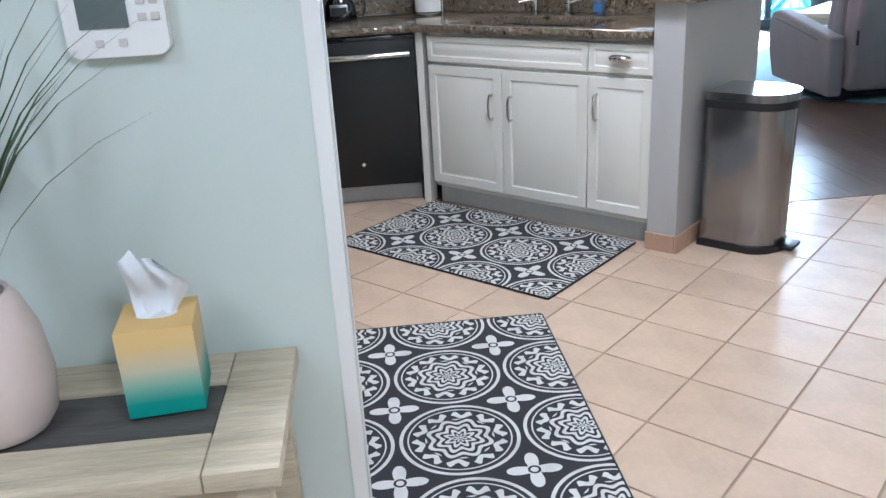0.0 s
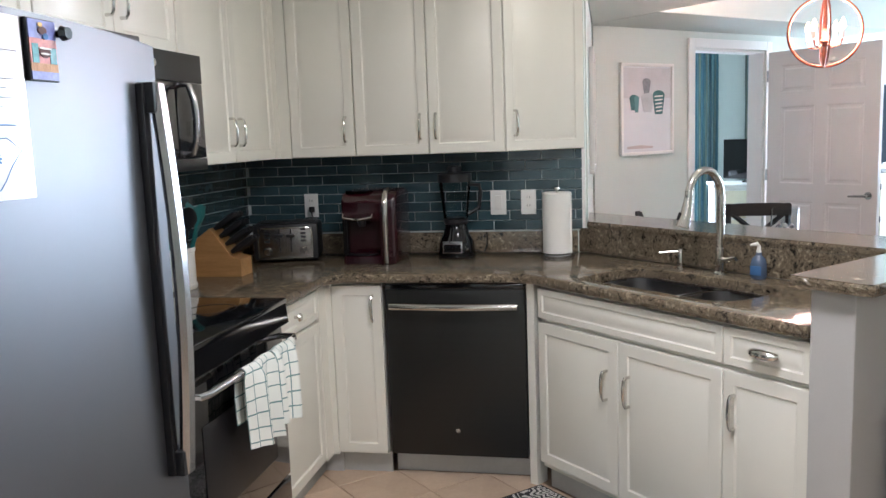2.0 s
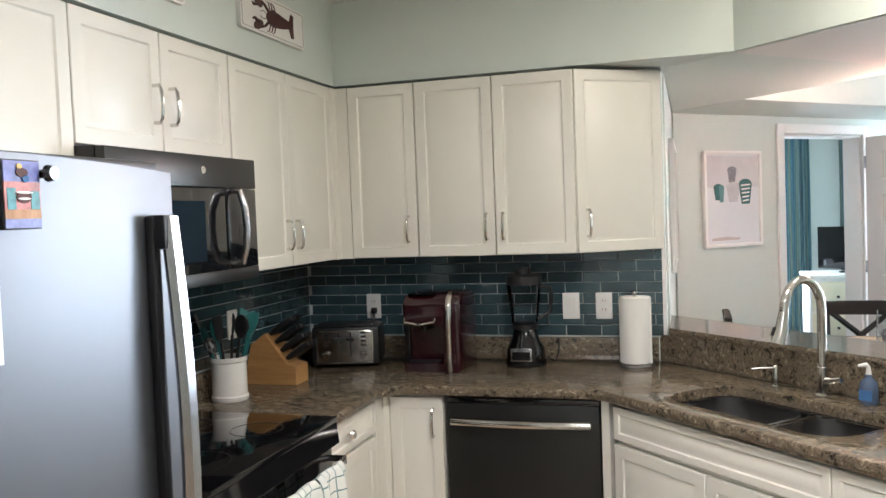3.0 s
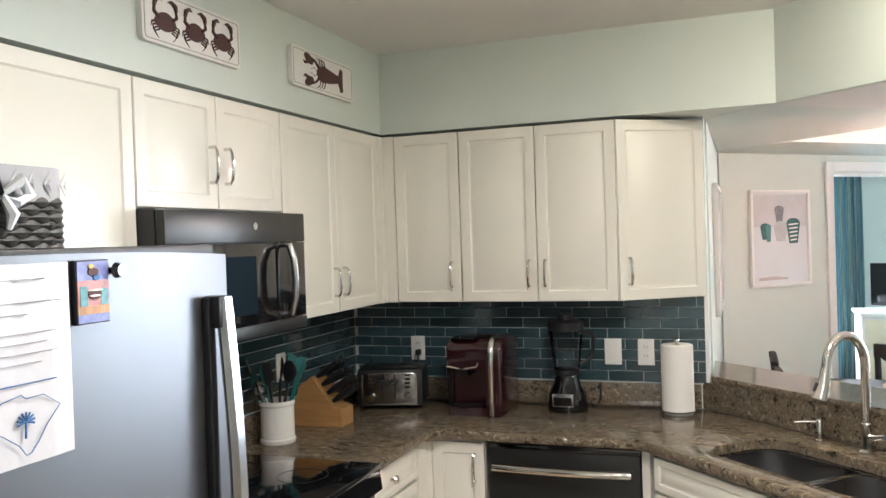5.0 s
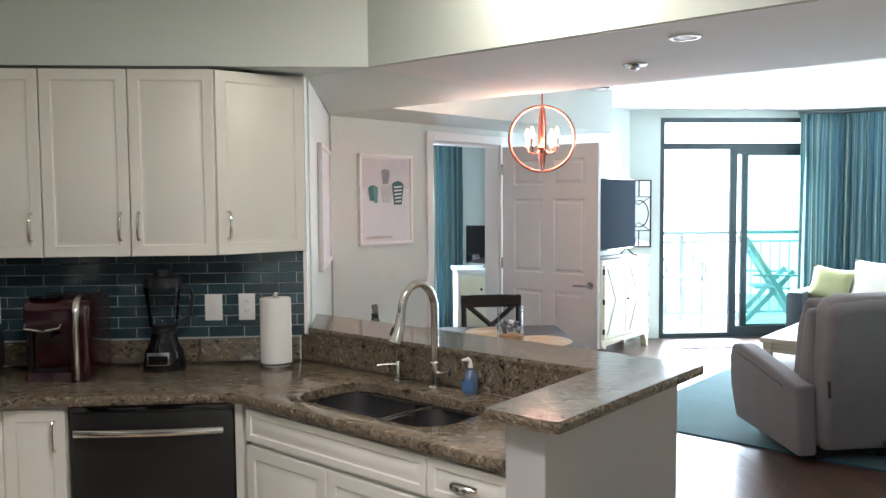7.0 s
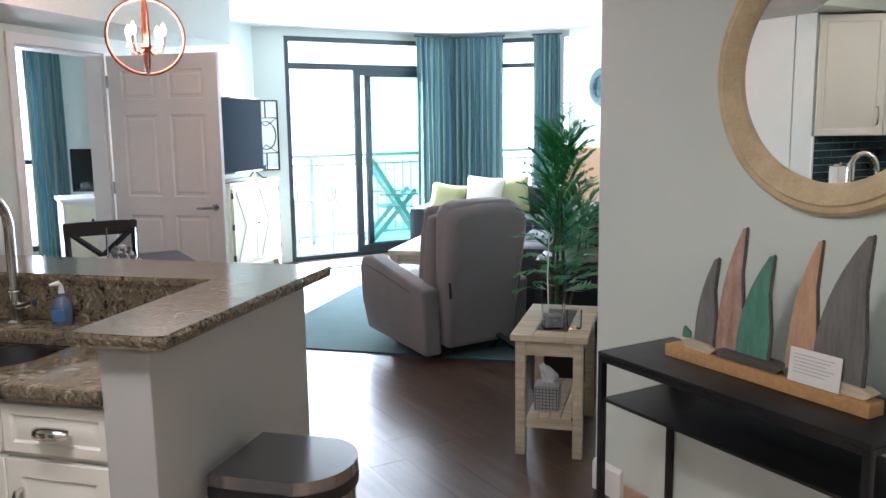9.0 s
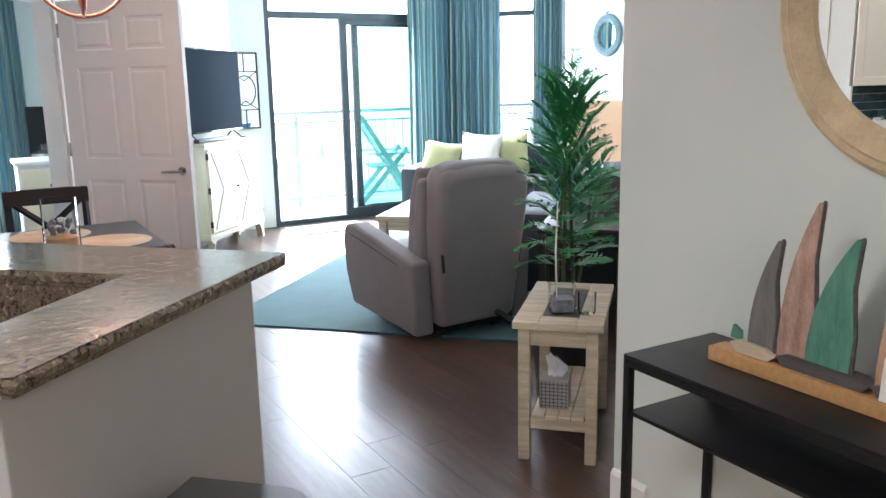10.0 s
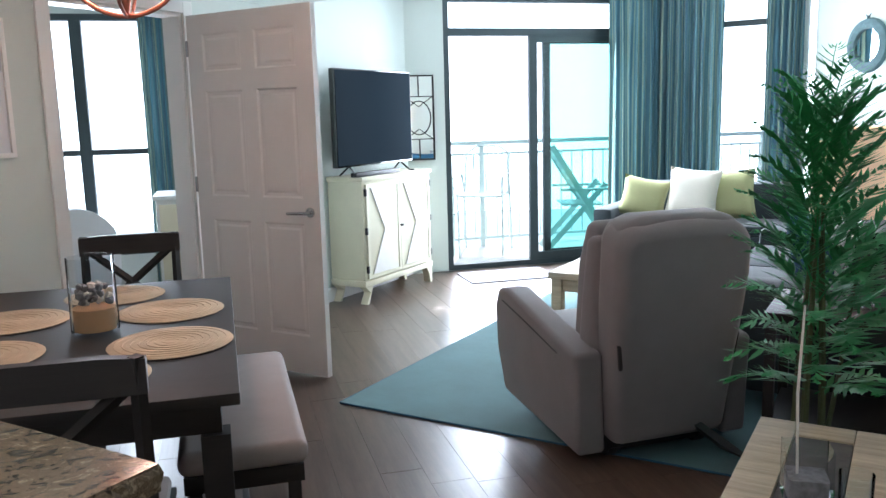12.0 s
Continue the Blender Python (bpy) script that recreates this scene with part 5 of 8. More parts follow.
part("side_strip", tube([(0.108, -0.131, 0.006), (0.108, -0.133, 0.12), (0.108, -0.134, 0.22), (0.108, -0.134, 0.270), (0.108, -0.120, 0.308), (0.108, -0.09, 0.330), (0.108, -0.04, 0.336)], [0.012, 0.013, 0.014, 0.016, 0.016, 0.014, 0.010], 12), CHROME, co, "silver curved front strip")
part("handle", tube([(-0.09, -0.118, 0.235), (-0.088, -0.135, 0.215), (-0.02, -0.14, 0.205), (0.045, -0.135, 0.215), (0.048, -0.118, 0.235)], 0.006, 8), CHROME, co, "chrome lift handle")
part("tank", prism(rounded(-0.134, -0.101, -0.02, 0.13, 0.012), 0.02, 0.29), BLACKG, co, "dark water tank", bev=0.006)
bl = thing("blender_jug", "black countertop blender with a clear jug", "blender", (0.665, 5.20, Z), 0)
part("base", lathe([(0.088, 0), (0.090, 0.01), (0.082, 0.075), (0.060, 0.115), (0.052, 0.15), (0.05, 0.165)], 28), BLACKG, bl, at=Matrix.Diagonal((1, 0.9, 1, 1)))
part("control_plate", box((-0.052, 0.042, -0.086, -0.074, 0.028, 0.085)), STEEL, bl, "steel control plate", bev=0.003)
part("display", box((-0.044, 0.034, -0.0875, -0.0862, 0.034, 0.070)), BLACKG, bl, smooth=False)
part("jug", lathe([(0.044, 0.166), (0.056, 0.18), (0.073, 0.33), (0.076, 0.365), (0.072, 0.365), (0.068, 0.33), (0.052, 0.185)], 28, False), GLASS, bl, "clear plastic jug")
part("collar", lathe([(0.05, 0.158), (0.057, 0.162), (0.057, 0.182), (0.05, 0.186)], 28), BLACKP, bl)
part("lid", lathe([(0.079, 0.355), (0.079, 0.392), (0.066, 0.398), (0.034, 0.400), (0.034, 0.425), (0.028, 0.428)], 28), BLACKP, bl, "black rubber lid")
part("jug_handle", tube([(0.070, 0.0, 0.34), (0.115, 0.0, 0.335), (0.122, 0.0, 0.30), (0.112, 0.0, 0.23), (0.06, 0.0, 0.20)], 0.009, 8), BLACKP, bl, at=pose(0, 0, 0, 0, 0, 20))
part("cord", tube([(0.08, 0.03, 0.03), (0.12, 0.05, 0.012), (0.135, 0.07, 0.05), (0.13, 0.10, 0.10), (0.11, 0.125, 0.08)], 0.004, 6), BLACKP, bl)
pt = thing("paper_towel_holder", "roll of white paper towel on a steel stand", "paper towel", (1.135, 5.215, Z), 0)
part("stand", lathe([(0.078, 0), (0.078, 0.006), (0.07, 0.012), (0.012, 0.014)], 32), STEEL, pt)
part("paper_roll", lathe([(0.062, 0.016), (0.067, 0.018), (0.067, 0.292), (0.062, 0.295), (0.020, 0.295), (0.020, 0.285)], 36), PAPERTOWEL, pt, "white paper roll")
part("loose_edge", box((0.06, 0.0685, -0.028, -0.024, 0.017, 0.293)), PAPERTOWEL, pt)
part("finial", lathe([(0.006, 0.28), (0.006, 0.304), (0.014, 0.308), (0.012, 0.318), (0.004, 0.322)], 14), CHROME, pt)


def plate(kind, x, z, y=5.337, w=0.072, h=0.118, turn=0, place=None):
    t = thing("wall_outlet" if kind != "switch" else "light_switch", "white plastic double outlet plate on the tiles" if kind != "switch" else "white plastic rocker switch plate on the tiles", "outlet" if kind != "switch" else "light switch", place or (x, y, z), turn)
    part("plate", box((-w / 2, w / 2, -0.006, 0, -h / 2, h / 2)), TRIM, t, bev=0.003)
    if kind == "switch":
        part("rocker", box((-0.017, 0.017, -0.010, -0.0055, -0.034, 0.034)), CARDW, t, bev=0.002)
    else:
        for s in (-1, 1):
            o = part("socket", lathe([(0.016, 0), (0.016, 0.0035)], 16), CARDW, t, at=pose(0, -0.0055, s * 0.020, 90))
            part("slot", box((-0.007, -0.005, -0.0103, -0.009, s * 0.02 - 0.001, s * 0.02 + 0.008), (0.005, 0.007, -0.0103, -0.009, s * 0.02 - 0.001, s * 0.02 + 0.008)), BLACKP, t, smooth=False)
    return t


plate("outlet", -0.095, 1.16)
plate("switch", 0.850, 1.157, w=0.076)
plate("outlet", 0.995, 1.157)
plate("outlet", 0, 0, turn=90, place=(-0.437, 4.62, 1.17))
cd = thing("power_cord", "black plug and cord from the outlet to the toaster", "cord", (-0.095, 5.33, 1.14))
part("plug", box((-0.002, 0.022, -0.035, -0.007, -0.012, 0.016)), BLACKP, cd, bev=0.006)
part("cord", tube([(0.01, -0.03, -0.01), (0.018, -0.035, -0.05), (0.01, -0.03, -0.10), (0.03, -0.035, -0.15), (0.06, -0.05, -0.19), (0.09, -0.04, -0.218), (0.02, -0.08, -0.222)], 0.004, 6), BLACKP, cd)

# plaques on the soffit
def plaque(y, z, w, h, label, roll=0):
    t = thing("wall_plaque", label, "wall sign", (-0.154, y, z), 90)
    part("board", prism(rounded(0, w, 0, h, 0.014), -0.018, 0, axis="y"), CARDW, t, bev=0.003)
    part("border", tube([(x, -0.0185, zz) for x, zz in rounded(0.01, w - 0.01, 0.01, h - 0.01, 0.010)], 0.0016, 5, closed=True), surface("plaque_edge_line", (0.45, 0.44, 0.42), 0.7), t)
    return t


p1 = plaque(3.48, 2.272, 0.472, 0.155, "long white plaque with three maroon crabs")


def oval(cx, cz, rx, rz, turn, y, n=16):
    c, si = math.cos(radians(turn)), math.sin(radians(turn))
    return prism([(cx + rx * math.cos(t) * c - rz * math.sin(t) * si, cz + rx * math.cos(t) * si + rz * math.sin(t) * c) for t in [2 * math.pi * i / n for i in range(n)]], y, -0.0182, axis="y")


for k in range(3):
    cx, cz = 0.098 + 0.138 * k, 0.066
    crab = part("painted_crab", prism([(cx + 0.042 * math.cos(t) * (1 + 0.12 * math.cos(2 * t)), cz + (0.030 if math.sin(t) > 0 else 0.026) * math.sin(t)) for t in [2 * math.pi * i / 22 for i in range(22)]], -0.0205, -0.0182, axis="y"), INKR, p1, "maroon painted crab shell", smooth=False)
    for sd_ in (-1, 1):
        part("claw_arm", tube([(cx + sd_ * 0.030, -0.0192, cz + 0.012), (cx + sd_ * 0.050, -0.0192, cz + 0.024), (cx + sd_ * 0.047, -0.0192, cz + 0.046)], [0.006, 0.006, 0.004], 5), INKR, crab)
        part("claw", tube([(cx + sd_ * 0.049, -0.0192, cz + 0.040), (cx + sd_ * 0.044, -0.0192, cz + 0.056), (cx + sd_ * 0.027, -0.0192, cz + 0.066), (cx + sd_ * 0.012, -0.0192, cz + 0.062)], [0.006, 0.0085, 0.006, 0.001], 5), INKR, crab)
        for j in range(4):
            part("crab_leg", tube([(cx + sd_ * (0.038 - 0.004 * j), -0.0192, cz - 0.002 - 0.007 * j), (cx + sd_ * (0.058 - 0.003 * j), -0.0192, cz - 0.006 - 0.009 * j), (cx + sd_ * (0.064 - 0.011 * j), -0.0192, cz - 0.022 - 0.009 * j)], [0.0034, 0.003, 0.001], 4), INKR, crab)
p2 = plaque(4.288, 2.281, 0.50, 0.15, "white plaque with a dark lobster")
body = part("painted_lobster", prism([(0.185, 0.073), (0.20, 0.098), (0.235, 0.108), (0.30, 0.100), (0.365, 0.090), (0.372, 0.075), (0.365, 0.060), (0.30, 0.048), (0.235, 0.042), (0.20, 0.050)], -0.0205, -0.0182, axis="y"), INKR, p2, "near black painted lobster body", smooth=False)
part("tail_fan", prism([(0.362, 0.078), (0.385, 0.122), (0.405, 0.118), (0.402, 0.075), (0.405, 0.030), (0.385, 0.026), (0.362, 0.070)], -0.0208, -0.0184, axis="y"), INKR, body, smooth=False)
for sd_ in (-1, 1):
    part("claw_arm", tube([(0.20, -0.0192, 0.074 + sd_ * 0.022), (0.175, -0.0192, 0.074 + sd_ * 0.040), (0.150, -0.0192, 0.074 + sd_ * 0.046)], [0.006, 0.005, 0.006], 5), INKR, body)
    part("claw", oval(0.125, 0.074 + sd_ * 0.043, 0.036, 0.017, -20 * sd_, -0.0206), INKR, body, smooth=False)
    part("claw_finger", tube([(0.125, -0.0194, 0.074 + sd_ * 0.032), (0.095, -0.0194, 0.074 + sd_ * 0.024), (0.082, -0.0194, 0.074 + sd_ * 0.030)], [0.007, 0.006, 0.002], 5), INKR, body)
    for j in range(3):
        part("lobster_leg", tube([(0.215 + 0.02 * j, -0.0192, 0.074 + sd_ * 0.030), (0.205 + 0.02 * j, -0.0192, 0.074 + sd_ * 0.052), (0.185 + 0.022 * j, -0.0192, 0.074 + sd_ * 0.058)], [0.003, 0.0025, 0.001], 4), INKR, body)
    part("feeler", tube([(0.19, -0.0192, 0.074 + sd_ * 0.006), (0.165, -0.0192, 0.074 + sd_ * 0.016), (0.140, -0.0192, 0.074 + sd_ * 0.008)], 0.0012, 4), INKR, body)

# ---- kitchen floor things ----
kr = thing("kitchen_rug", "black and cream medallion rug on the floor tiles by the sink", "rug", QW(-1.805, 3.75, 0.001), -45, "medallion rugs")
part("woven_top", prism(rounded(-0.78, 0.38, -0.355, 0.355, 0.012), 0.0, 0.007), RUGKIT, kr, bev=0.002)
part("binding", tube([(x, y, 0.004) for x, y in rounded(-0.782, 0.382, -0.357, 0.357, 0.012)], 0.0045, 5, closed=True), BLACKM, kr, "black bound edge")
kr2 = thing("kitchen_rug", "long black and cream medallion rug between entry wall and sink", "rug", (0.955, 2.90, 0.001), 0, "medallion rugs")
part("woven_top", prism(rounded(-0.385, 0.385, -0.82, 0.38, 0.012), 0.0, 0.007), RUGKIT, kr2, bev=0.002)
part("binding", tube([(x, y, 0.004) for x, y in rounded(-0.387, 0.387, -0.822, 0.382, 0.012)], 0.0045, 5, closed=True), BLACKM, kr2, "black bound edge")
tc = thing("trash_can", "tall stainless pedal bin with black lid rim beside the half wall", "trash can", QW(-1.03, 4.375, 0), -45)
shape = [(-0.165, -0.142), (-0.165, 0.142)] + [(0.02 + 0.135 * math.cos(radians(a)), 0.15 * math.sin(radians(a))) for a in range(75, -76, -15)]
shape = shape[::-1]


def sc(k):
    return [(x * k, y * k) for x, y in shape]


part("base_ring", prism(sc(1.03), 0.0, 0.03), BLACKP, tc, "black plastic base ring", bev=0.006)
part("body", prism(sc(0.97), 0.031, 0.600), CANSTEEL, tc, "brushed stainless body")
part("rim", prism(sc(1.03), 0.601, 0.632), BLACKP, tc, "black lid rim", bev=0.008)
part("lid", prism(sc(1.02), 0.633, 0.665), CANSTEEL, tc, "flat stainless lid", bev=0.012)
part("pedal", box((0.15, 0.205, -0.05, 0.05, 0.012, 0.030)), BLACKP, tc, "black foot pedal", bev=0.006)
part("hinge_cover", box((-0.185, -0.166, -0.05, 0.05, 0.57, 0.64)), BLACKP, tc, bev=0.004)

# ---- entry side ----
def rustic_table(label, place, turn, w, d, h, group=""):
    """Origin at the floor, in the middle; w along x, d along y."""
    t = thing("side_table", label, "side table", place, turn, group)
    rw = w / 2
    rd = d / 2
    part("tabletop_board", box((-rw, -rw + 0.10, -rd, rd, h - 0.03, h)), WASHED, t, bev=0.004)
    part("tabletop_board", box((rw - 0.10, rw, -rd, rd, h - 0.03, h)), WASHED, t, bev=0.004)
    for ya, yb in ((-rd, -rd + 0.10), (rd - 0.10, rd)):
        part("tabletop_board", box((-rw + 0.101, rw - 0.101, ya, yb, h - 0.03, h)), WASHED, t, bev=0.004)
    part("inlay", box((-rw + 0.1015, rw - 0.1015, -rd + 0.1015, rd - 0.1015, h - 0.03, h - 0.004)), GREYWOOD, t, "grey weathered inlay board", bev=0.003)
    for sx in (-1, 1):
        for sy in (-1, 1):
            part("leg", box((min(sx * (rw - 0.02), sx * (rw - 0.065)), max(sx * (rw - 0.02), sx * (rw - 0.065)), min(sy * (rd - 0.02), sy * (rd - 0.065)), max(sy * (rd - 0.02), sy * (rd - 0.065)), 0, h - 0.031)), WASHED, t, bev=0.004)
    part("apron", box((-rw + 0.066, rw - 0.066, -rd + 0.03, -rd + 0.048, h - 0.10, h - 0.031), (-rw + 0.066, rw - 0.066, rd - 0.048, rd - 0.03, h - 0.10, h - 0.031), (-rw + 0.03, -rw + 0.048, -rd + 0.066, rd - 0.066, h - 0.10, h - 0.031), (rw - 0.048, rw - 0.03, -rd + 0.066, rd - 0.066, h - 0.10, h - 0.031)), WASHED, t, bev=0.002)
    for ya in (-rd + 0.03, rd - 0.05):
        part("shelf_rail", box((-rw + 0.066, rw - 0.066, ya, ya + 0.02, 0.13, 0.17)), WASHED, t, bev=0.003)
    n = max(3, int(w / 0.075))
    for i in range(n):
        x = -rw + 0.07 + (w - 0.14) * (i + 0.5) / n
        part("slat", box((x - 0.024, x + 0.024, -rd + 0.03, rd - 0.03, 0.171, 0.186)), WASHED, t, bev=0.002)
    return t


rustic_table("whitewashed wood hall table with grey inlay against the entry wall", (0.225, 1.695, 0), 0, 0.81, 0.34, 0.685)
ru_z = 0.686
tb = thing("tissue_box", "ombre yellow to teal tissue box on the hall table", "tissue box", (0.452, 1.735, ru_z), 6)
OMBRE, ont, ob_ = nodes("ombre_carton")
otc, osp, omr = (ont.nodes.new(k) for k in ("ShaderNodeTexCoord", "ShaderNodeSeparateXYZ", "ShaderNodeMapRange"))
ont.links.new(otc.outputs["Object"], osp.inputs[0])
ont.links.new(osp.outputs[2], omr.inputs["Value"])
omr.inputs["From Max"].default_value = 0.136
ont.links.new(ramp(ont, omr.outputs[0], [(0.16, (0.02, 0.30, 0.25)), (0.34, (0.20, 0.42, 0.32)), (0.55, (0.55, 0.50, 0.36)), (0.80, (0.66, 0.47, 0.20)), (1.0, (0.68, 0.46, 0.17))]), ob_.inputs["Base Color"])
ob_.inputs["Roughness"].default_value = 0.55
part("carton", box((-0.054, 0.054, -0.054, 0.054, 0.0, 0.136)), OMBRE, tb, "printed ombre carton", bev=0.002)
part("opening", prism([(0.030 * math.cos(k * math.pi / 8), 0.014 * math.sin(k * math.pi / 8)) for k in range(16)], 0.1362, 0.1372), WHITECLOTH, tb, "oval opening")


def tissue(parent, z, s=1.0):
    bm = bmesh.new()
    rnd = random.Random(7)
    rows = []
    for j in range(7):
        f = j / 6
        row = []
        for i in range(9):
            a = i / 8 - 0.5
            row.append(bm.verts.new((a * (0.05 + 0.035 * math.sin(f * 3.0)) * s + 0.02 * f * s * math.sin(4 * f), (0.012 * math.sin(a * 14 + f * 3) + 0.01 * math.sin(f * 6)) * s, z + f * 0.105 * s * (1 - 0.35 * abs(a + 0.1)))))
        rows.append(row)
    for a, b in zip(rows, rows[1:]):
        for i in range(8):
            bm.faces.new((a[i], a[i + 1], b[i + 1], b[i]))
    part("tissue", bm, WHITECLOTH, parent, "white tissue pulled up", smooth="all")


tissue(tb, 0.132, 1.0)
va = thing("planter_vase", "blush ceramic vase of tall grass on the hall table", "plant", (0.225, 1.690, ru_z))
part("vase", lathe([(0.062, 0), (0.076, 0.02), (0.083, 0.08), (0.077, 0.145), (0.060, 0.195), (0.050, 0.210), (0.044, 0.207), (0.044, 0.17)], 32), PINKCER, va)
gr = bmesh.new()
rnd = random.Random(5)
for i in range(70):
    a = rnd.uniform(0, 2 * math.pi)
    lean = rnd.uniform(0.05, 0.30)
    hgt = rnd.uniform(0.30, 0.62)
    w0 = rnd.uniform(0.003, 0.006)
    pts = []
    for k in range(6):
        s = k / 5
        pts.append(Vector((0.02 * math.cos(a) + lean * s ** 1.8 * math.cos(a), 0.02 * math.sin(a) + lean * s ** 1.8 * math.sin(a) * 0.55, 0.17 + hgt * (s - 0.28 * lean * 2 * s ** 3))))
    side = Vector((-math.sin(a), math.cos(a), 0))
    prev = None
    for k, p in enumerate(pts):
        w = w0 * (1 - (k / 5) ** 2 * 0.95)
        cur = (gr.verts.new(p + side * w), gr.verts.new(p - side * w))
        if prev:
            gr.faces.new((prev[0], prev[1], cur[1], cur[0]))
        prev = cur
g = part("grass_leaves", gr, LEAF2, va, "long thin green grass blades", smooth=False)
th = thing("thermostat", "white wall thermostat with a grey display", "thermostat", (0.368, 1.869, 1.176))
part("case", prism(rounded(0.0, 0.142, 0.0, 0.105, 0.018), -0.022, 0, axis="y"), TRIM, th, bev=0.005)
part("display", box((0.022, 0.090, -0.0245, -0.0222, 0.040, 0.088)), surface("lcd", (0.11, 0.135, 0.13), 0.2), th, "grey lcd display", smooth=False)
GREYB = surface("grey_button", (0.55, 0.52, 0.50), 0.5)
for bx_, bz_ in ((0.104, 0.070), (0.122, 0.070), (0.104, 0.048), (0.122, 0.048), (0.040, 0.014), (0.072, 0.014)):
    part("button", box((bx_, bx_ + 0.012, -0.0250, -0.0222, bz_, bz_ + 0.011)), GREYB, th, "small grey button", bev=0.003)
ws = thing("wall_panel", "plain white framed panel on the entry wall", "picture", (0.30, 1.869, 1.325))
part("frame", box((0, 0.315, -0.02, 0, 0, 0.02), (0, 0.315, -0.02, 0, 0.30, 0.32), (0, 0.02, -0.02, 0, 0.02, 0.30), (0.295, 0.315, -0.02, 0, 0.02, 0.30)), TRIM, ws, bev=0.003)
part("sheet", box((0.02, 0.295, -0.012, -0.002, 0.02, 0.30)), CARDW, ws)

# ---- console wall ----
cn = thing("console_table", "slim black metal console table against the wall", "console table", (3.857, 3.987, 0), -90)
CL, CD = 0.985, 0.350
part("tabletop", box((0, CL, -CD, 0, 0.722, 0.736)), BLACKM, cn, "flat black metal top", bev=0.002)
part("shelf", box((0.012, CL - 0.012, -CD + 0.012, -0.012, 0.560, 0.572)), BLACKM, cn, bev=0.002)
for x in (0.0, CL - 0.022):
    for y in (-CD, -0.022):
        part("leg", box((x, x + 0.022, y, y + 0.022, 0, 0.721)), BLACKM, cn, bev=0.002)
part("rail", box((0.022, CL - 0.022, -CD, -CD + 0.02, 0.702, 0.721), (0.022, CL - 0.022, -0.02, 0, 0.702, 0.721), (0.0, 0.02, -CD + 0.022, -0.022, 0.702, 0.721), (CL - 0.02, CL, -CD + 0.022, -0.022, 0.702, 0.721)), BLACKM, cn)
ZC = 0.737
sb2 = thing("sailboat_ornament", "row of painted driftwood sailboats on an oak base", "ornament", (3.857, 3.987, ZC), -90)
part("base_board", box((0.16, 0.88, -0.200, -0.135, 0.0, 0.040)), OAK, sb2, bev=0.003)


def sail(x0, x1, y, h, mt, lean=0.03):
    n = 9
    left = [(x0 + (x1 - x0) * (0.92 + lean) * (i / n) ** 2.2, 0.055 + h * i / n) for i in range(n + 1)]
    right = [(x1 - 0.004, 0.055), (x1 + 0.004, 0.055 + h * 0.3), (x1 - 0.006, 0.055 + h * 0.65), (x1 + 0.006, 0.055 + h * 0.995)]
    pts = left + right[::-1]
    bm = prism(pts, y - 0.009, y + 0.009, axis="y")
    o = part("sail", bm, mt, sb2, "weathered painted wooden sail", bev=0.002)
    part("mast", tube([(x1 + 0.001, y - 0.004, 0.050), (x1 + 0.006, y - 0.004, 0.055 + h * 0.3), (x1 - 0.003, y - 0.004, 0.055 + h * 0.65), (x1 + 0.008, y - 0.004, 0.06 + h)], [0.006, 0.005, 0.005, 0.004], 6), GREYWOOD, o, "dark driftwood mast")


sail(0.262, 0.340, -0.165, 0.290, SAILG)
sail(0.350, 0.443, -0.165, 0.395, SAILR)
sail(0.430, 0.545, -0.168, 0.325, SAILT)
sail(0.605, 0.695, -0.165, 0.385, SAILO)
sail(0.690, 0.840, -0.168, 0.415, SAILG)
for x0, x1, mt in ((0.215, 0.355, WASHED), (0.356, 0.60, GREYWOOD), (0.601, 0.72, GREYWOOD), (0.721, 0.875, WASHED)):
    part("hull", prism([(x0, 0.062), (x0 + 0.02, 0.041), (x1 - 0.02, 0.041), (x1, 0.058), (x1 - 0.03, 0.070), (x0 + 0.03, 0.074)], -0.185, -0.142, axis="y"), mt, sb2, "driftwood hull", bev=0.005)
part("rudder", prism([(0.205, 0.070), (0.212, 0.105), (0.235, 0.092), (0.238, 0.068)], -0.17, -0.158, axis="y"), SAILT, sb2, bev=0.002)
cdn = thing("folded_card", "small white printed card leaning on the oak base", "card", (3.857, 3.987, ZC), -90)
part("card", box((0.0, 0.160, -0.002, 0.0, 0.0, 0.096)), CARDW, cdn, at=pose(0.630, -0.194, 0.0415, -6, 0, 0))
part("print", box(*[(0.015, 0.140 - 0.012 * (k % 3), -0.0036, -0.0022, 0.078 - 0.010 * k, 0.0798 - 0.010 * k) for k in range(6)]), INK, cdn, "faint printed lines", smooth=False, at=pose(0.630, -0.194, 0.0415, -6, 0, 0))
mi = thing("round_mirror", "round mirror in a wide pale gold frame above the console", "mirror", (3.859, 3.39, 1.646), -90)
R0, R1 = 0.420, 0.322
prof = [(R1, 0.004), (R1 + 0.002, 0.018), (R1 + 0.012, 0.024), (R1 + 0.05, 0.030), (R0 - 0.035, 0.034), (R0 - 0.028, 0.028), (R0 - 0.012, 0.028), (R0, 0.016), (R0, 0.0)]
part("frame", lathe(prof, 72, False), GOLDFR, mi, at=pose(0, 0, 0, 90))
part("mirror_glass", lathe([(R1 + 0.004, 0.003), (R1 + 0.004, 0.008)], 72), MIRROR, mi, "clear mirror glass", at=pose(0, 0, 0, 90))

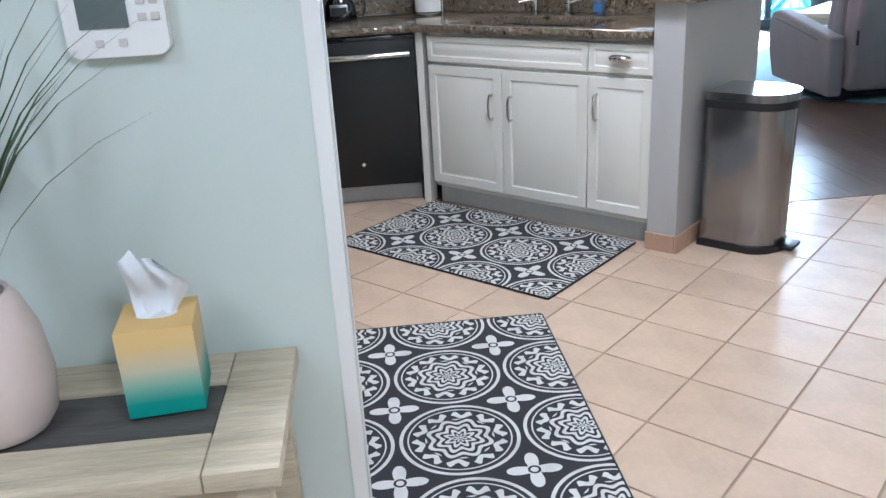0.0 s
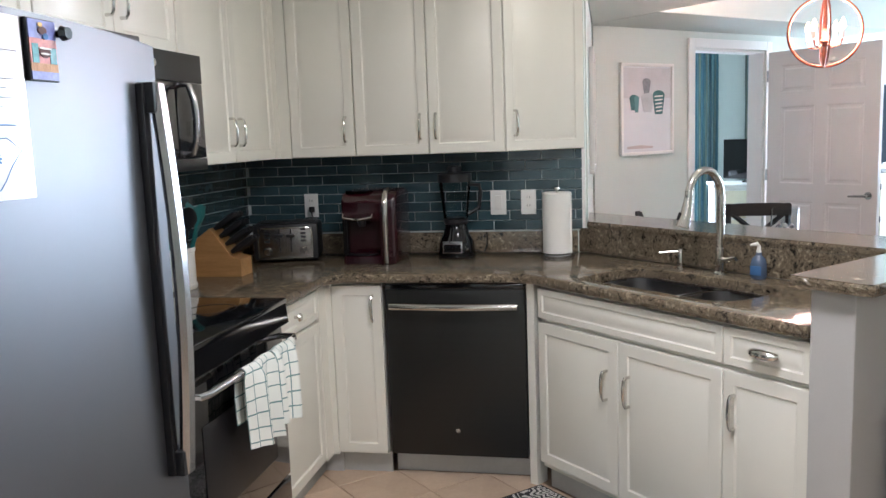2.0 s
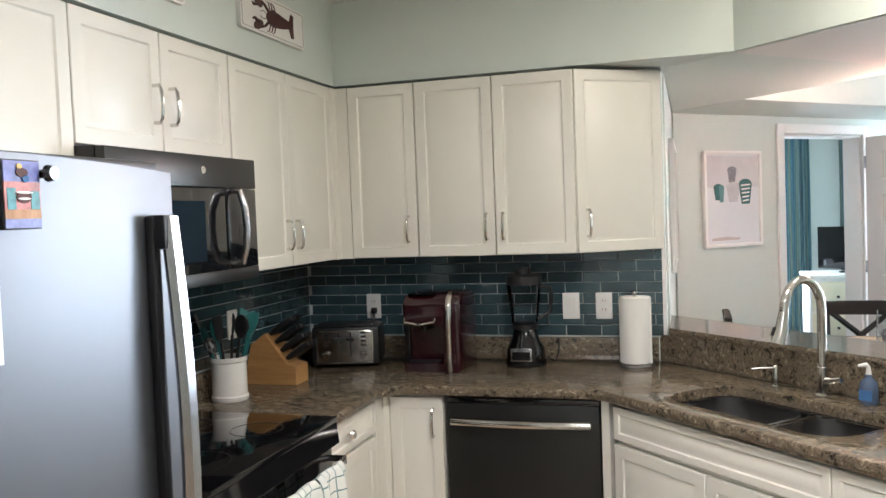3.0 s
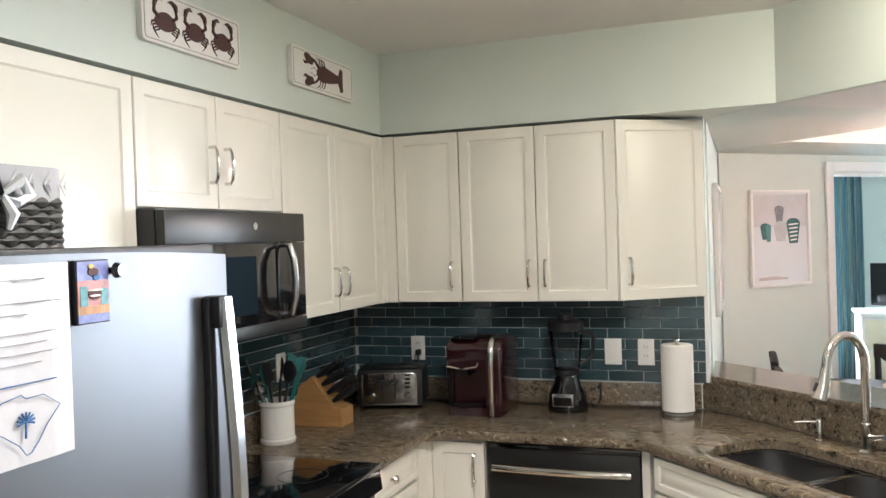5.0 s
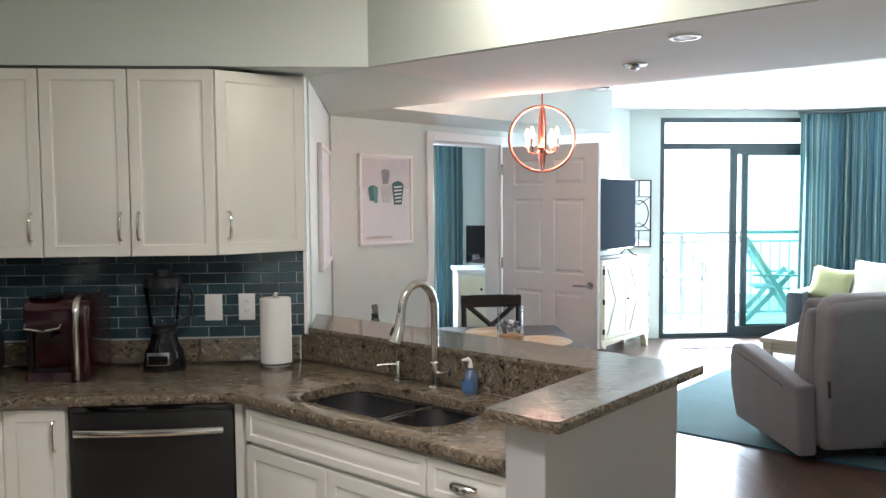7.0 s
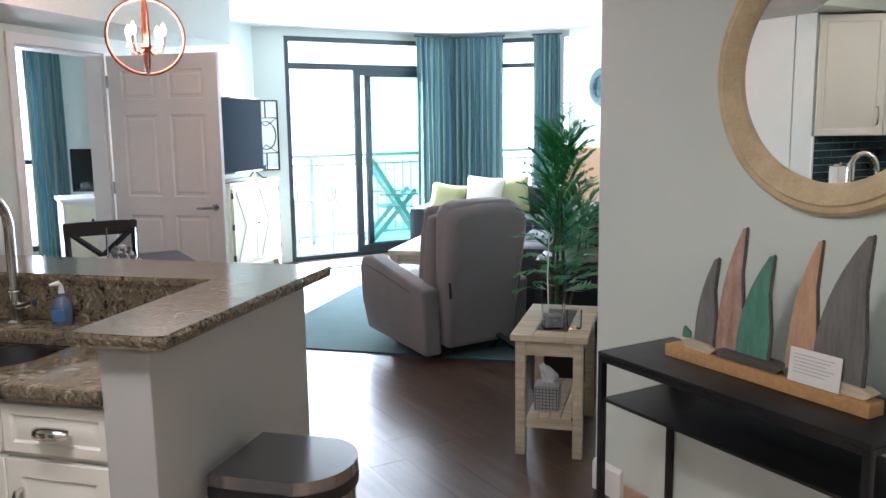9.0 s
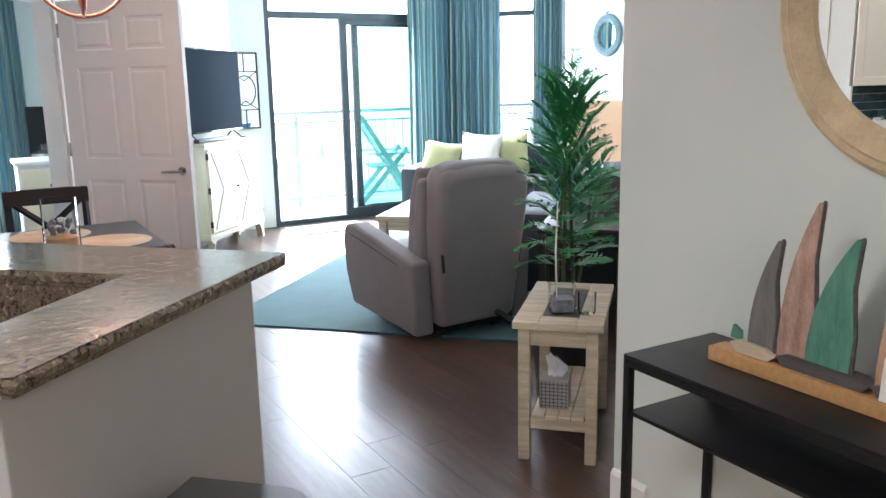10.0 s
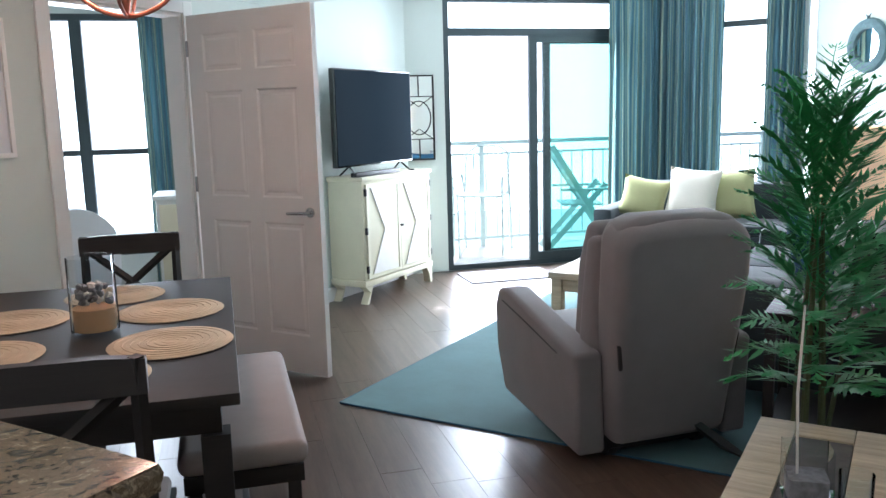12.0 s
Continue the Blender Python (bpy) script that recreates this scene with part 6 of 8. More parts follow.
# ---- dining ----
dt = thing("dining_table", "espresso wood dining table set with straw mats", "dining table", (2.30, 6.295, 0))
part("tabletop", box((-0.48, 0.48, -0.82, 0.82, 0.725, 0.758)), BLACKW, dt, bev=0.004)
part("apron", box((-0.43, 0.43, -0.77, -0.745, 0.64, 0.724), (-0.43, 0.43, 0.745, 0.77, 0.64, 0.724), (-0.43, -0.405, -0.745, 0.745, 0.64, 0.724), (0.405, 0.43, -0.745, 0.745, 0.64, 0.724)), BLACKW, dt, bev=0.002)
for sx in (-1, 1):
    for sy in (-1, 1):
        part("leg", prism([(sx * 0.45, sy * 0.79), (sx * 0.375, sy * 0.79), (sx * 0.375, sy * 0.715), (sx * 0.45, sy * 0.715)], 0, 0.6395), BLACKW, dt, bev=0.004)


def dining_chair(place, turn):
    """Faces -y before turning: the back stands at y = +."""
    t = thing("dining_chair", "espresso wood dining chair with a crossed back", "chair", place, turn, "chairs round the table")
    for s in (-1, 1):
        part("back_post", tube([(s * 0.19, 0.17, 0), (s * 0.19, 0.18, 0.45), (s * 0.19, 0.235, 0.955)], [0.020, 0.021, 0.017], 4), BLACKW, t, bev=0.002)
        part("leg", box((s * 0.19 - 0.018, s * 0.19 + 0.018, -0.215, -0.179, 0, 0.43)), BLACKW, t, bev=0.003)
        part("side_rail", box((s * 0.19 - 0.01, s * 0.19 + 0.01, -0.178, 0.16, 0.20, 0.225), (s * 0.19 - 0.012, s * 0.19 + 0.012, -0.178, 0.165, 0.37, 0.43)), BLACKW, t, bev=0.002)
        part("cross", tube([(-s * 0.165, 0.197, 0.60), (0, 0.213, 0.745), (s * 0.165, 0.227, 0.885)], 0.017, 4), BLACKW, t, bev=0.002)
    part("top_rail", prism([(-0.21, 0.872), (0.21, 0.872), (0.21, 0.95), (0.12, 0.957), (-0.12, 0.957), (-0.21, 0.95)], 0.212, 0.244, axis="y"), BLACKW, t, bev=0.005)
    part("lower_rail", box((-0.172, 0.172, 0.182, 0.205, 0.555, 0.595)), BLACKW, t, bev=0.003)
    part("seat", box((-0.215, 0.215, -0.225, 0.17, 0.431, 0.452)), BLACKW, t, bev=0.004)
    part("cushion", box((-0.205, 0.205, -0.215, 0.155, 0.453, 0.495)), TAUPE, t, "taupe padded seat", bev=0.018)
    return t


c1 = dining_chair((2.36, 7.02, 0), 0)
copy_thing(c1, pose(2.38, 5.43, 0, 0, 0, 180))
copy_thing(c1, pose(1.79, 6.66, 0, 0, 0, 90))
copy_thing(c1, pose(1.80, 6.10, 0, 0, 0, 93))
be = thing("bench", "espresso wood dining bench with a taupe padded seat", "bench", (2.78, 6.28, 0))
part("frame", box((-0.175, 0.175, -0.50, 0.50, 0.36, 0.415)), BLACKW, be, bev=0.003)
bm = box((-0.19, 0.19, -0.52, 0.52, 0.416, 0.492))
bmesh.ops.bevel(bm, geom=bm.edges[:], offset=0.034, segments=5, profile=0.5, affect="EDGES", clamp_overlap=True)
part("cushion", bm, TAUPE, be, "taupe padded bench seat", smooth="all")
for sx in (-1, 1):
    for sy in (-1, 1):
        part("leg", box((min(sx * 0.165, sx * 0.125), max(sx * 0.165, sx * 0.125), min(sy * 0.48, sy * 0.44), max(sy * 0.48, sy * 0.44), 0, 0.359)), BLACKW, be, bev=0.003)
part("stretcher", box((-0.011, 0.011, -0.455, 0.455, 0.12, 0.145), (-0.124, 0.124, 0.45, 0.47, 0.12, 0.145), (-0.124, 0.124, -0.47, -0.45, 0.12, 0.145)), BLACKW, be, bev=0.002)
pm = thing("placemat", "round woven straw placemat on the dining table", "placemat", (2.56, 6.50, 0.759), 0, "round straw mats")
part("mat", lathe([(0.185, 0), (0.190, 0.003), (0.185, 0.006), (0.10, 0.005), (0.002, 0.006)], 40), STRAW, pm)
for k in range(1, 8):
    part("coil", tube([(x, y, 0.006) for x, y in arc(0, 0, 0.024 * k, 0, 345, 26)], 0.0013, 4, closed=True), STRAW, pm)
for i, (x, y) in enumerate(((2.585, 6.03), (2.33, 6.86), (2.03, 6.52), (2.03, 6.05), (2.36, 5.73))):
    copy_thing(pm, pose(x, y, 0.759 if i else 0.760, 0, 0, 37 * i))
ja = thing("shell_jar", "clear glass jar with sand and dark shells", "jar", (2.335, 6.27, 0.759))
part("glass", lathe([(0.072, 0), (0.076, 0.01), (0.074, 0.255), (0.071, 0.255), (0.070, 0.012)], 32, False), JARGLASS, ja, "clear glass cylinder")
part("sand", lathe([(0.069, 0.012), (0.069, 0.085), (0.04, 0.093), (0.002, 0.09)], 28), SAND, ja, "orange sand layer")
rnd = random.Random(11)
for i in range(26):
    a, r = rnd.uniform(0, 6.28), rnd.uniform(0.0, 0.05)
    bm = bmesh.new()
    bmesh.ops.create_icosphere(bm, subdivisions=1, radius=rnd.uniform(0.011, 0.018))
    for v in bm.verts:
        v.co *= rnd.uniform(0.8, 1.2)
    part("shell", bm, SHELL if i % 4 else CERAMIC, ja, "grey shell or pebble", at=pose(r * math.cos(a), r * math.sin(a), 0.10 + 0.065 * i / 26))

ch = thing("chandelier", "copper ringed globe chandelier with four candle bulbs", "chandelier", (2.517, 6.266, 1.962))
RG = 0.185
for k, (a, b) in enumerate(((-6, 90), (84, 90))):
    part("ring", tube([(RG * math.cos(i * math.pi / 18), RG * math.sin(i * math.pi / 18), 0) for i in range(36)], 0.0075 if k < 1 else 0.006, 6, closed=True), COPPER, ch, "copper coloured band", at=pose(0, 0, 0, b, 0, a))
part("stem", tube([(0, 0, 0.185), (0, 0, Z_L - 1.962 - 0.02)], 0.005, 8), COPPER, ch)
part("canopy", lathe([(0.055, Z_L - 1.962 - 0.001), (0.06, Z_L - 1.962 - 0.015), (0.03, Z_L - 1.962 - 0.03)], 24), COPPER, ch)
part("column", lathe([(0.006, -0.185), (0.018, -0.12), (0.010, -0.08), (0.028, -0.05), (0.012, -0.02), (0.008, 0.185)], 14), COPPER, ch)
for k in range(4):
    a = radians(45 + 90 * k)
    c, s = math.cos(a), math.sin(a)
    part("arm", tube([(0, 0, -0.05), (0.05 * c, 0.05 * s, -0.085), (0.09 * c, 0.09 * s, -0.075), (0.10 * c, 0.10 * s, -0.045)], 0.0045, 7), COPPER, ch)
    part("candle", lathe([(0.018, -0.045), (0.011, -0.040), (0.010, 0.0)], 12), CARDW, ch, "cream candle sleeve", at=pose(0.10 * c, 0.10 * s, 0))
    part("bulb", lathe([(0.007, 0.0), (0.015, 0.02), (0.013, 0.038), (0.003, 0.062)], 12), BULB, ch, "glowing candle bulb", at=pose(0.10 * c, 0.10 * s, 0))


def framed_picture(label, m, w, h, shapes, border=TRIM):
    t = thing("framed_picture", label, "picture")
    t.matrix_basis = m
    part("frame", box((0, w, -0.026, 0, 0, 0.022), (0, w, -0.026, 0, h - 0.022, h), (0, 0.022, -0.026, 0, 0.022, h - 0.022), (w - 0.022, w, -0.026, 0, 0.022, h - 0.022)), border, t, "white picture frame", bev=0.003)
    part("print", box((0.022, w - 0.022, -0.012, -0.002, 0.022, h - 0.022)), PAPERBLUE, t, "pale print", smooth=False)
    for k, (pts, mt) in enumerate(shapes):
        part("print_shape", prism(pts, -0.0125 - 0.0003 * k, -0.0121, axis="y"), mt, t, "soft printed shape", smooth=False)
    return t


SANDP = surface("sand_print", (0.50, 0.44, 0.43), 0.7, relief=0)
GREYP = surface("grey_print", (0.22, 0.23, 0.25), 0.7, vary=0.4, scale=30, relief=0)
MISTP = surface("mist_print", (0.50, 0.51, 0.54), 0.7, vary=0.2, scale=12, relief=0)
TEALP = surface("dark_teal_print", (0.045, 0.14, 0.145), 0.7, vary=0.4, scale=30, relief=0)


def cup(x, z, w, h):
    """A tapered cup seen from the side, with a rounded top."""
    return [(x - w / 2, z + h)] + [(x + w / 2 * math.cos(t), z + h + w * 0.28 * math.sin(t)) for t in (2.6, 2.1, 1.57, 1.0, 0.5)] + [(x + w / 2, z + h), (x + w * 0.3, z), (x - w * 0.3, z)]


shp = [([(0.025, 0.40), (0.515, 0.40), (0.515, 0.61), (0.025, 0.61)], surface("sky_print", (0.56, 0.56, 0.58), 0.7, vary=0.15, scale=6, relief=0)),
       ([(0.07, 0.045), (0.32, 0.045), (0.34, 0.058), (0.20, 0.070), (0.07, 0.062)], SANDP),
       (cup(0.135, 0.315, 0.085, 0.085), TEALP), (cup(0.165, 0.300, 0.050, 0.10), INKT), (cup(0.265, 0.43, 0.085, 0.085), GREYP), (cup(0.275, 0.30, 0.13, 0.10), MISTP), (cup(0.39, 0.285, 0.125, 0.135), TEALP)]
for k in range(5):
    shp.append(([(0.345 + 0.004 * k, 0.405 - 0.026 * k), (0.435 - 0.004 * k, 0.411 - 0.026 * k), (0.434 - 0.004 * k, 0.421 - 0.026 * k), (0.346 + 0.004 * k, 0.415 - 0.026 * k)], CARDW))
framed_picture("white framed pale beach print with three swimwear shapes", Matrix.Translation(QW(-4.168, 6.215, 1.296)) @ pose(0, 0, 0, 0, 0, 45), 0.54, 0.642, shp)
framed_picture("tall white framed panel on the dining side wall", pose(1.272, 5.98, 1.245, 0, 0, 90), 0.86, 0.68, [])

# ---- bedroom seen through the door ----
dr = thing("dresser", "white painted bedroom dresser with a television on it", "dresser", (2.33, 9.25, 0), 0)
part("body", box((0.0, 0.85, 0.02, 0.48, 0.08, 0.92)), MARBLE, dr, bev=0.003)
part("top", box((-0.02, 0.87, -0.01, 0.50, 0.921, 0.95)), MARBLE, dr, bev=0.006)
for k in range(3):
    for x0 in (0.02, 0.435):
        d = part("drawer", box((x0, x0 + 0.395, 0.0, 0.019, 0.11 + 0.265 * k, 0.36 + 0.265 * k)), CREDENZA, dr, "cream drawer front", bev=0.004)
        part("knob", tube([(x0 + 0.2, 0.0, 0.235 + 0.265 * k), (x0 + 0.2, -0.02, 0.235 + 0.265 * k)], 0.012, 10), BLACKP, d)
for x in (0.03, 0.78):
    for y in (0.04, 0.42):
        part("foot", box((x, x + 0.04, y, y + 0.04, 0, 0.079)), MARBLE, dr)
tv2 = thing("television", "small black television on the white dresser", "television", (2.72, 9.50, 0.951), -30)
part("panel", box((-0.30, 0.30, -0.02, 0.02, 0.03, 0.40)), BLACKG, tv2, bev=0.005)
part("stand", box((-0.10, 0.10, -0.07, 0.07, 0, 0.012), (-0.03, 0.03, -0.01, 0.01, 0.012, 0.03)), BLACKP, tv2, bev=0.003)
bc = thing("armchair", "pale blue upholstered bedroom chair with dark legs", "chair", (1.72, 9.45, 0), 200)
part("seat", box((-0.28, 0.28, -0.28, 0.28, 0.34, 0.48)), WHITECLOTH, bc, bev=0.04)
part("back", prism(arc(0, 0.62, 0.28, 0, 180, 12) + [(-0.27, 0.42), (0.27, 0.42)], 0.20, 0.30, axis="y"), WHITECLOTH, bc, bev=0.02)
for sx in (-1, 1):
    for sy in (-1, 1):
        part("leg", tube([(sx * 0.24, sy * 0.24, 0), (sx * 0.22, sy * 0.22, 0.345)], [0.016, 0.024], 8), BLACKW, bc, "dark tapered leg")

# ---- living room ----
rg = thing("area_rug", "flat teal woven rug on the dark plank floor", "rug", QW(-1.71, 9.2, 0.001), -45)
part("weave", prism(rounded(-1.22, 1.10, -1.63, 1.6, 0.01), 0.0, 0.008), RUGTEAL, rg, bev=0.002)
part("binding", tube([(x, y, 0.004) for x, y in rounded(-1.222, 1.102, -1.632, 1.602, 0.01)], 0.005, 5, closed=True), NAVY, rg, "dark teal edge binding")
dm = thing("door_mat", "grey door mat in front of the sliding door", "mat", (5.20, 10.28, 0.001), 0)
part("mat", prism(rounded(-0.40, 0.40, -0.25, 0.25, 0.02), 0.0, 0.008), MATGREY, dm, bev=0.002)

rc = thing("recliner", "grey upholstered recliner turned away, on the teal rug", "recliner", (4.475, 6.705, 0.009), 3)


def padded(bm, bev, seg=5):
    """Rounds all sharp edges of a block into upholstery."""
    bmesh.ops.recalc_face_normals(bm, faces=bm.faces)
    bmesh.ops.bevel(bm, geom=[e for e in bm.edges if len(e.link_faces) == 2 and e.calc_face_angle() > 0.5], offset=bev, segments=seg, profile=0.5, affect="EDGES", clamp_overlap=True)
    return bm


bk_out = [(-0.272, -0.09), (0.272, -0.09), (0.292, 0.30), (0.305, 0.62)] + arc(0.205, 0.730, 0.10, 0, 90, 7) + [(0.07, 0.842), (-0.07, 0.842)] + arc(-0.205, 0.730, 0.10, 90, 180, 7) + [(-0.305, 0.62), (-0.292, 0.30)]
bm = padded(prism(bk_out, -0.10, 0.10, axis="y"), 0.055)
for v in bm.verts:
    v.co.y += 0.9 * max(0.0, v.co.z - 0.62) ** 2 - 0.02 * (1 - (v.co.x / 0.31) ** 2)
part("back", bm, RECL, rc, "tall padded back with rounded shoulders", smooth="all", at=pose(0, -0.33, 0.18, 9))
bm = padded(prism([(-0.27, 0.0), (0.27, 0.0), (0.29, 0.10), (0.27, 0.17), (0.18, 0.20), (-0.18, 0.20), (-0.27, 0.17), (-0.29, 0.10)], -0.085, 0.095, axis="y"), 0.05)
part("head_roll", bm, RECL, rc, "soft padded head roll", smooth="all", at=pose(0, -0.40, 0.83, 4))
for s in (-1, 1):
    part("shoulder_seam", tube([(s * 0.255, -0.462, 0.80), (s * 0.272, -0.440, 0.66), (s * 0.268, -0.425, 0.50), (s * 0.258, -0.412, 0.32)], 0.0035, 6), POT, rc, "fine dark side seam")
    part("pull_strap", tube([(s * 0.285, -0.440, 0.545), (s * 0.272, -0.470, 0.52), (s * 0.262, -0.462, 0.43), (s * 0.258, -0.430, 0.385)], [0.006, 0.011, 0.011, 0.006], 8), BLACKP, rc, "dark fabric pull strap")
    part("wing", padded(prism([(-0.34, 0.45), (-0.20, 0.47), (-0.22, 0.66), (-0.27, 0.94), (-0.36, 0.94)], *sorted((s * 0.20, s * 0.32)), axis="x"), 0.035, 4), RECL, rc, "padded side wing", smooth="all")
part("crease", tube([(-0.27, -0.492, 0.84), (-0.14, -0.512, 0.845), (0.14, -0.512, 0.845), (0.27, -0.492, 0.84)], 0.0035, 6), POT, rc, "fine dark crease under the head roll")
part("back_cushion", padded(prism([(-0.24, 0.42), (-0.04, 0.45), (-0.08, 0.80), (-0.16, 0.99), (-0.24, 0.98)], -0.26, 0.26, axis="x"), 0.06), RECL, rc, "padded inner cushion", smooth="all")
for s in (-1, 1):
    a, b = sorted((s * 0.277, s * 0.405))
    bm = padded(prism([(-0.38, 0.045), (0.40, 0.09), (0.45, 0.30), (0.475, 0.50), (0.45, 0.595), (0.34, 0.610), (0.10, 0.565), (-0.22, 0.505), (-0.38, 0.475)], a, b, axis="x"), 0.024)
    for v in bm.verts:
        v.co.x += s * 0.018 * math.sin(max(0, v.co.z - 0.1) * 5.5)
    part("arm", bm, RECL, rc, "padded sloping arm", smooth="all")
    part("arm_seam", tube([(s * 0.4215, -0.22, 0.445), (s * 0.4225, 0.10, 0.505), (s * 0.4170, 0.38, 0.545)], 0.003, 6), POT, rc, "fine dark seam along the arm")
part("seat", padded(prism([(-0.26, 0.16), (0.40, 0.16), (0.44, 0.40), (0.40, 0.47), (-0.20, 0.45)], -0.279, 0.279, axis="x"), 0.04, 4), RECL, rc, "padded seat", smooth="all")
part("footrest", padded(prism([(0.40, 0.12), (0.475, 0.14), (0.485, 0.38), (0.44, 0.40)], -0.28, 0.28, axis="x"), 0.018, 3), RECL, rc, "folded footrest", smooth="all")
part("base", box((-0.27, 0.27, -0.33, 0.33, 0.03, 0.10)), BLACKP, rc, "dark base frame")
for x0, x1 in ((-0.24, -0.19), (0.19, 0.24)):
    part("rocker_foot", prism([(-0.36, 0.055), (-0.30, 0.0), (0.30, 0.0), (0.36, 0.055), (0.30, 0.03), (-0.30, 0.03)], x0, x1, axis="x"), BLACKP, rc, "dark curved rocker foot")
part("tilt_bar", tube([(0.10, -0.40, 0.15), (0.20, -0.50, 0.06), (0.26, -0.56, 0.02)], [0.02, 0.024, 0.012], 4), BLACKP, rc, "dark lever under the back")

rustic_table("whitewashed wood side table with grey inlay by the wall corner", QW(-0.617, 6.41, 0), -45, 0.345, 0.66, 0.572)
vs = thing("glass_vase", "small square glass vase with a tall stem and dark stones", "vase", QW(-0.62, 6.26, 0.573), -30)
part("glass", prism(rounded(-0.05, 0.05, -0.05, 0.05, 0.008), 0.0, 0.12), GLASS, vs, "clear square glass")
part("stones", prism(rounded(-0.042, 0.042, -0.042, 0.042, 0.008), 0.006, 0.055), SHELL, vs, "dark pebbles")
part("stem", tube([(-0.02, 0.0, 0.04), (-0.026, 0.004, 0.24), (-0.02, 0.0, 0.44)], [0.003, 0.0034, 0.0025], 7), CERAMIC, vs, "thin pale stem")
gl2 = thing("ribbed_glass", "small ribbed clear glass tumbler on the side table", "glass", QW(-0.52, 6.24, 0.573))
part("glass", lathe([(0.030, 0), (0.034, 0.01), (0.036, 0.085), (0.033, 0.085), (0.031, 0.012)], 20), GLASS, gl2)
tb2 = thing("tissue_box", "grey lattice tissue box on the lower shelf", "tissue box", QW(-0.64, 6.24, 0.187), -45)
part("carton", box((-0.056, 0.056, -0.056, 0.056, 0, 0.118)), LATTICE, tb2, bev=0.003)
lat = bmesh.new()
for i in range(7):
    q = -0.048 + 0.016 * i
    add_box(lat, q - 0.0012, q + 0.0012, -0.0575, -0.0562, 0.004, 0.114)
    add_box(lat, -0.0575, -0.0562, q - 0.0012, q + 0.0012, 0.004, 0.114)
    add_box(lat, -0.054, 0.054, -0.0578, -0.0575, 0.012 + 0.015 * i, 0.0144 + 0.015 * i)
    add_box(lat, -0.0578, -0.0575, -0.054, 0.054, 0.012 + 0.015 * i, 0.0144 + 0.015 * i)
tagged(part("printed_grid", lat, BLACKP, tb2, "dark printed grid", smooth=False), kind="stuff")
tissue(tb2, 0.112, 1.0)

# palm
pl = thing("potted_palm", "bushy artificial palm in a dark pot behind the side table", "plant", QW(-0.69, 7.03, 0.0), 0)
part("pot", lathe([(0.12, 0), (0.15, 0.02), (0.175, 0.28), (0.18, 0.30), (0.165, 0.30), (0.15, 0.25), (0.002, 0.25)], 28), POT, pl)
rnd = random.Random(21)


def frond(bm, base, az, rise, length, droop):
    """One feathered leaf: a spine with narrow leaflets on both sides."""
    d = Vector((math.cos(az), math.sin(az), 0))
    side = Vector((-math.sin(az), math.cos(az), 0))
    n = 17
    pts = []
    for k in range(n + 1):
        s = k / n
        ang = rise - droop * s * s
        if k == 0:
            pts.append(Vector(base))
        else:
            pts.append(pts[-1] + (d * math.cos(ang) + Vector((0, 0, 1)) * math.sin(ang)) * (length / n))
    for k in range(n):
        w = 0.0035 * (1 - k / n) + 0.0008
        a, b = pts[k], pts[k + 1]
        bm.faces.new([bm.verts.new(a - side * w), bm.verts.new(a + side * w), bm.verts.new(b + side * w), bm.verts.new(b - side * w)])
    for k in range(3, n + 1):
        s = k / n
        along = (pts[k] - pts[k - 1]).normalized()
        L = length * (0.40 * math.sin(math.pi * min(1, 0.18 + 0.82 * s)) + 0.07) * rnd.uniform(0.85, 1.1)
        for sg in (-1, 1):
            dirn = (side * sg * 0.72 + along * 0.72 + Vector((0, 0, rnd.uniform(-0.12, 0.22)))).normalized()
            up = dirn.cross(along).normalized()
            wd = along.cross(up).normalized()
            p0 = pts[k] + along * rnd.uniform(-0.01, 0.01)
            w = 0.0075
            mid = p0 + dirn * L * 0.45 + Vector((0, 0, -0.01))
            tip = p0 + dirn * L + Vector((0, 0, -0.05 * L * 3))
            wv = dirn.cross(Vector((0, 0, 1)))
            wv = wv.normalized() if wv.length > 0.01 else side
            v = [bm.verts.new(p0 - wv * w * 0.4), bm.verts.new(p0 + wv * w * 0.4), bm.verts.new(mid + wv * w), bm.verts.new(mid - wv * w + Vector((0, 0, 0.003))), bm.verts.new(tip)]
            bm.faces.new((v[0], v[1], v[2], v[3]))
            bm.faces.new((v[3], v[2], v[4]))


for i in range(72):
    h = 0.56 + 0.74 * (i / 71)
    az = i * 2.39996 + rnd.uniform(-0.2, 0.2)
    rise = radians(22 + 60 * (i / 71)) + rnd.uniform(-0.1, 0.1)
    L = (0.24 + 0.09 * (i / 71)) * rnd.uniform(0.9, 1.1)
    bm = bmesh.new()
    frond(bm, (0.015 * math.cos(az), 0.015 * math.sin(az), h), az, rise, L, rnd.uniform(0.5, 1.1))
    part("frond", bm, LEAF, pl, "feathered green palm leaf", smooth=False)
for i in range(15):
    az = i * 2.39996
    bm = bmesh.new()
    frond(bm, (0.215 + 0.01 * math.cos(az), 0.055 + 0.01 * math.sin(az), 0.72 + 0.020 * i), az, radians(25 + 3.5 * i), 0.21 * rnd.uniform(0.9, 1.1), rnd.uniform(0.4, 0.9))
    part("frond", bm, LEAF, pl, "feathered green palm leaf", smooth=False)
part("stem", tube([(0.03, 0.0, 0.24), (0.12, 0.03, 0.55), (0.215, 0.055, 1.02)], [0.010, 0.008, 0.004], 7), STEM, pl, "thin leaning palm stem")
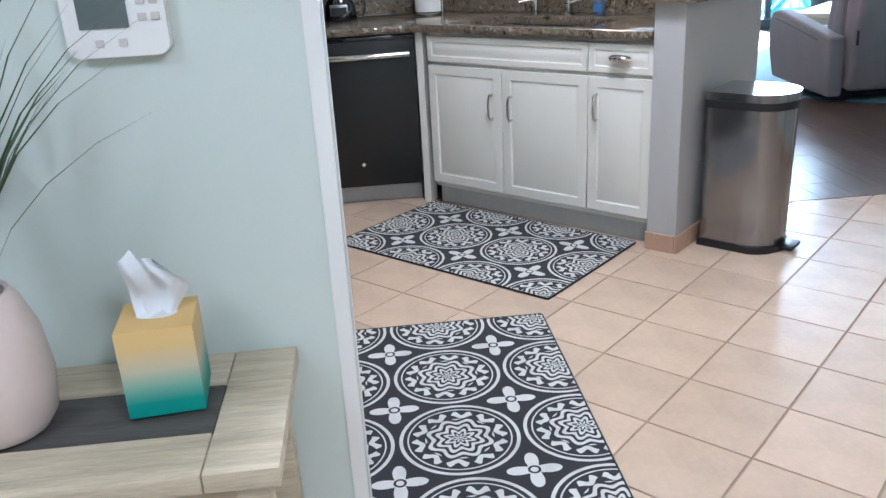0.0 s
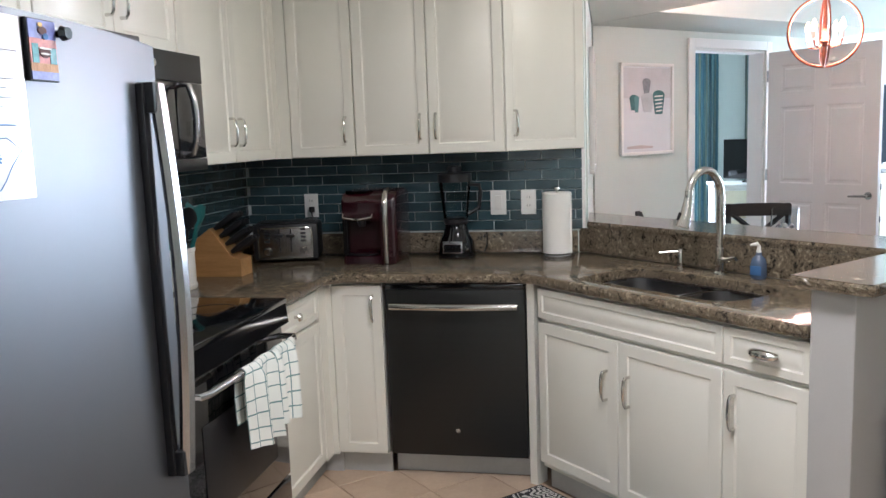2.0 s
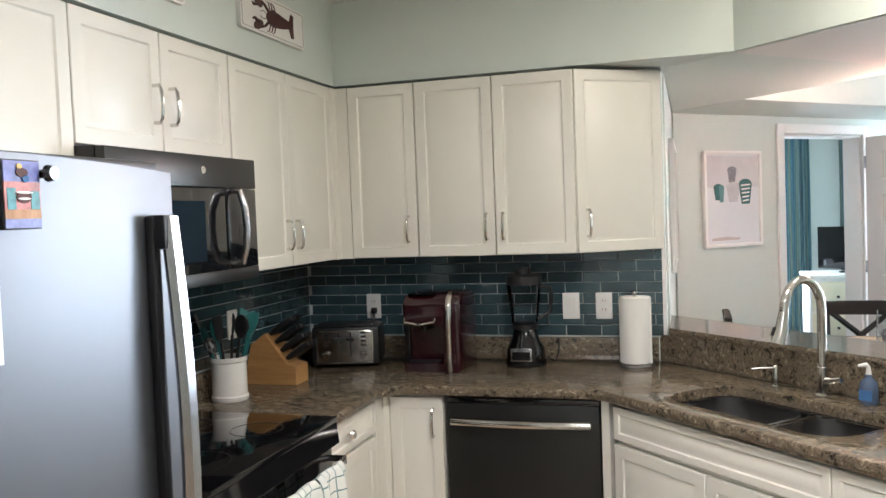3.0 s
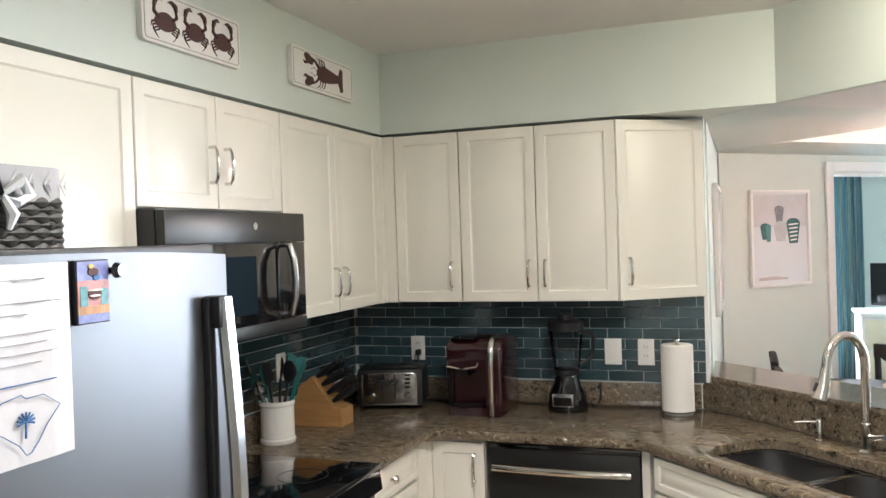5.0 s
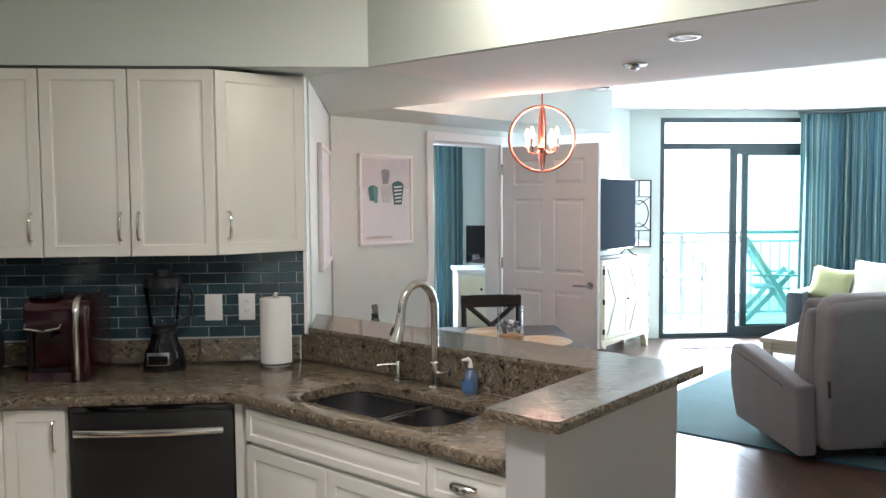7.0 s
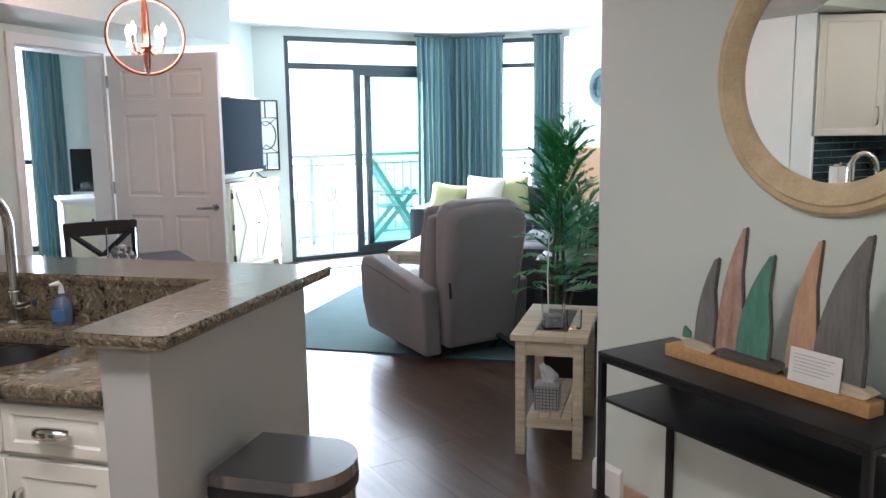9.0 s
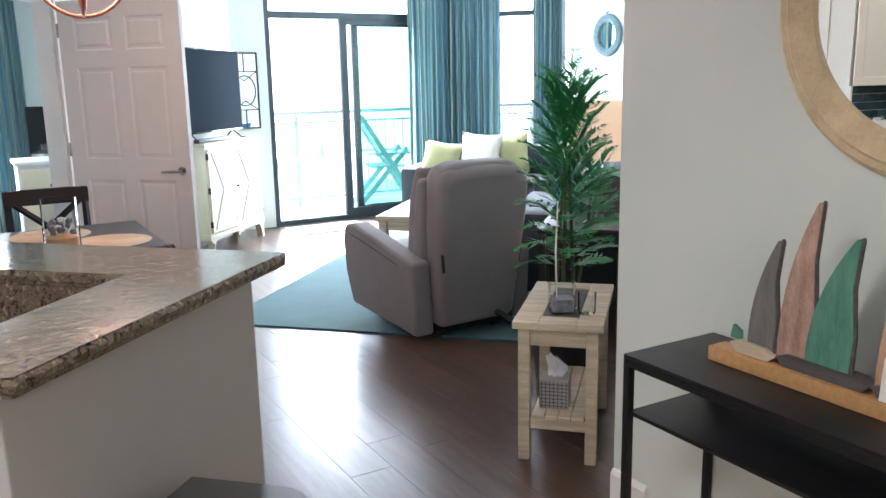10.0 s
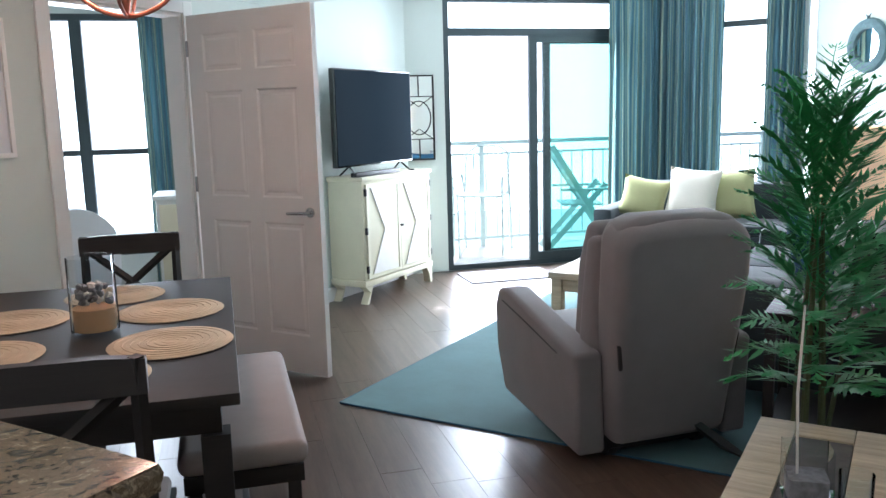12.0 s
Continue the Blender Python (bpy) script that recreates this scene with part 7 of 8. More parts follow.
for k in range(5):
    a = k * 1.256
    part("stem", tube([(0.05 * math.cos(a), 0.05 * math.sin(a), 0.24), (0.04 * math.cos(a), 0.04 * math.sin(a), 0.6), (0.01 * math.cos(a), 0.01 * math.sin(a), 1.05 + 0.03 * k)], [0.011, 0.009, 0.005], 7), STEM, pl, "thin green palm stem")

# end table, lamp, sofa, cushions
et = thing("end_table", "black square end table beside the sofa", "side table", QW(-0.69, 8.02, 0), -45)
part("tabletop", box((-0.25, 0.25, -0.25, 0.25, 0.60, 0.63)), BLACKW, et, bev=0.004)
part("shelf", box((-0.23, 0.23, -0.23, 0.23, 0.16, 0.18)), BLACKW, et, bev=0.003)
for sx in (-1, 1):
    for sy in (-1, 1):
        part("leg", box((min(sx * 0.245, sx * 0.205), max(sx * 0.245, sx * 0.205), min(sy * 0.245, sy * 0.205), max(sy * 0.245, sy * 0.205), 0, 0.599)), BLACKW, et, bev=0.003)
tl = thing("table_lamp", "ribbed glass table lamp with a lit linen drum shade", "table lamp", QW(-0.62, 8.02, 0.631))
part("base", lathe([(0.075, 0), (0.075, 0.015), (0.03, 0.02)], 24), STEEL, tl)
part("glass_body", lathe([(0.045, 0.02), (0.055, 0.05), (0.055, 0.28), (0.03, 0.32)], 16), GLASS, tl, "ribbed clear glass body")
part("rod", tube([(0, 0, 0.02), (0, 0, 0.50)], 0.006, 8), STEEL, tl)
part("shade", lathe([(0.205, 0.38), (0.19, 0.72), (0.186, 0.72), (0.201, 0.38)], 40, False), SHADE, tl, "linen drum shade")
so = thing("sofa", "dark grey sofa along the wall with mixed cushions", "sofa", QW(-0.90, 9.42, 0.0), -45)
part("base", box((-0.45, 0.45, -1.0, 1.0, 0.08, 0.40)), SOFA, so, bev=0.03)
part("back", prism([(0.20, 0.40), (0.44, 0.40), (0.44, 0.84), (0.32, 0.88), (0.24, 0.84)], -1.0, 1.0, axis="y"), SOFA, so, bev=0.04)
for s in (-1, 1):
    a, b = sorted((s * 0.82, s * 1.04))
    part("arm", box((-0.45, 0.43, a, b, 0.08, 0.62)), SOFA, so, bev=0.05)
    a, b = sorted((s * 0.01, s * 0.80))
    part("seat_cushion", box((-0.46, 0.20, a, b, 0.402, 0.52)), SOFA, so, bev=0.035)
for sx in (-1, 1):
    for sy in (-1, 1):
        part("foot", lathe([(0.02, 0), (0.03, 0.079)], 10), BLACKW, so, at=pose(sx * 0.38, sy * 0.9, 0))


def cushion(label, m, mat_, w=0.44, h=0.42, t=0.13):
    c = thing("throw_pillow", label, "pillow")
    c.matrix_basis = m
    bm = bmesh.new()
    n = 9
    for sgn in (-1, 1):
        g = [[bm.verts.new(((i / n - 0.5) * w * (1 - 0.10 * (1 - abs(2 * k / n - 1) ** 2) * abs(2 * i / n - 1)), sgn * t / 2 * ((1 - (2 * i / n - 1) ** 4) * (1 - (2 * k / n - 1) ** 4)) ** 0.55, (k / n) * h * (1 - 0.05 * (1 - abs(2 * i / n - 1) ** 2)) + 0.01)) for k in range(n + 1)] for i in range(n + 1)]
        for i in range(n):
            for k in range(n):
                bm.faces.new((g[i][k], g[i + 1][k], g[i + 1][k + 1], g[i][k + 1]))
    bmesh.ops.remove_doubles(bm, verts=bm.verts, dist=0.0005)
    part("cover", bm, mat_, c, smooth="all")
    return c


def qp(u, v, z, rz, rx=-14, ry=0):
    return Matrix.Translation(QW(u, v, z)) @ pose(0, 0, 0, 0, 0, rz) @ pose(0, 0, 0, rx, ry, 0)


cushion("dark blue throw pillow at the near end of the sofa", qp(-0.80, 8.70, 0.522, 30), NAVY)
cushion("white and blue throw pillow standing on the sofa", qp(-0.70, 8.86, 0.524, 20, -16, 12), WHITECLOTH)
cushion("pale blue throw pillow in the middle of the sofa", qp(-0.82, 9.40, 0.522, -20), INKT)
# armchair in the bay
lv = thing("loveseat", "pale loveseat with cushions in front of the bay curtains", "sofa", QW(-2.0, 11.62, 0), -45)
part("base", box((-0.72, 0.72, -0.36, 0.36, 0.08, 0.42)), SOFA, lv, bev=0.03)
part("back", box((-0.72, 0.72, 0.18, 0.40, 0.42, 0.80)), SOFA, lv, bev=0.05)
for s in (-1, 1):
    a, b = sorted((s * 0.72, s * 0.90))
    part("arm", box((a, b, -0.36, 0.38, 0.08, 0.60)), SOFA, lv, bev=0.05)
part("seat_cushion", box((-0.70, 0.70, -0.37, 0.16, 0.422, 0.50)), SOFA, lv, bev=0.03)
for sx in (-1, 1):
    for sy in (-1, 1):
        part("foot", lathe([(0.02, 0), (0.03, 0.079)], 10), BLACKW, lv, at=pose(sx * 0.6, sy * 0.3, 0))
cushion("cream square throw pillow on the bay loveseat", qp(-2.12, 11.52, 0.50, -50, -12, 4), CREAM, 0.46, 0.44)
cushion("lime green throw pillow behind the cream one", qp(-1.78, 11.60, 0.50, -48, -12, -6), LIME, 0.42, 0.42)
cushion("lime green throw pillow at the end of the loveseat", qp(-2.55, 11.50, 0.50, -40, -16, 10), LIME, 0.42, 0.36)
ctb = thing("coffee_table", "whitewashed wood coffee table on the teal rug", "coffee table", QW(-1.98, 9.45, 0.009), -45)
part("tabletop", box((-0.36, 0.36, -0.55, 0.55, 0.44, 0.48)), WASHED, ctb, bev=0.005)
part("apron", box((-0.32, 0.32, -0.51, -0.485, 0.36, 0.439), (-0.32, 0.32, 0.485, 0.51, 0.36, 0.439), (-0.32, -0.295, -0.485, 0.485, 0.36, 0.439), (0.295, 0.32, -0.485, 0.485, 0.36, 0.439)), WASHED, ctb, bev=0.002)
part("shelf", box((-0.30, 0.30, -0.47, 0.47, 0.12, 0.145)), WASHED, ctb, bev=0.003)
for sx in (-1, 1):
    for sy in (-1, 1):
        part("leg", box((min(sx * 0.345, sx * 0.28), max(sx * 0.345, sx * 0.28), min(sy * 0.535, sy * 0.47), max(sy * 0.535, sy * 0.47), 0, 0.4385)), WASHED, ctb, bev=0.004)
tp = thing("small_succulent", "small green succulent in a blush pot on the coffee table", "plant", QW(-2.02, 9.20, 0.49))
part("pot", lathe([(0.05, 0), (0.065, 0.02), (0.07, 0.10), (0.062, 0.10), (0.055, 0.07), (0.002, 0.07)], 20), PINKCER, tp)
for k in range(11):
    a = k * 2.4
    r = 0.02 + 0.004 * k
    part("leaf", tube([(0.01 * math.cos(a), 0.01 * math.sin(a), 0.07), (r * math.cos(a), r * math.sin(a), 0.13), (r * 1.7 * math.cos(a), r * 1.7 * math.sin(a), 0.17)], [0.007, 0.008, 0.001], 5), LIME, tp, "pointed yellow green leaf")

# television and cabinet
cz = thing("media_cabinet", "cream media cabinet with pale hourglass panels on both doors", "cabinet", QW(-4.42, 9.965, 0), 45)
CW = 1.00
PALEP = surface("pale_panel_paint", (0.70, 0.68, 0.64), 0.5, vary=0.06, scale=8, grain=120, relief=0.08)
part("body", box((-CW / 2, CW / 2, -0.325, 0, 0.185, 0.955)), CREDENZA, cz, bev=0.004)
part("top", box((-CW / 2 - 0.018, CW / 2 + 0.018, -0.345, 0.0, 0.956, 0.992)), CREDENZA, cz, bev=0.010)
part("plinth", box((-CW / 2 - 0.012, CW / 2 + 0.012, -0.337, 0.0, 0.135, 0.184)), CREDENZA, cz, bev=0.008)
for sx in (-1, 1):
    for y0 in (-0.333, -0.07):
        x = sx * (CW / 2 - 0.045)
        part("foot", prism([(x - 0.045, 0.134), (x + 0.045, 0.134), (x + sx * 0.042, 0.0), (x + sx * 0.012, 0.0), (x - sx * 0.01, 0.09)], y0, y0 + 0.065, axis="y"), CREDENZA, cz, "tapered cream foot", bev=0.003)
for i, x0 in enumerate((-0.470, 0.003)):
    x1 = x0 + 0.467
    d = part("door", box((x0, x1, -0.340, -0.326, 0.20, 0.935)), CREDENZA, cz, "cream cabinet door", bev=0.002)
    part("door_frame", box((x0, x0 + 0.03, -0.346, -0.3402, 0.20, 0.935), (x1 - 0.03, x1, -0.346, -0.3402, 0.20, 0.935), (x0 + 0.03, x1 - 0.03, -0.346, -0.3402, 0.20, 0.222), (x0 + 0.03, x1 - 0.03, -0.346, -0.3402, 0.913, 0.935)), CREDENZA, d)
    xm, zm = (x0 + x1) / 2, 0.5675
    part("upper_panel", prism([(x0 + 0.055, 0.905), (x1 - 0.055, 0.905), (xm, zm)], -0.350, -0.3405, axis="y"), PALEP, d, "pale raised triangle pointing down", bev=0.003)
    part("lower_panel", prism([(x0 + 0.055, 0.230), (xm, zm), (x1 - 0.055, 0.230)], -0.350, -0.3405, axis="y"), PALEP, d, "pale raised triangle pointing up", bev=0.003)
    hx_ = x0 - 0.010 if i == 0 else x1 - 0.002
    for z in (0.245, 0.545, 0.845):
        part("hinge", box((hx_, hx_ + 0.012, -0.350, -0.3262, z, z + 0.055)), BLACKP, d, "small dark hinge", bev=0.002)
part("knob", tube([(0.0, -0.346, 0.5675), (0.0, -0.368, 0.5675)], [0.008, 0.011], 12), BLACKP, cz, "small dark knob")
tv = thing("television", "large flat television standing on the cream media cabinet", "television", QW(-4.22, 9.85, 0.993), 45)
part("bezel", box((-0.53, 0.53, -0.018, 0.03, 0.075, 0.815)), BLACKG, tv, bev=0.004)
part("screen", box((-0.52, 0.52, -0.0205, -0.0185, 0.09, 0.805)), TVSCREEN, tv, "dark glossy screen", smooth=False)
for s in (-1, 1):
    part("stand_foot", tube([(s * 0.36, 0, 0.08), (s * 0.38, -0.08, 0.008), (s * 0.385, -0.12, 0.006)], 0.007, 6), BLACKP, tv, "thin black foot")
    part("stand_foot", tube([(s * 0.36, 0, 0.08), (s * 0.38, 0.08, 0.008)], 0.007, 6), BLACKP, tv, "thin black foot")
sbr = thing("soundbar", "slim black soundbar in front of the television", "soundbar", QW(-4.13, 9.72, 0.993), 45)
part("bar", box((-0.30, 0.30, -0.025, 0.03, 0, 0.035)), BLACKP, sbr, bev=0.006)
lm = thing("lattice_panel", "dark metal lattice wall mirror beside the television", "mirror", (4.385, 10.695, 1.045))
W2, H2 = 0.285, 0.76
part("frame", box((0, W2, -0.022, -0.004, 0, 0.014), (0, W2, -0.022, -0.004, H2 - 0.014, H2), (0, 0.014, -0.022, -0.004, 0.014, H2 - 0.014), (W2 - 0.014, W2, -0.022, -0.004, 0.014, H2 - 0.014)), BLACKM, lm, bev=0.002)
part("mirror_glass", box((0.014, W2 - 0.014, -0.010, -0.003, 0.014, H2 - 0.014)), MIRROR, lm, "grey mirror glass", smooth=False)
xm = W2 / 2
for z in (0.19, H2 - 0.19):
    part("bar", box((0.014, W2 - 0.014, -0.020, -0.011, z - 0.004, z + 0.004)), BLACKM, lm)
for z0, z1 in ((0.014, 0.19), (H2 - 0.19, H2 - 0.014)):
    part("bar", box((xm - 0.004, xm + 0.004, -0.020, -0.011, z0, z1)), BLACKM, lm)
part("curve", tube([(xm + 0.11 * math.cos(i * math.pi / 12), -0.016, H2 / 2 + 0.15 * math.sin(i * math.pi / 12)) for i in range(24)], 0.005, 6, closed=True), BLACKM, lm, "dark metal oval")
for s in (-1, 1):
    part("curve", tube([(0.014, -0.016, H2 / 2 + s * 0.19), (xm, -0.016, H2 / 2 + s * 0.10), (W2 - 0.014, -0.016, H2 / 2 + s * 0.19)], 0.004, 6), BLACKM, lm, "dark metal curve")

hm = thing("porthole_mirror", "small round blue rope porthole mirror on the wall", "mirror", (7.828, 9.05, 1.93), -90)
hm.matrix_basis = pose(7.828, 8.99, 1.905, 0, 0, -90)
ROPEB = surface("weathered_blue_paint", (0.11, 0.185, 0.20), 0.7, vary=0.4, scale=25)
part("ring", lathe([(0.135, 0.0), (0.135, 0.03), (0.165, 0.045), (0.205, 0.03), (0.215, 0.0)], 36, False), ROPEB, hm, "weathered blue ring", at=pose(0, 0, 0, 90))
part("glass", lathe([(0.136, 0.004), (0.136, 0.010)], 36), MIRROR, hm, "mirror glass", at=pose(0, 0, 0, 90))
part("hook", tube([(0, -0.02, 0.21), (0.03, -0.02, 0.25), (0.0, -0.02, 0.30), (-0.03, -0.02, 0.25)], 0.012, 8, closed=True), ROPEB, hm, "blue hanging loop")

# ceiling fittings
sp = thing("sprinkler", "small round white sprinkler plate under the beam", "sprinkler", QW(-1.65, 5.38, Z_LOW - 0.005))
part("plate", lathe([(0.05, 0), (0.048, -0.006), (0.02, -0.008), (0.018, -0.02), (0.008, -0.022)], 24), STEEL, sp)
rl = thing("recessed_light", "small recessed downlight under the beam", "ceiling light", QW(-1.25, 4.96, Z_LOW - 0.005))
part("trim_ring", lathe([(0.055, 0), (0.053, -0.005), (0.042, -0.006), (0.040, -0.001)], 28), TRIM, rl)
part("lens", lathe([(0.039, -0.001), (0.039, -0.003)], 24), CARDW, rl, "pale lens")
fl = thing("flush_light", "flush ceiling light with two chrome rings", "ceiling light", QW(-3.565, 8.374, Z_L))
part("bowl", lathe([(0.16, -0.001), (0.165, -0.03), (0.10, -0.07), (0.002, -0.085)], 36), CERAMIC, fl, "frosted bowl")
for r, z in ((0.172, -0.02), (0.150, -0.06)):
    part("ring", tube([(r * math.cos(i * math.pi / 16), r * math.sin(i * math.pi / 16), z) for i in range(32)], 0.006, 6, closed=True), CHROME, fl, "chrome ring")
kl = thing("beam_sconce", "small warm spot lamp fixed to the kitchen ceiling", "ceiling light", QW(-1.55, 4.48, Z_K))
part("canopy", lathe([(0.05, -0.001), (0.05, -0.02), (0.02, -0.03)], 24), TRIM, kl)
part("shade", lathe([(0.02, -0.03), (0.045, -0.07), (0.043, -0.072), (0.012, -0.034)], 24, False), TRIM, kl, "small white shade")
# Housings made up for the unseen kitchen and hall lamps.
for nm, pl_, sz in (("kitchen_fill_housing", (1.35, 3.1, Z_K), 0.28), ("hall_fill_housing", (1.6, -0.2, Z_K), 0.30)):
    k = thing("ceiling_light", "plain square housing added over a fill lamp", "ceiling light", pl_)
    part("housing", box((-sz, sz, -sz, sz, -0.045, -0.001)), TRIM, k, bev=0.006)

# ---- balcony and outside ----
structure("balcony_floor", prism([(1.0, 10.87), (9.5, 10.87), (9.5, 12.35), (1.0, 12.35)], -0.14, -0.02), BALC)
structure("balcony_wall_side", box((3.6, 3.7, 10.87, 12.3, 0, 2.6)), BALC)
ry = 12.1
ra = thing("balcony_railing", "green painted metal balcony railing with thin pickets", "railing", (3.72, ry, -0.02))
part("top_rail", box((0, 5.6, -0.03, 0.03, 1.13, 1.175)), GREEN, ra, bev=0.005)
part("mid_rail", box((0, 5.6, -0.015, 0.015, 1.02, 1.045)), GREEN, ra)
part("low_rail", box((0, 5.6, -0.015, 0.015, 0.08, 0.11)), GREEN, ra)
pk = finish("picket", box((-0.006, 0.006, -0.006, 0.006, 0.111, 1.019)), GREEN)
for i in range(43):
    shared("picket", pk, ra, pose(0.13 * i + 0.07, 0, 0))
for i in range(4):
    part("post", box((0.02 + 1.8 * i, 0.07 + 1.8 * i, -0.025, 0.025, 0, 1.129)), GREEN, ra)


def patio_chair(place, turn, tall, label):
    t = thing("patio_chair", label, "chair", place, turn, "balcony chairs")
    h = 0.46 if not tall else 0.62
    for s in (-1, 1):
        part("side_frame", tube([(s * 0.26, -0.26, 0), (s * 0.26, -0.24, h + 0.2), (s * 0.26, 0.10, h + 0.22), (s * 0.25, 0.22, h + 0.05), (s * 0.26, 0.28, 0)], 0.012, 7), GREEN, t, "bent metal side frame")
    part("back_hoop", tube([(-0.24, 0.20, h), (-0.24, 0.30, h + 0.42), (-0.12, 0.32, h + 0.50), (0.12, 0.32, h + 0.50), (0.24, 0.30, h + 0.42), (0.24, 0.20, h)], 0.012, 7), GREEN, t, "bent metal back hoop")
    for k in range(5):
        x = -0.16 + 0.08 * k
        part("back_slat", tube([(x, 0.21, h), (x, 0.315, h + 0.49)], 0.006, 6), GREEN, t)
    part("seat", prism(rounded(-0.25, 0.25, -0.25, 0.23, 0.04), h - 0.012, h + 0.012), GREEN, t, bev=0.004)
    return t


patio_chair((4.75, 11.55, -0.02), 25, False, "low green metal patio chair on the balcony")
patio_chair((5.45, 11.72, -0.02), -30, True, "tall green metal bar chair on the balcony")
ad = thing("folding_chair", "green folding deck chair with crossed legs", "chair", (6.45, 11.45, -0.02), 75, "balcony chairs")
for s in (-1, 1):
    part("long_leg", box((s * 0.27 - 0.016, s * 0.27 + 0.016, -0.03, 0.03, 0, 1.30)), GREEN, ad, bev=0.004, at=pose(0, -0.36, 0.02, -32))
    part("cross_leg", box((s * 0.23 - 0.016, s * 0.23 + 0.016, -0.03, 0.03, 0, 0.95)), GREEN, ad, bev=0.004, at=pose(0, 0.40, 0.02, 42))
    part("arm", box((s * 0.30 - 0.03, s * 0.30 + 0.03, -0.28, 0.25, 0.66, 0.685)), GREEN, ad, bev=0.004)
for k in range(7):
    part("slat", box((-0.25, 0.25, -0.012, 0.012, 0.60 + 0.10 * k, 0.675 + 0.10 * k)), GREEN, ad, bev=0.003, at=pose(0, -0.36, 0.02, -32))
for k in range(5):
    part("slat", box((-0.25, 0.25, -0.20 + 0.085 * k, -0.13 + 0.085 * k, 0.50, 0.52)), GREEN, ad, bev=0.003)
structure("ground", box((-150, 150, 12.5, 119, -12.2, -12.0)), SEA)
# Added glowing screen: whitens the view outside and sends light indoors.
hz = new("backdrop", finish("backdrop", prism([(130 * math.sin(radians(a)), 130 * math.cos(radians(a)) - 10) for a in range(-60, 61, 10)] + [(131 * math.sin(radians(a)), 131 * math.cos(radians(a)) - 10) for a in range(60, -61, -10)], -14, 90), glow("backdrop_glow", (0.93, 0.965, 1.0), 2.4)))
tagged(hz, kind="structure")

# ---- laid pieces ----
def clip(poly, a, b, c):
    """The part of a polygon where a x + b y <= c."""
    out = []
    for i, p in enumerate(poly):
        s = poly[i - 1]
        dp, ds = a * p[0] + b * p[1] - c, a * s[0] + b * s[1] - c
        if (dp <= 0) != (ds <= 0):
            t = ds / (ds - dp)
            out.append((s[0] + (p[0] - s[0]) * t, s[1] + (p[1] - s[1]) * t))
        if dp <= 0:
            out.append(p)
    return out


def area(poly):
    return abs(sum(poly[i - 1][0] * p[1] - p[0] * poly[i - 1][1] for i, p in enumerate(poly))) / 2


def slab_mesh(name, poly, z0, z1, mat, bev):
    """A thin slab with a chamfered upper edge."""
    cx, cy = sum(p[0] for p in poly) / len(poly), sum(p[1] for p in poly) / len(poly)
    n = len(poly)
    low = [(x, y, z0) for x, y in poly]
    mid = [(x, y, z1 - bev) for x, y in poly]
    k = 1 - bev * 2 / max(0.05, math.sqrt(area(poly)))
    top = [(cx + (x - cx) * k, cy + (y - cy) * k, z1) for x, y in poly]
    faces = [tuple(range(2 * n, 3 * n))]
    for i in range(n):
        j = (i + 1) % n
        faces += [(i, j, n + j, n + i), (n + i, n + j, 2 * n + j, 2 * n + i)]
    me = bpy.data.meshes.new(name)
    me.from_pydata(low + mid + top, [], faces)
    me.materials.append(mat)
    return me


def lay(parent, name, mat, du, dv, gap, u_lim, v_lim, u0, v0, bounds, z0, z1, stagger=0.0, bev=0.0015, at=QW, turn=-45):
    full = None
    i0, i1 = math.floor((u_lim[0] - u0) / du), math.ceil((u_lim[1] - u0) / du)
    j0, j1 = math.floor((v_lim[0] - v0) / dv) - 1, math.ceil((v_lim[1] - v0) / dv)
    rnd = random.Random(3)
    for j in range(j0, j1):
        off = rnd.uniform(0, du) if stagger else 0
        for i in range(i0 - (1 if stagger else 0), i1):
            ua, ub = u0 + i * du + off + gap / 2, u0 + (i + 1) * du + off - gap / 2
            va, vb = v0 + j * dv + gap / 2, v0 + (j + 1) * dv - gap / 2
            corners = [at(ua, va)[:2], at(ub, va)[:2], at(ub, vb)[:2], at(ua, vb)[:2]]
            poly = corners
            for b in bounds:
                poly = clip(poly, *b)
                if len(poly) < 3:
                    break
            if len(poly) < 3 or area(poly) < 0.0012:
                continue
            cu, cv = (ua + ub) / 2, (va + vb) / 2
            if abs(area(poly) - (ub - ua) * (vb - va)) < 1e-6:
                if full is None:
                    w, h = (ub - ua) / 2, (vb - va) / 2
                    full = slab_mesh(name, [(-w, -h), (w, -h), (w, h), (-w, h)], z0, z1, mat, bev)
                shared(name, full, parent, Matrix.Translation((*at(cu, cv)[:2], rnd.uniform(0, 0.0003))) @ pose(0, 0, 0, 0, 0, turn))
            else:
                c, ct_, st_ = at(cu, cv), math.cos(radians(turn)), math.sin(radians(turn))
                me = slab_mesh(name, [((x - c[0]) * ct_ + (y - c[1]) * st_, (y - c[1]) * ct_ - (x - c[0]) * st_) for x, y in poly], z0, z1, mat, bev)
                shared(name, me, parent, Matrix.Translation((c[0], c[1], 0)) @ pose(0, 0, 0, 0, 0, turn))


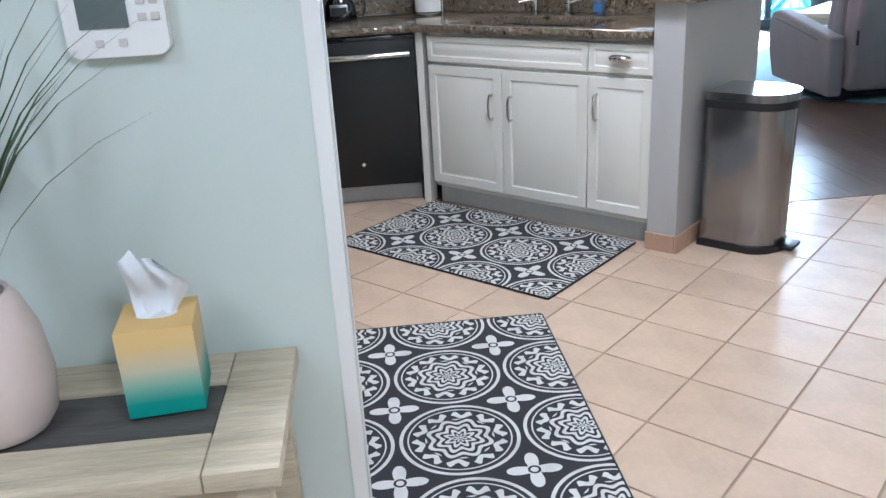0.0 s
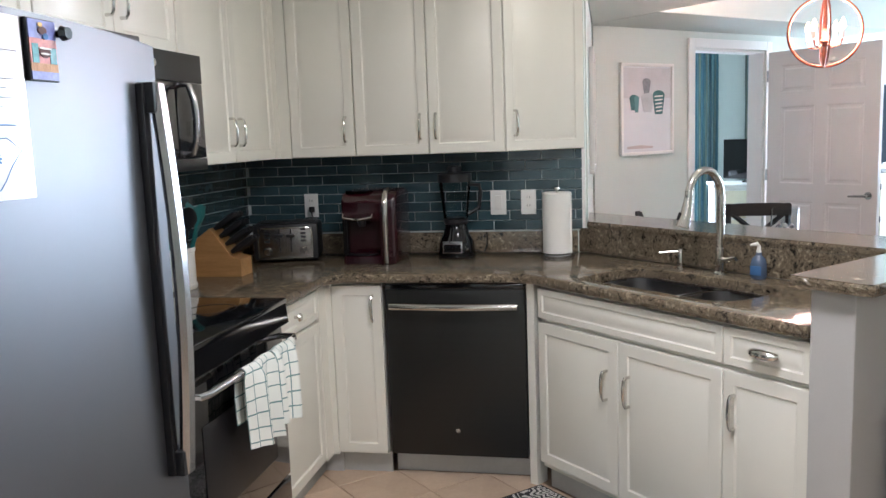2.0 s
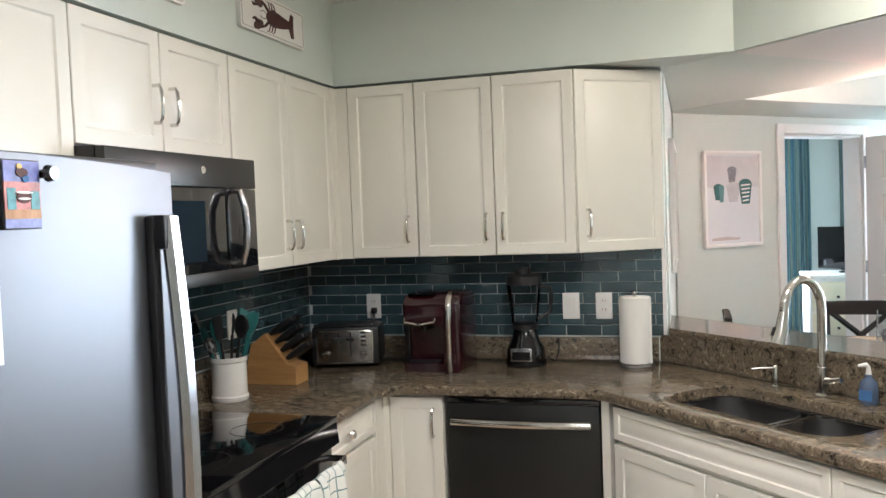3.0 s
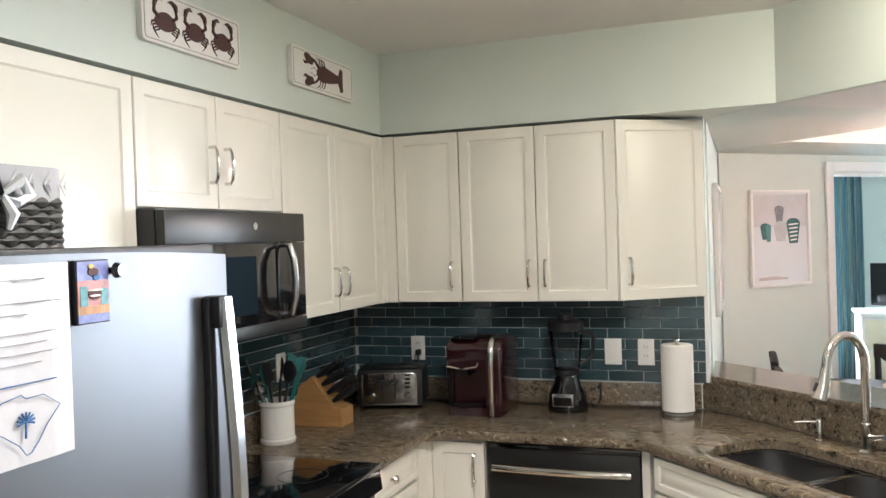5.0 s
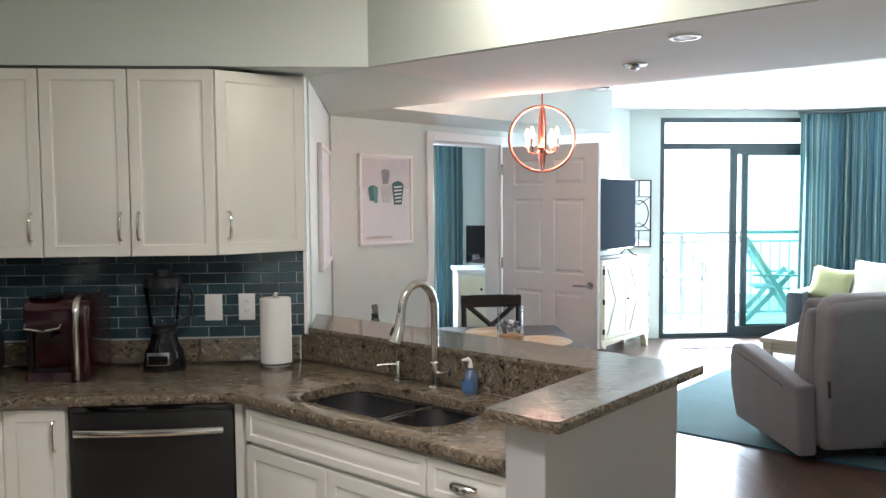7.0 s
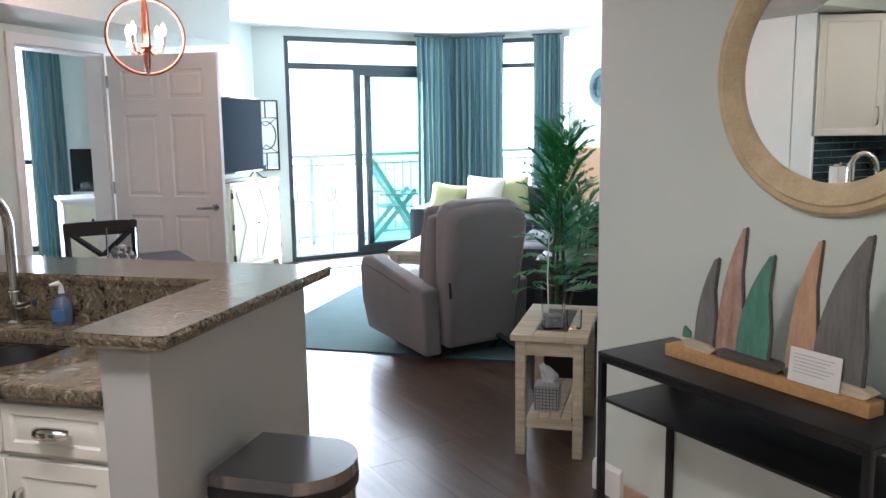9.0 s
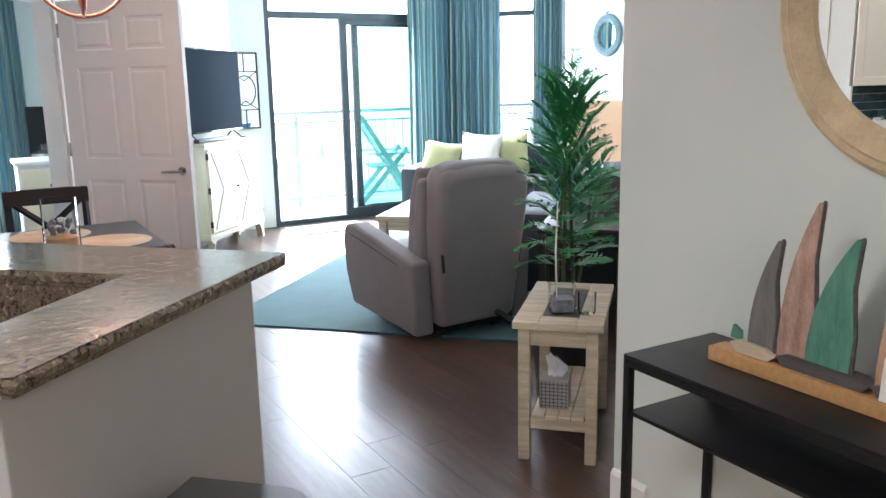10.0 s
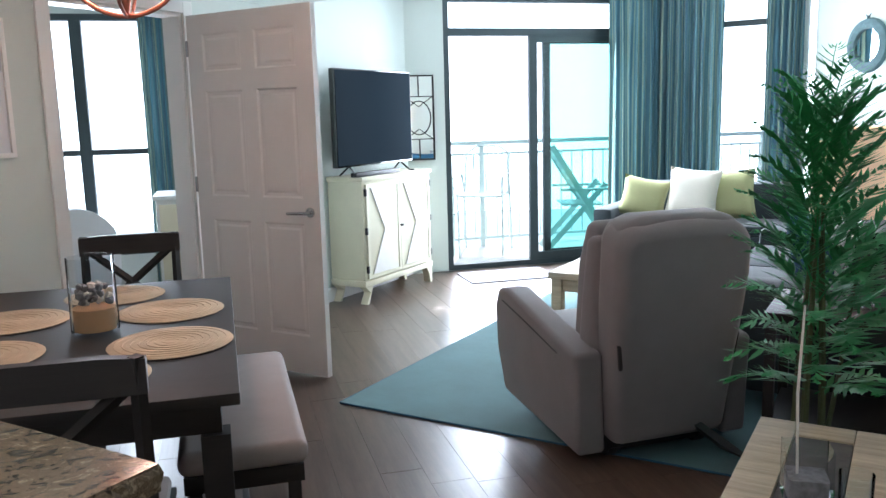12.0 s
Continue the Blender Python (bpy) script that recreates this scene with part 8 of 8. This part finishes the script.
# floor tiles of the kitchen, up to the edge of the plank floor
lay(floor_k, "tile", FTILE, 0.2975, 0.2895, 0.006, (-3.3, 1.2), (1.2, 6.2), -0.4525, 3.432,
    [(0, 1, 4.283), (0, -1, -0.35), (1, 0, 3.848), (-1, 0, -0.02)], -0.004, 0.0)
lay(floor_back, "tile", FTILE, 0.2975, 0.2895, 0.006, (-3.9, -1.3), (3.0, 4.3), -0.4525, 3.432,
    [(0, -1, -4.286), (0, 1, 4.84), (1, 0, 1.95), (-1, 0, 0.1), (H, H, 4.14)], -0.004, 0.0)
# planks of the living room run from the kitchen towards the balcony
lay(floor_l, "plank", PLANK, 1.22, 0.178, 0.001, (3.8, 10.7), (-8.3, -1.2), 3.9, -8.3,
    [(0, -1, -4.287), (H, -H, -0.388), (-H, H, 4.42), (0, 1, 10.69), (-1, 0, -1.28), (-H, -H, -4.91)], -0.003, 0.0, stagger=1, bev=0.0004,
    at=lambda a, b: (-b, a, 0), turn=90)


# glass tiles of the backsplash
def tile_wall(parent, length, z0, z1, m, start):
    w, h, g = 0.1524, 0.0440, 0.0036
    rows = int(math.ceil((z1 - z0) / (h + g)))
    cache = {}
    for r in range(rows):
        za, zb = z1 - (r + 1) * (h + g) + g, z1 - r * (h + g)
        za = max(za, z0 + 0.001)
        if zb - za < 0.008:
            continue
        x = -start - (w + g) / 2 * (r % 2)
        while x < length:
            xa, xb = max(x, 0.001), min(x + w, length - 0.001)
            if xb - xa > 0.012:
                key = (round(xb - xa, 4), round(zb - za, 4))
                if key not in cache:
                    a, b = key
                    vs = [(0, 0, 0), (a, 0, 0), (a, 0, b), (0, 0, b), (0, -0.004, 0), (a, -0.004, 0), (a, -0.004, b), (0, -0.004, b), (0.002, -0.006, 0.002), (a - 0.002, -0.006, 0.002), (a - 0.002, -0.006, b - 0.002), (0.002, -0.006, b - 0.002)]
                    fs = [(8, 9, 10, 11)]
                    for k in range(4):
                        j = (k + 1) % 4
                        fs += [(k, j, 4 + j, 4 + k), (4 + k, 4 + j, 8 + j, 8 + k)]
                    me = bpy.data.meshes.new("glass_tile")
                    me.from_pydata(vs, [], fs)
                    me.materials.append(GLASSTILE)
                    cache[key] = me
                shared("glass_tile", cache[key], parent, m @ pose(xa, 0, za))
            x += w + g


tile_wall(splash, 1.684, 1.017, 1.402, pose(-0.437, 5.3425, 0), 0.062)
tile_wall(splash, 1.90, 1.017, 1.402, pose(-0.4435, 3.44, 0, 0, 0, 90), 0.03)
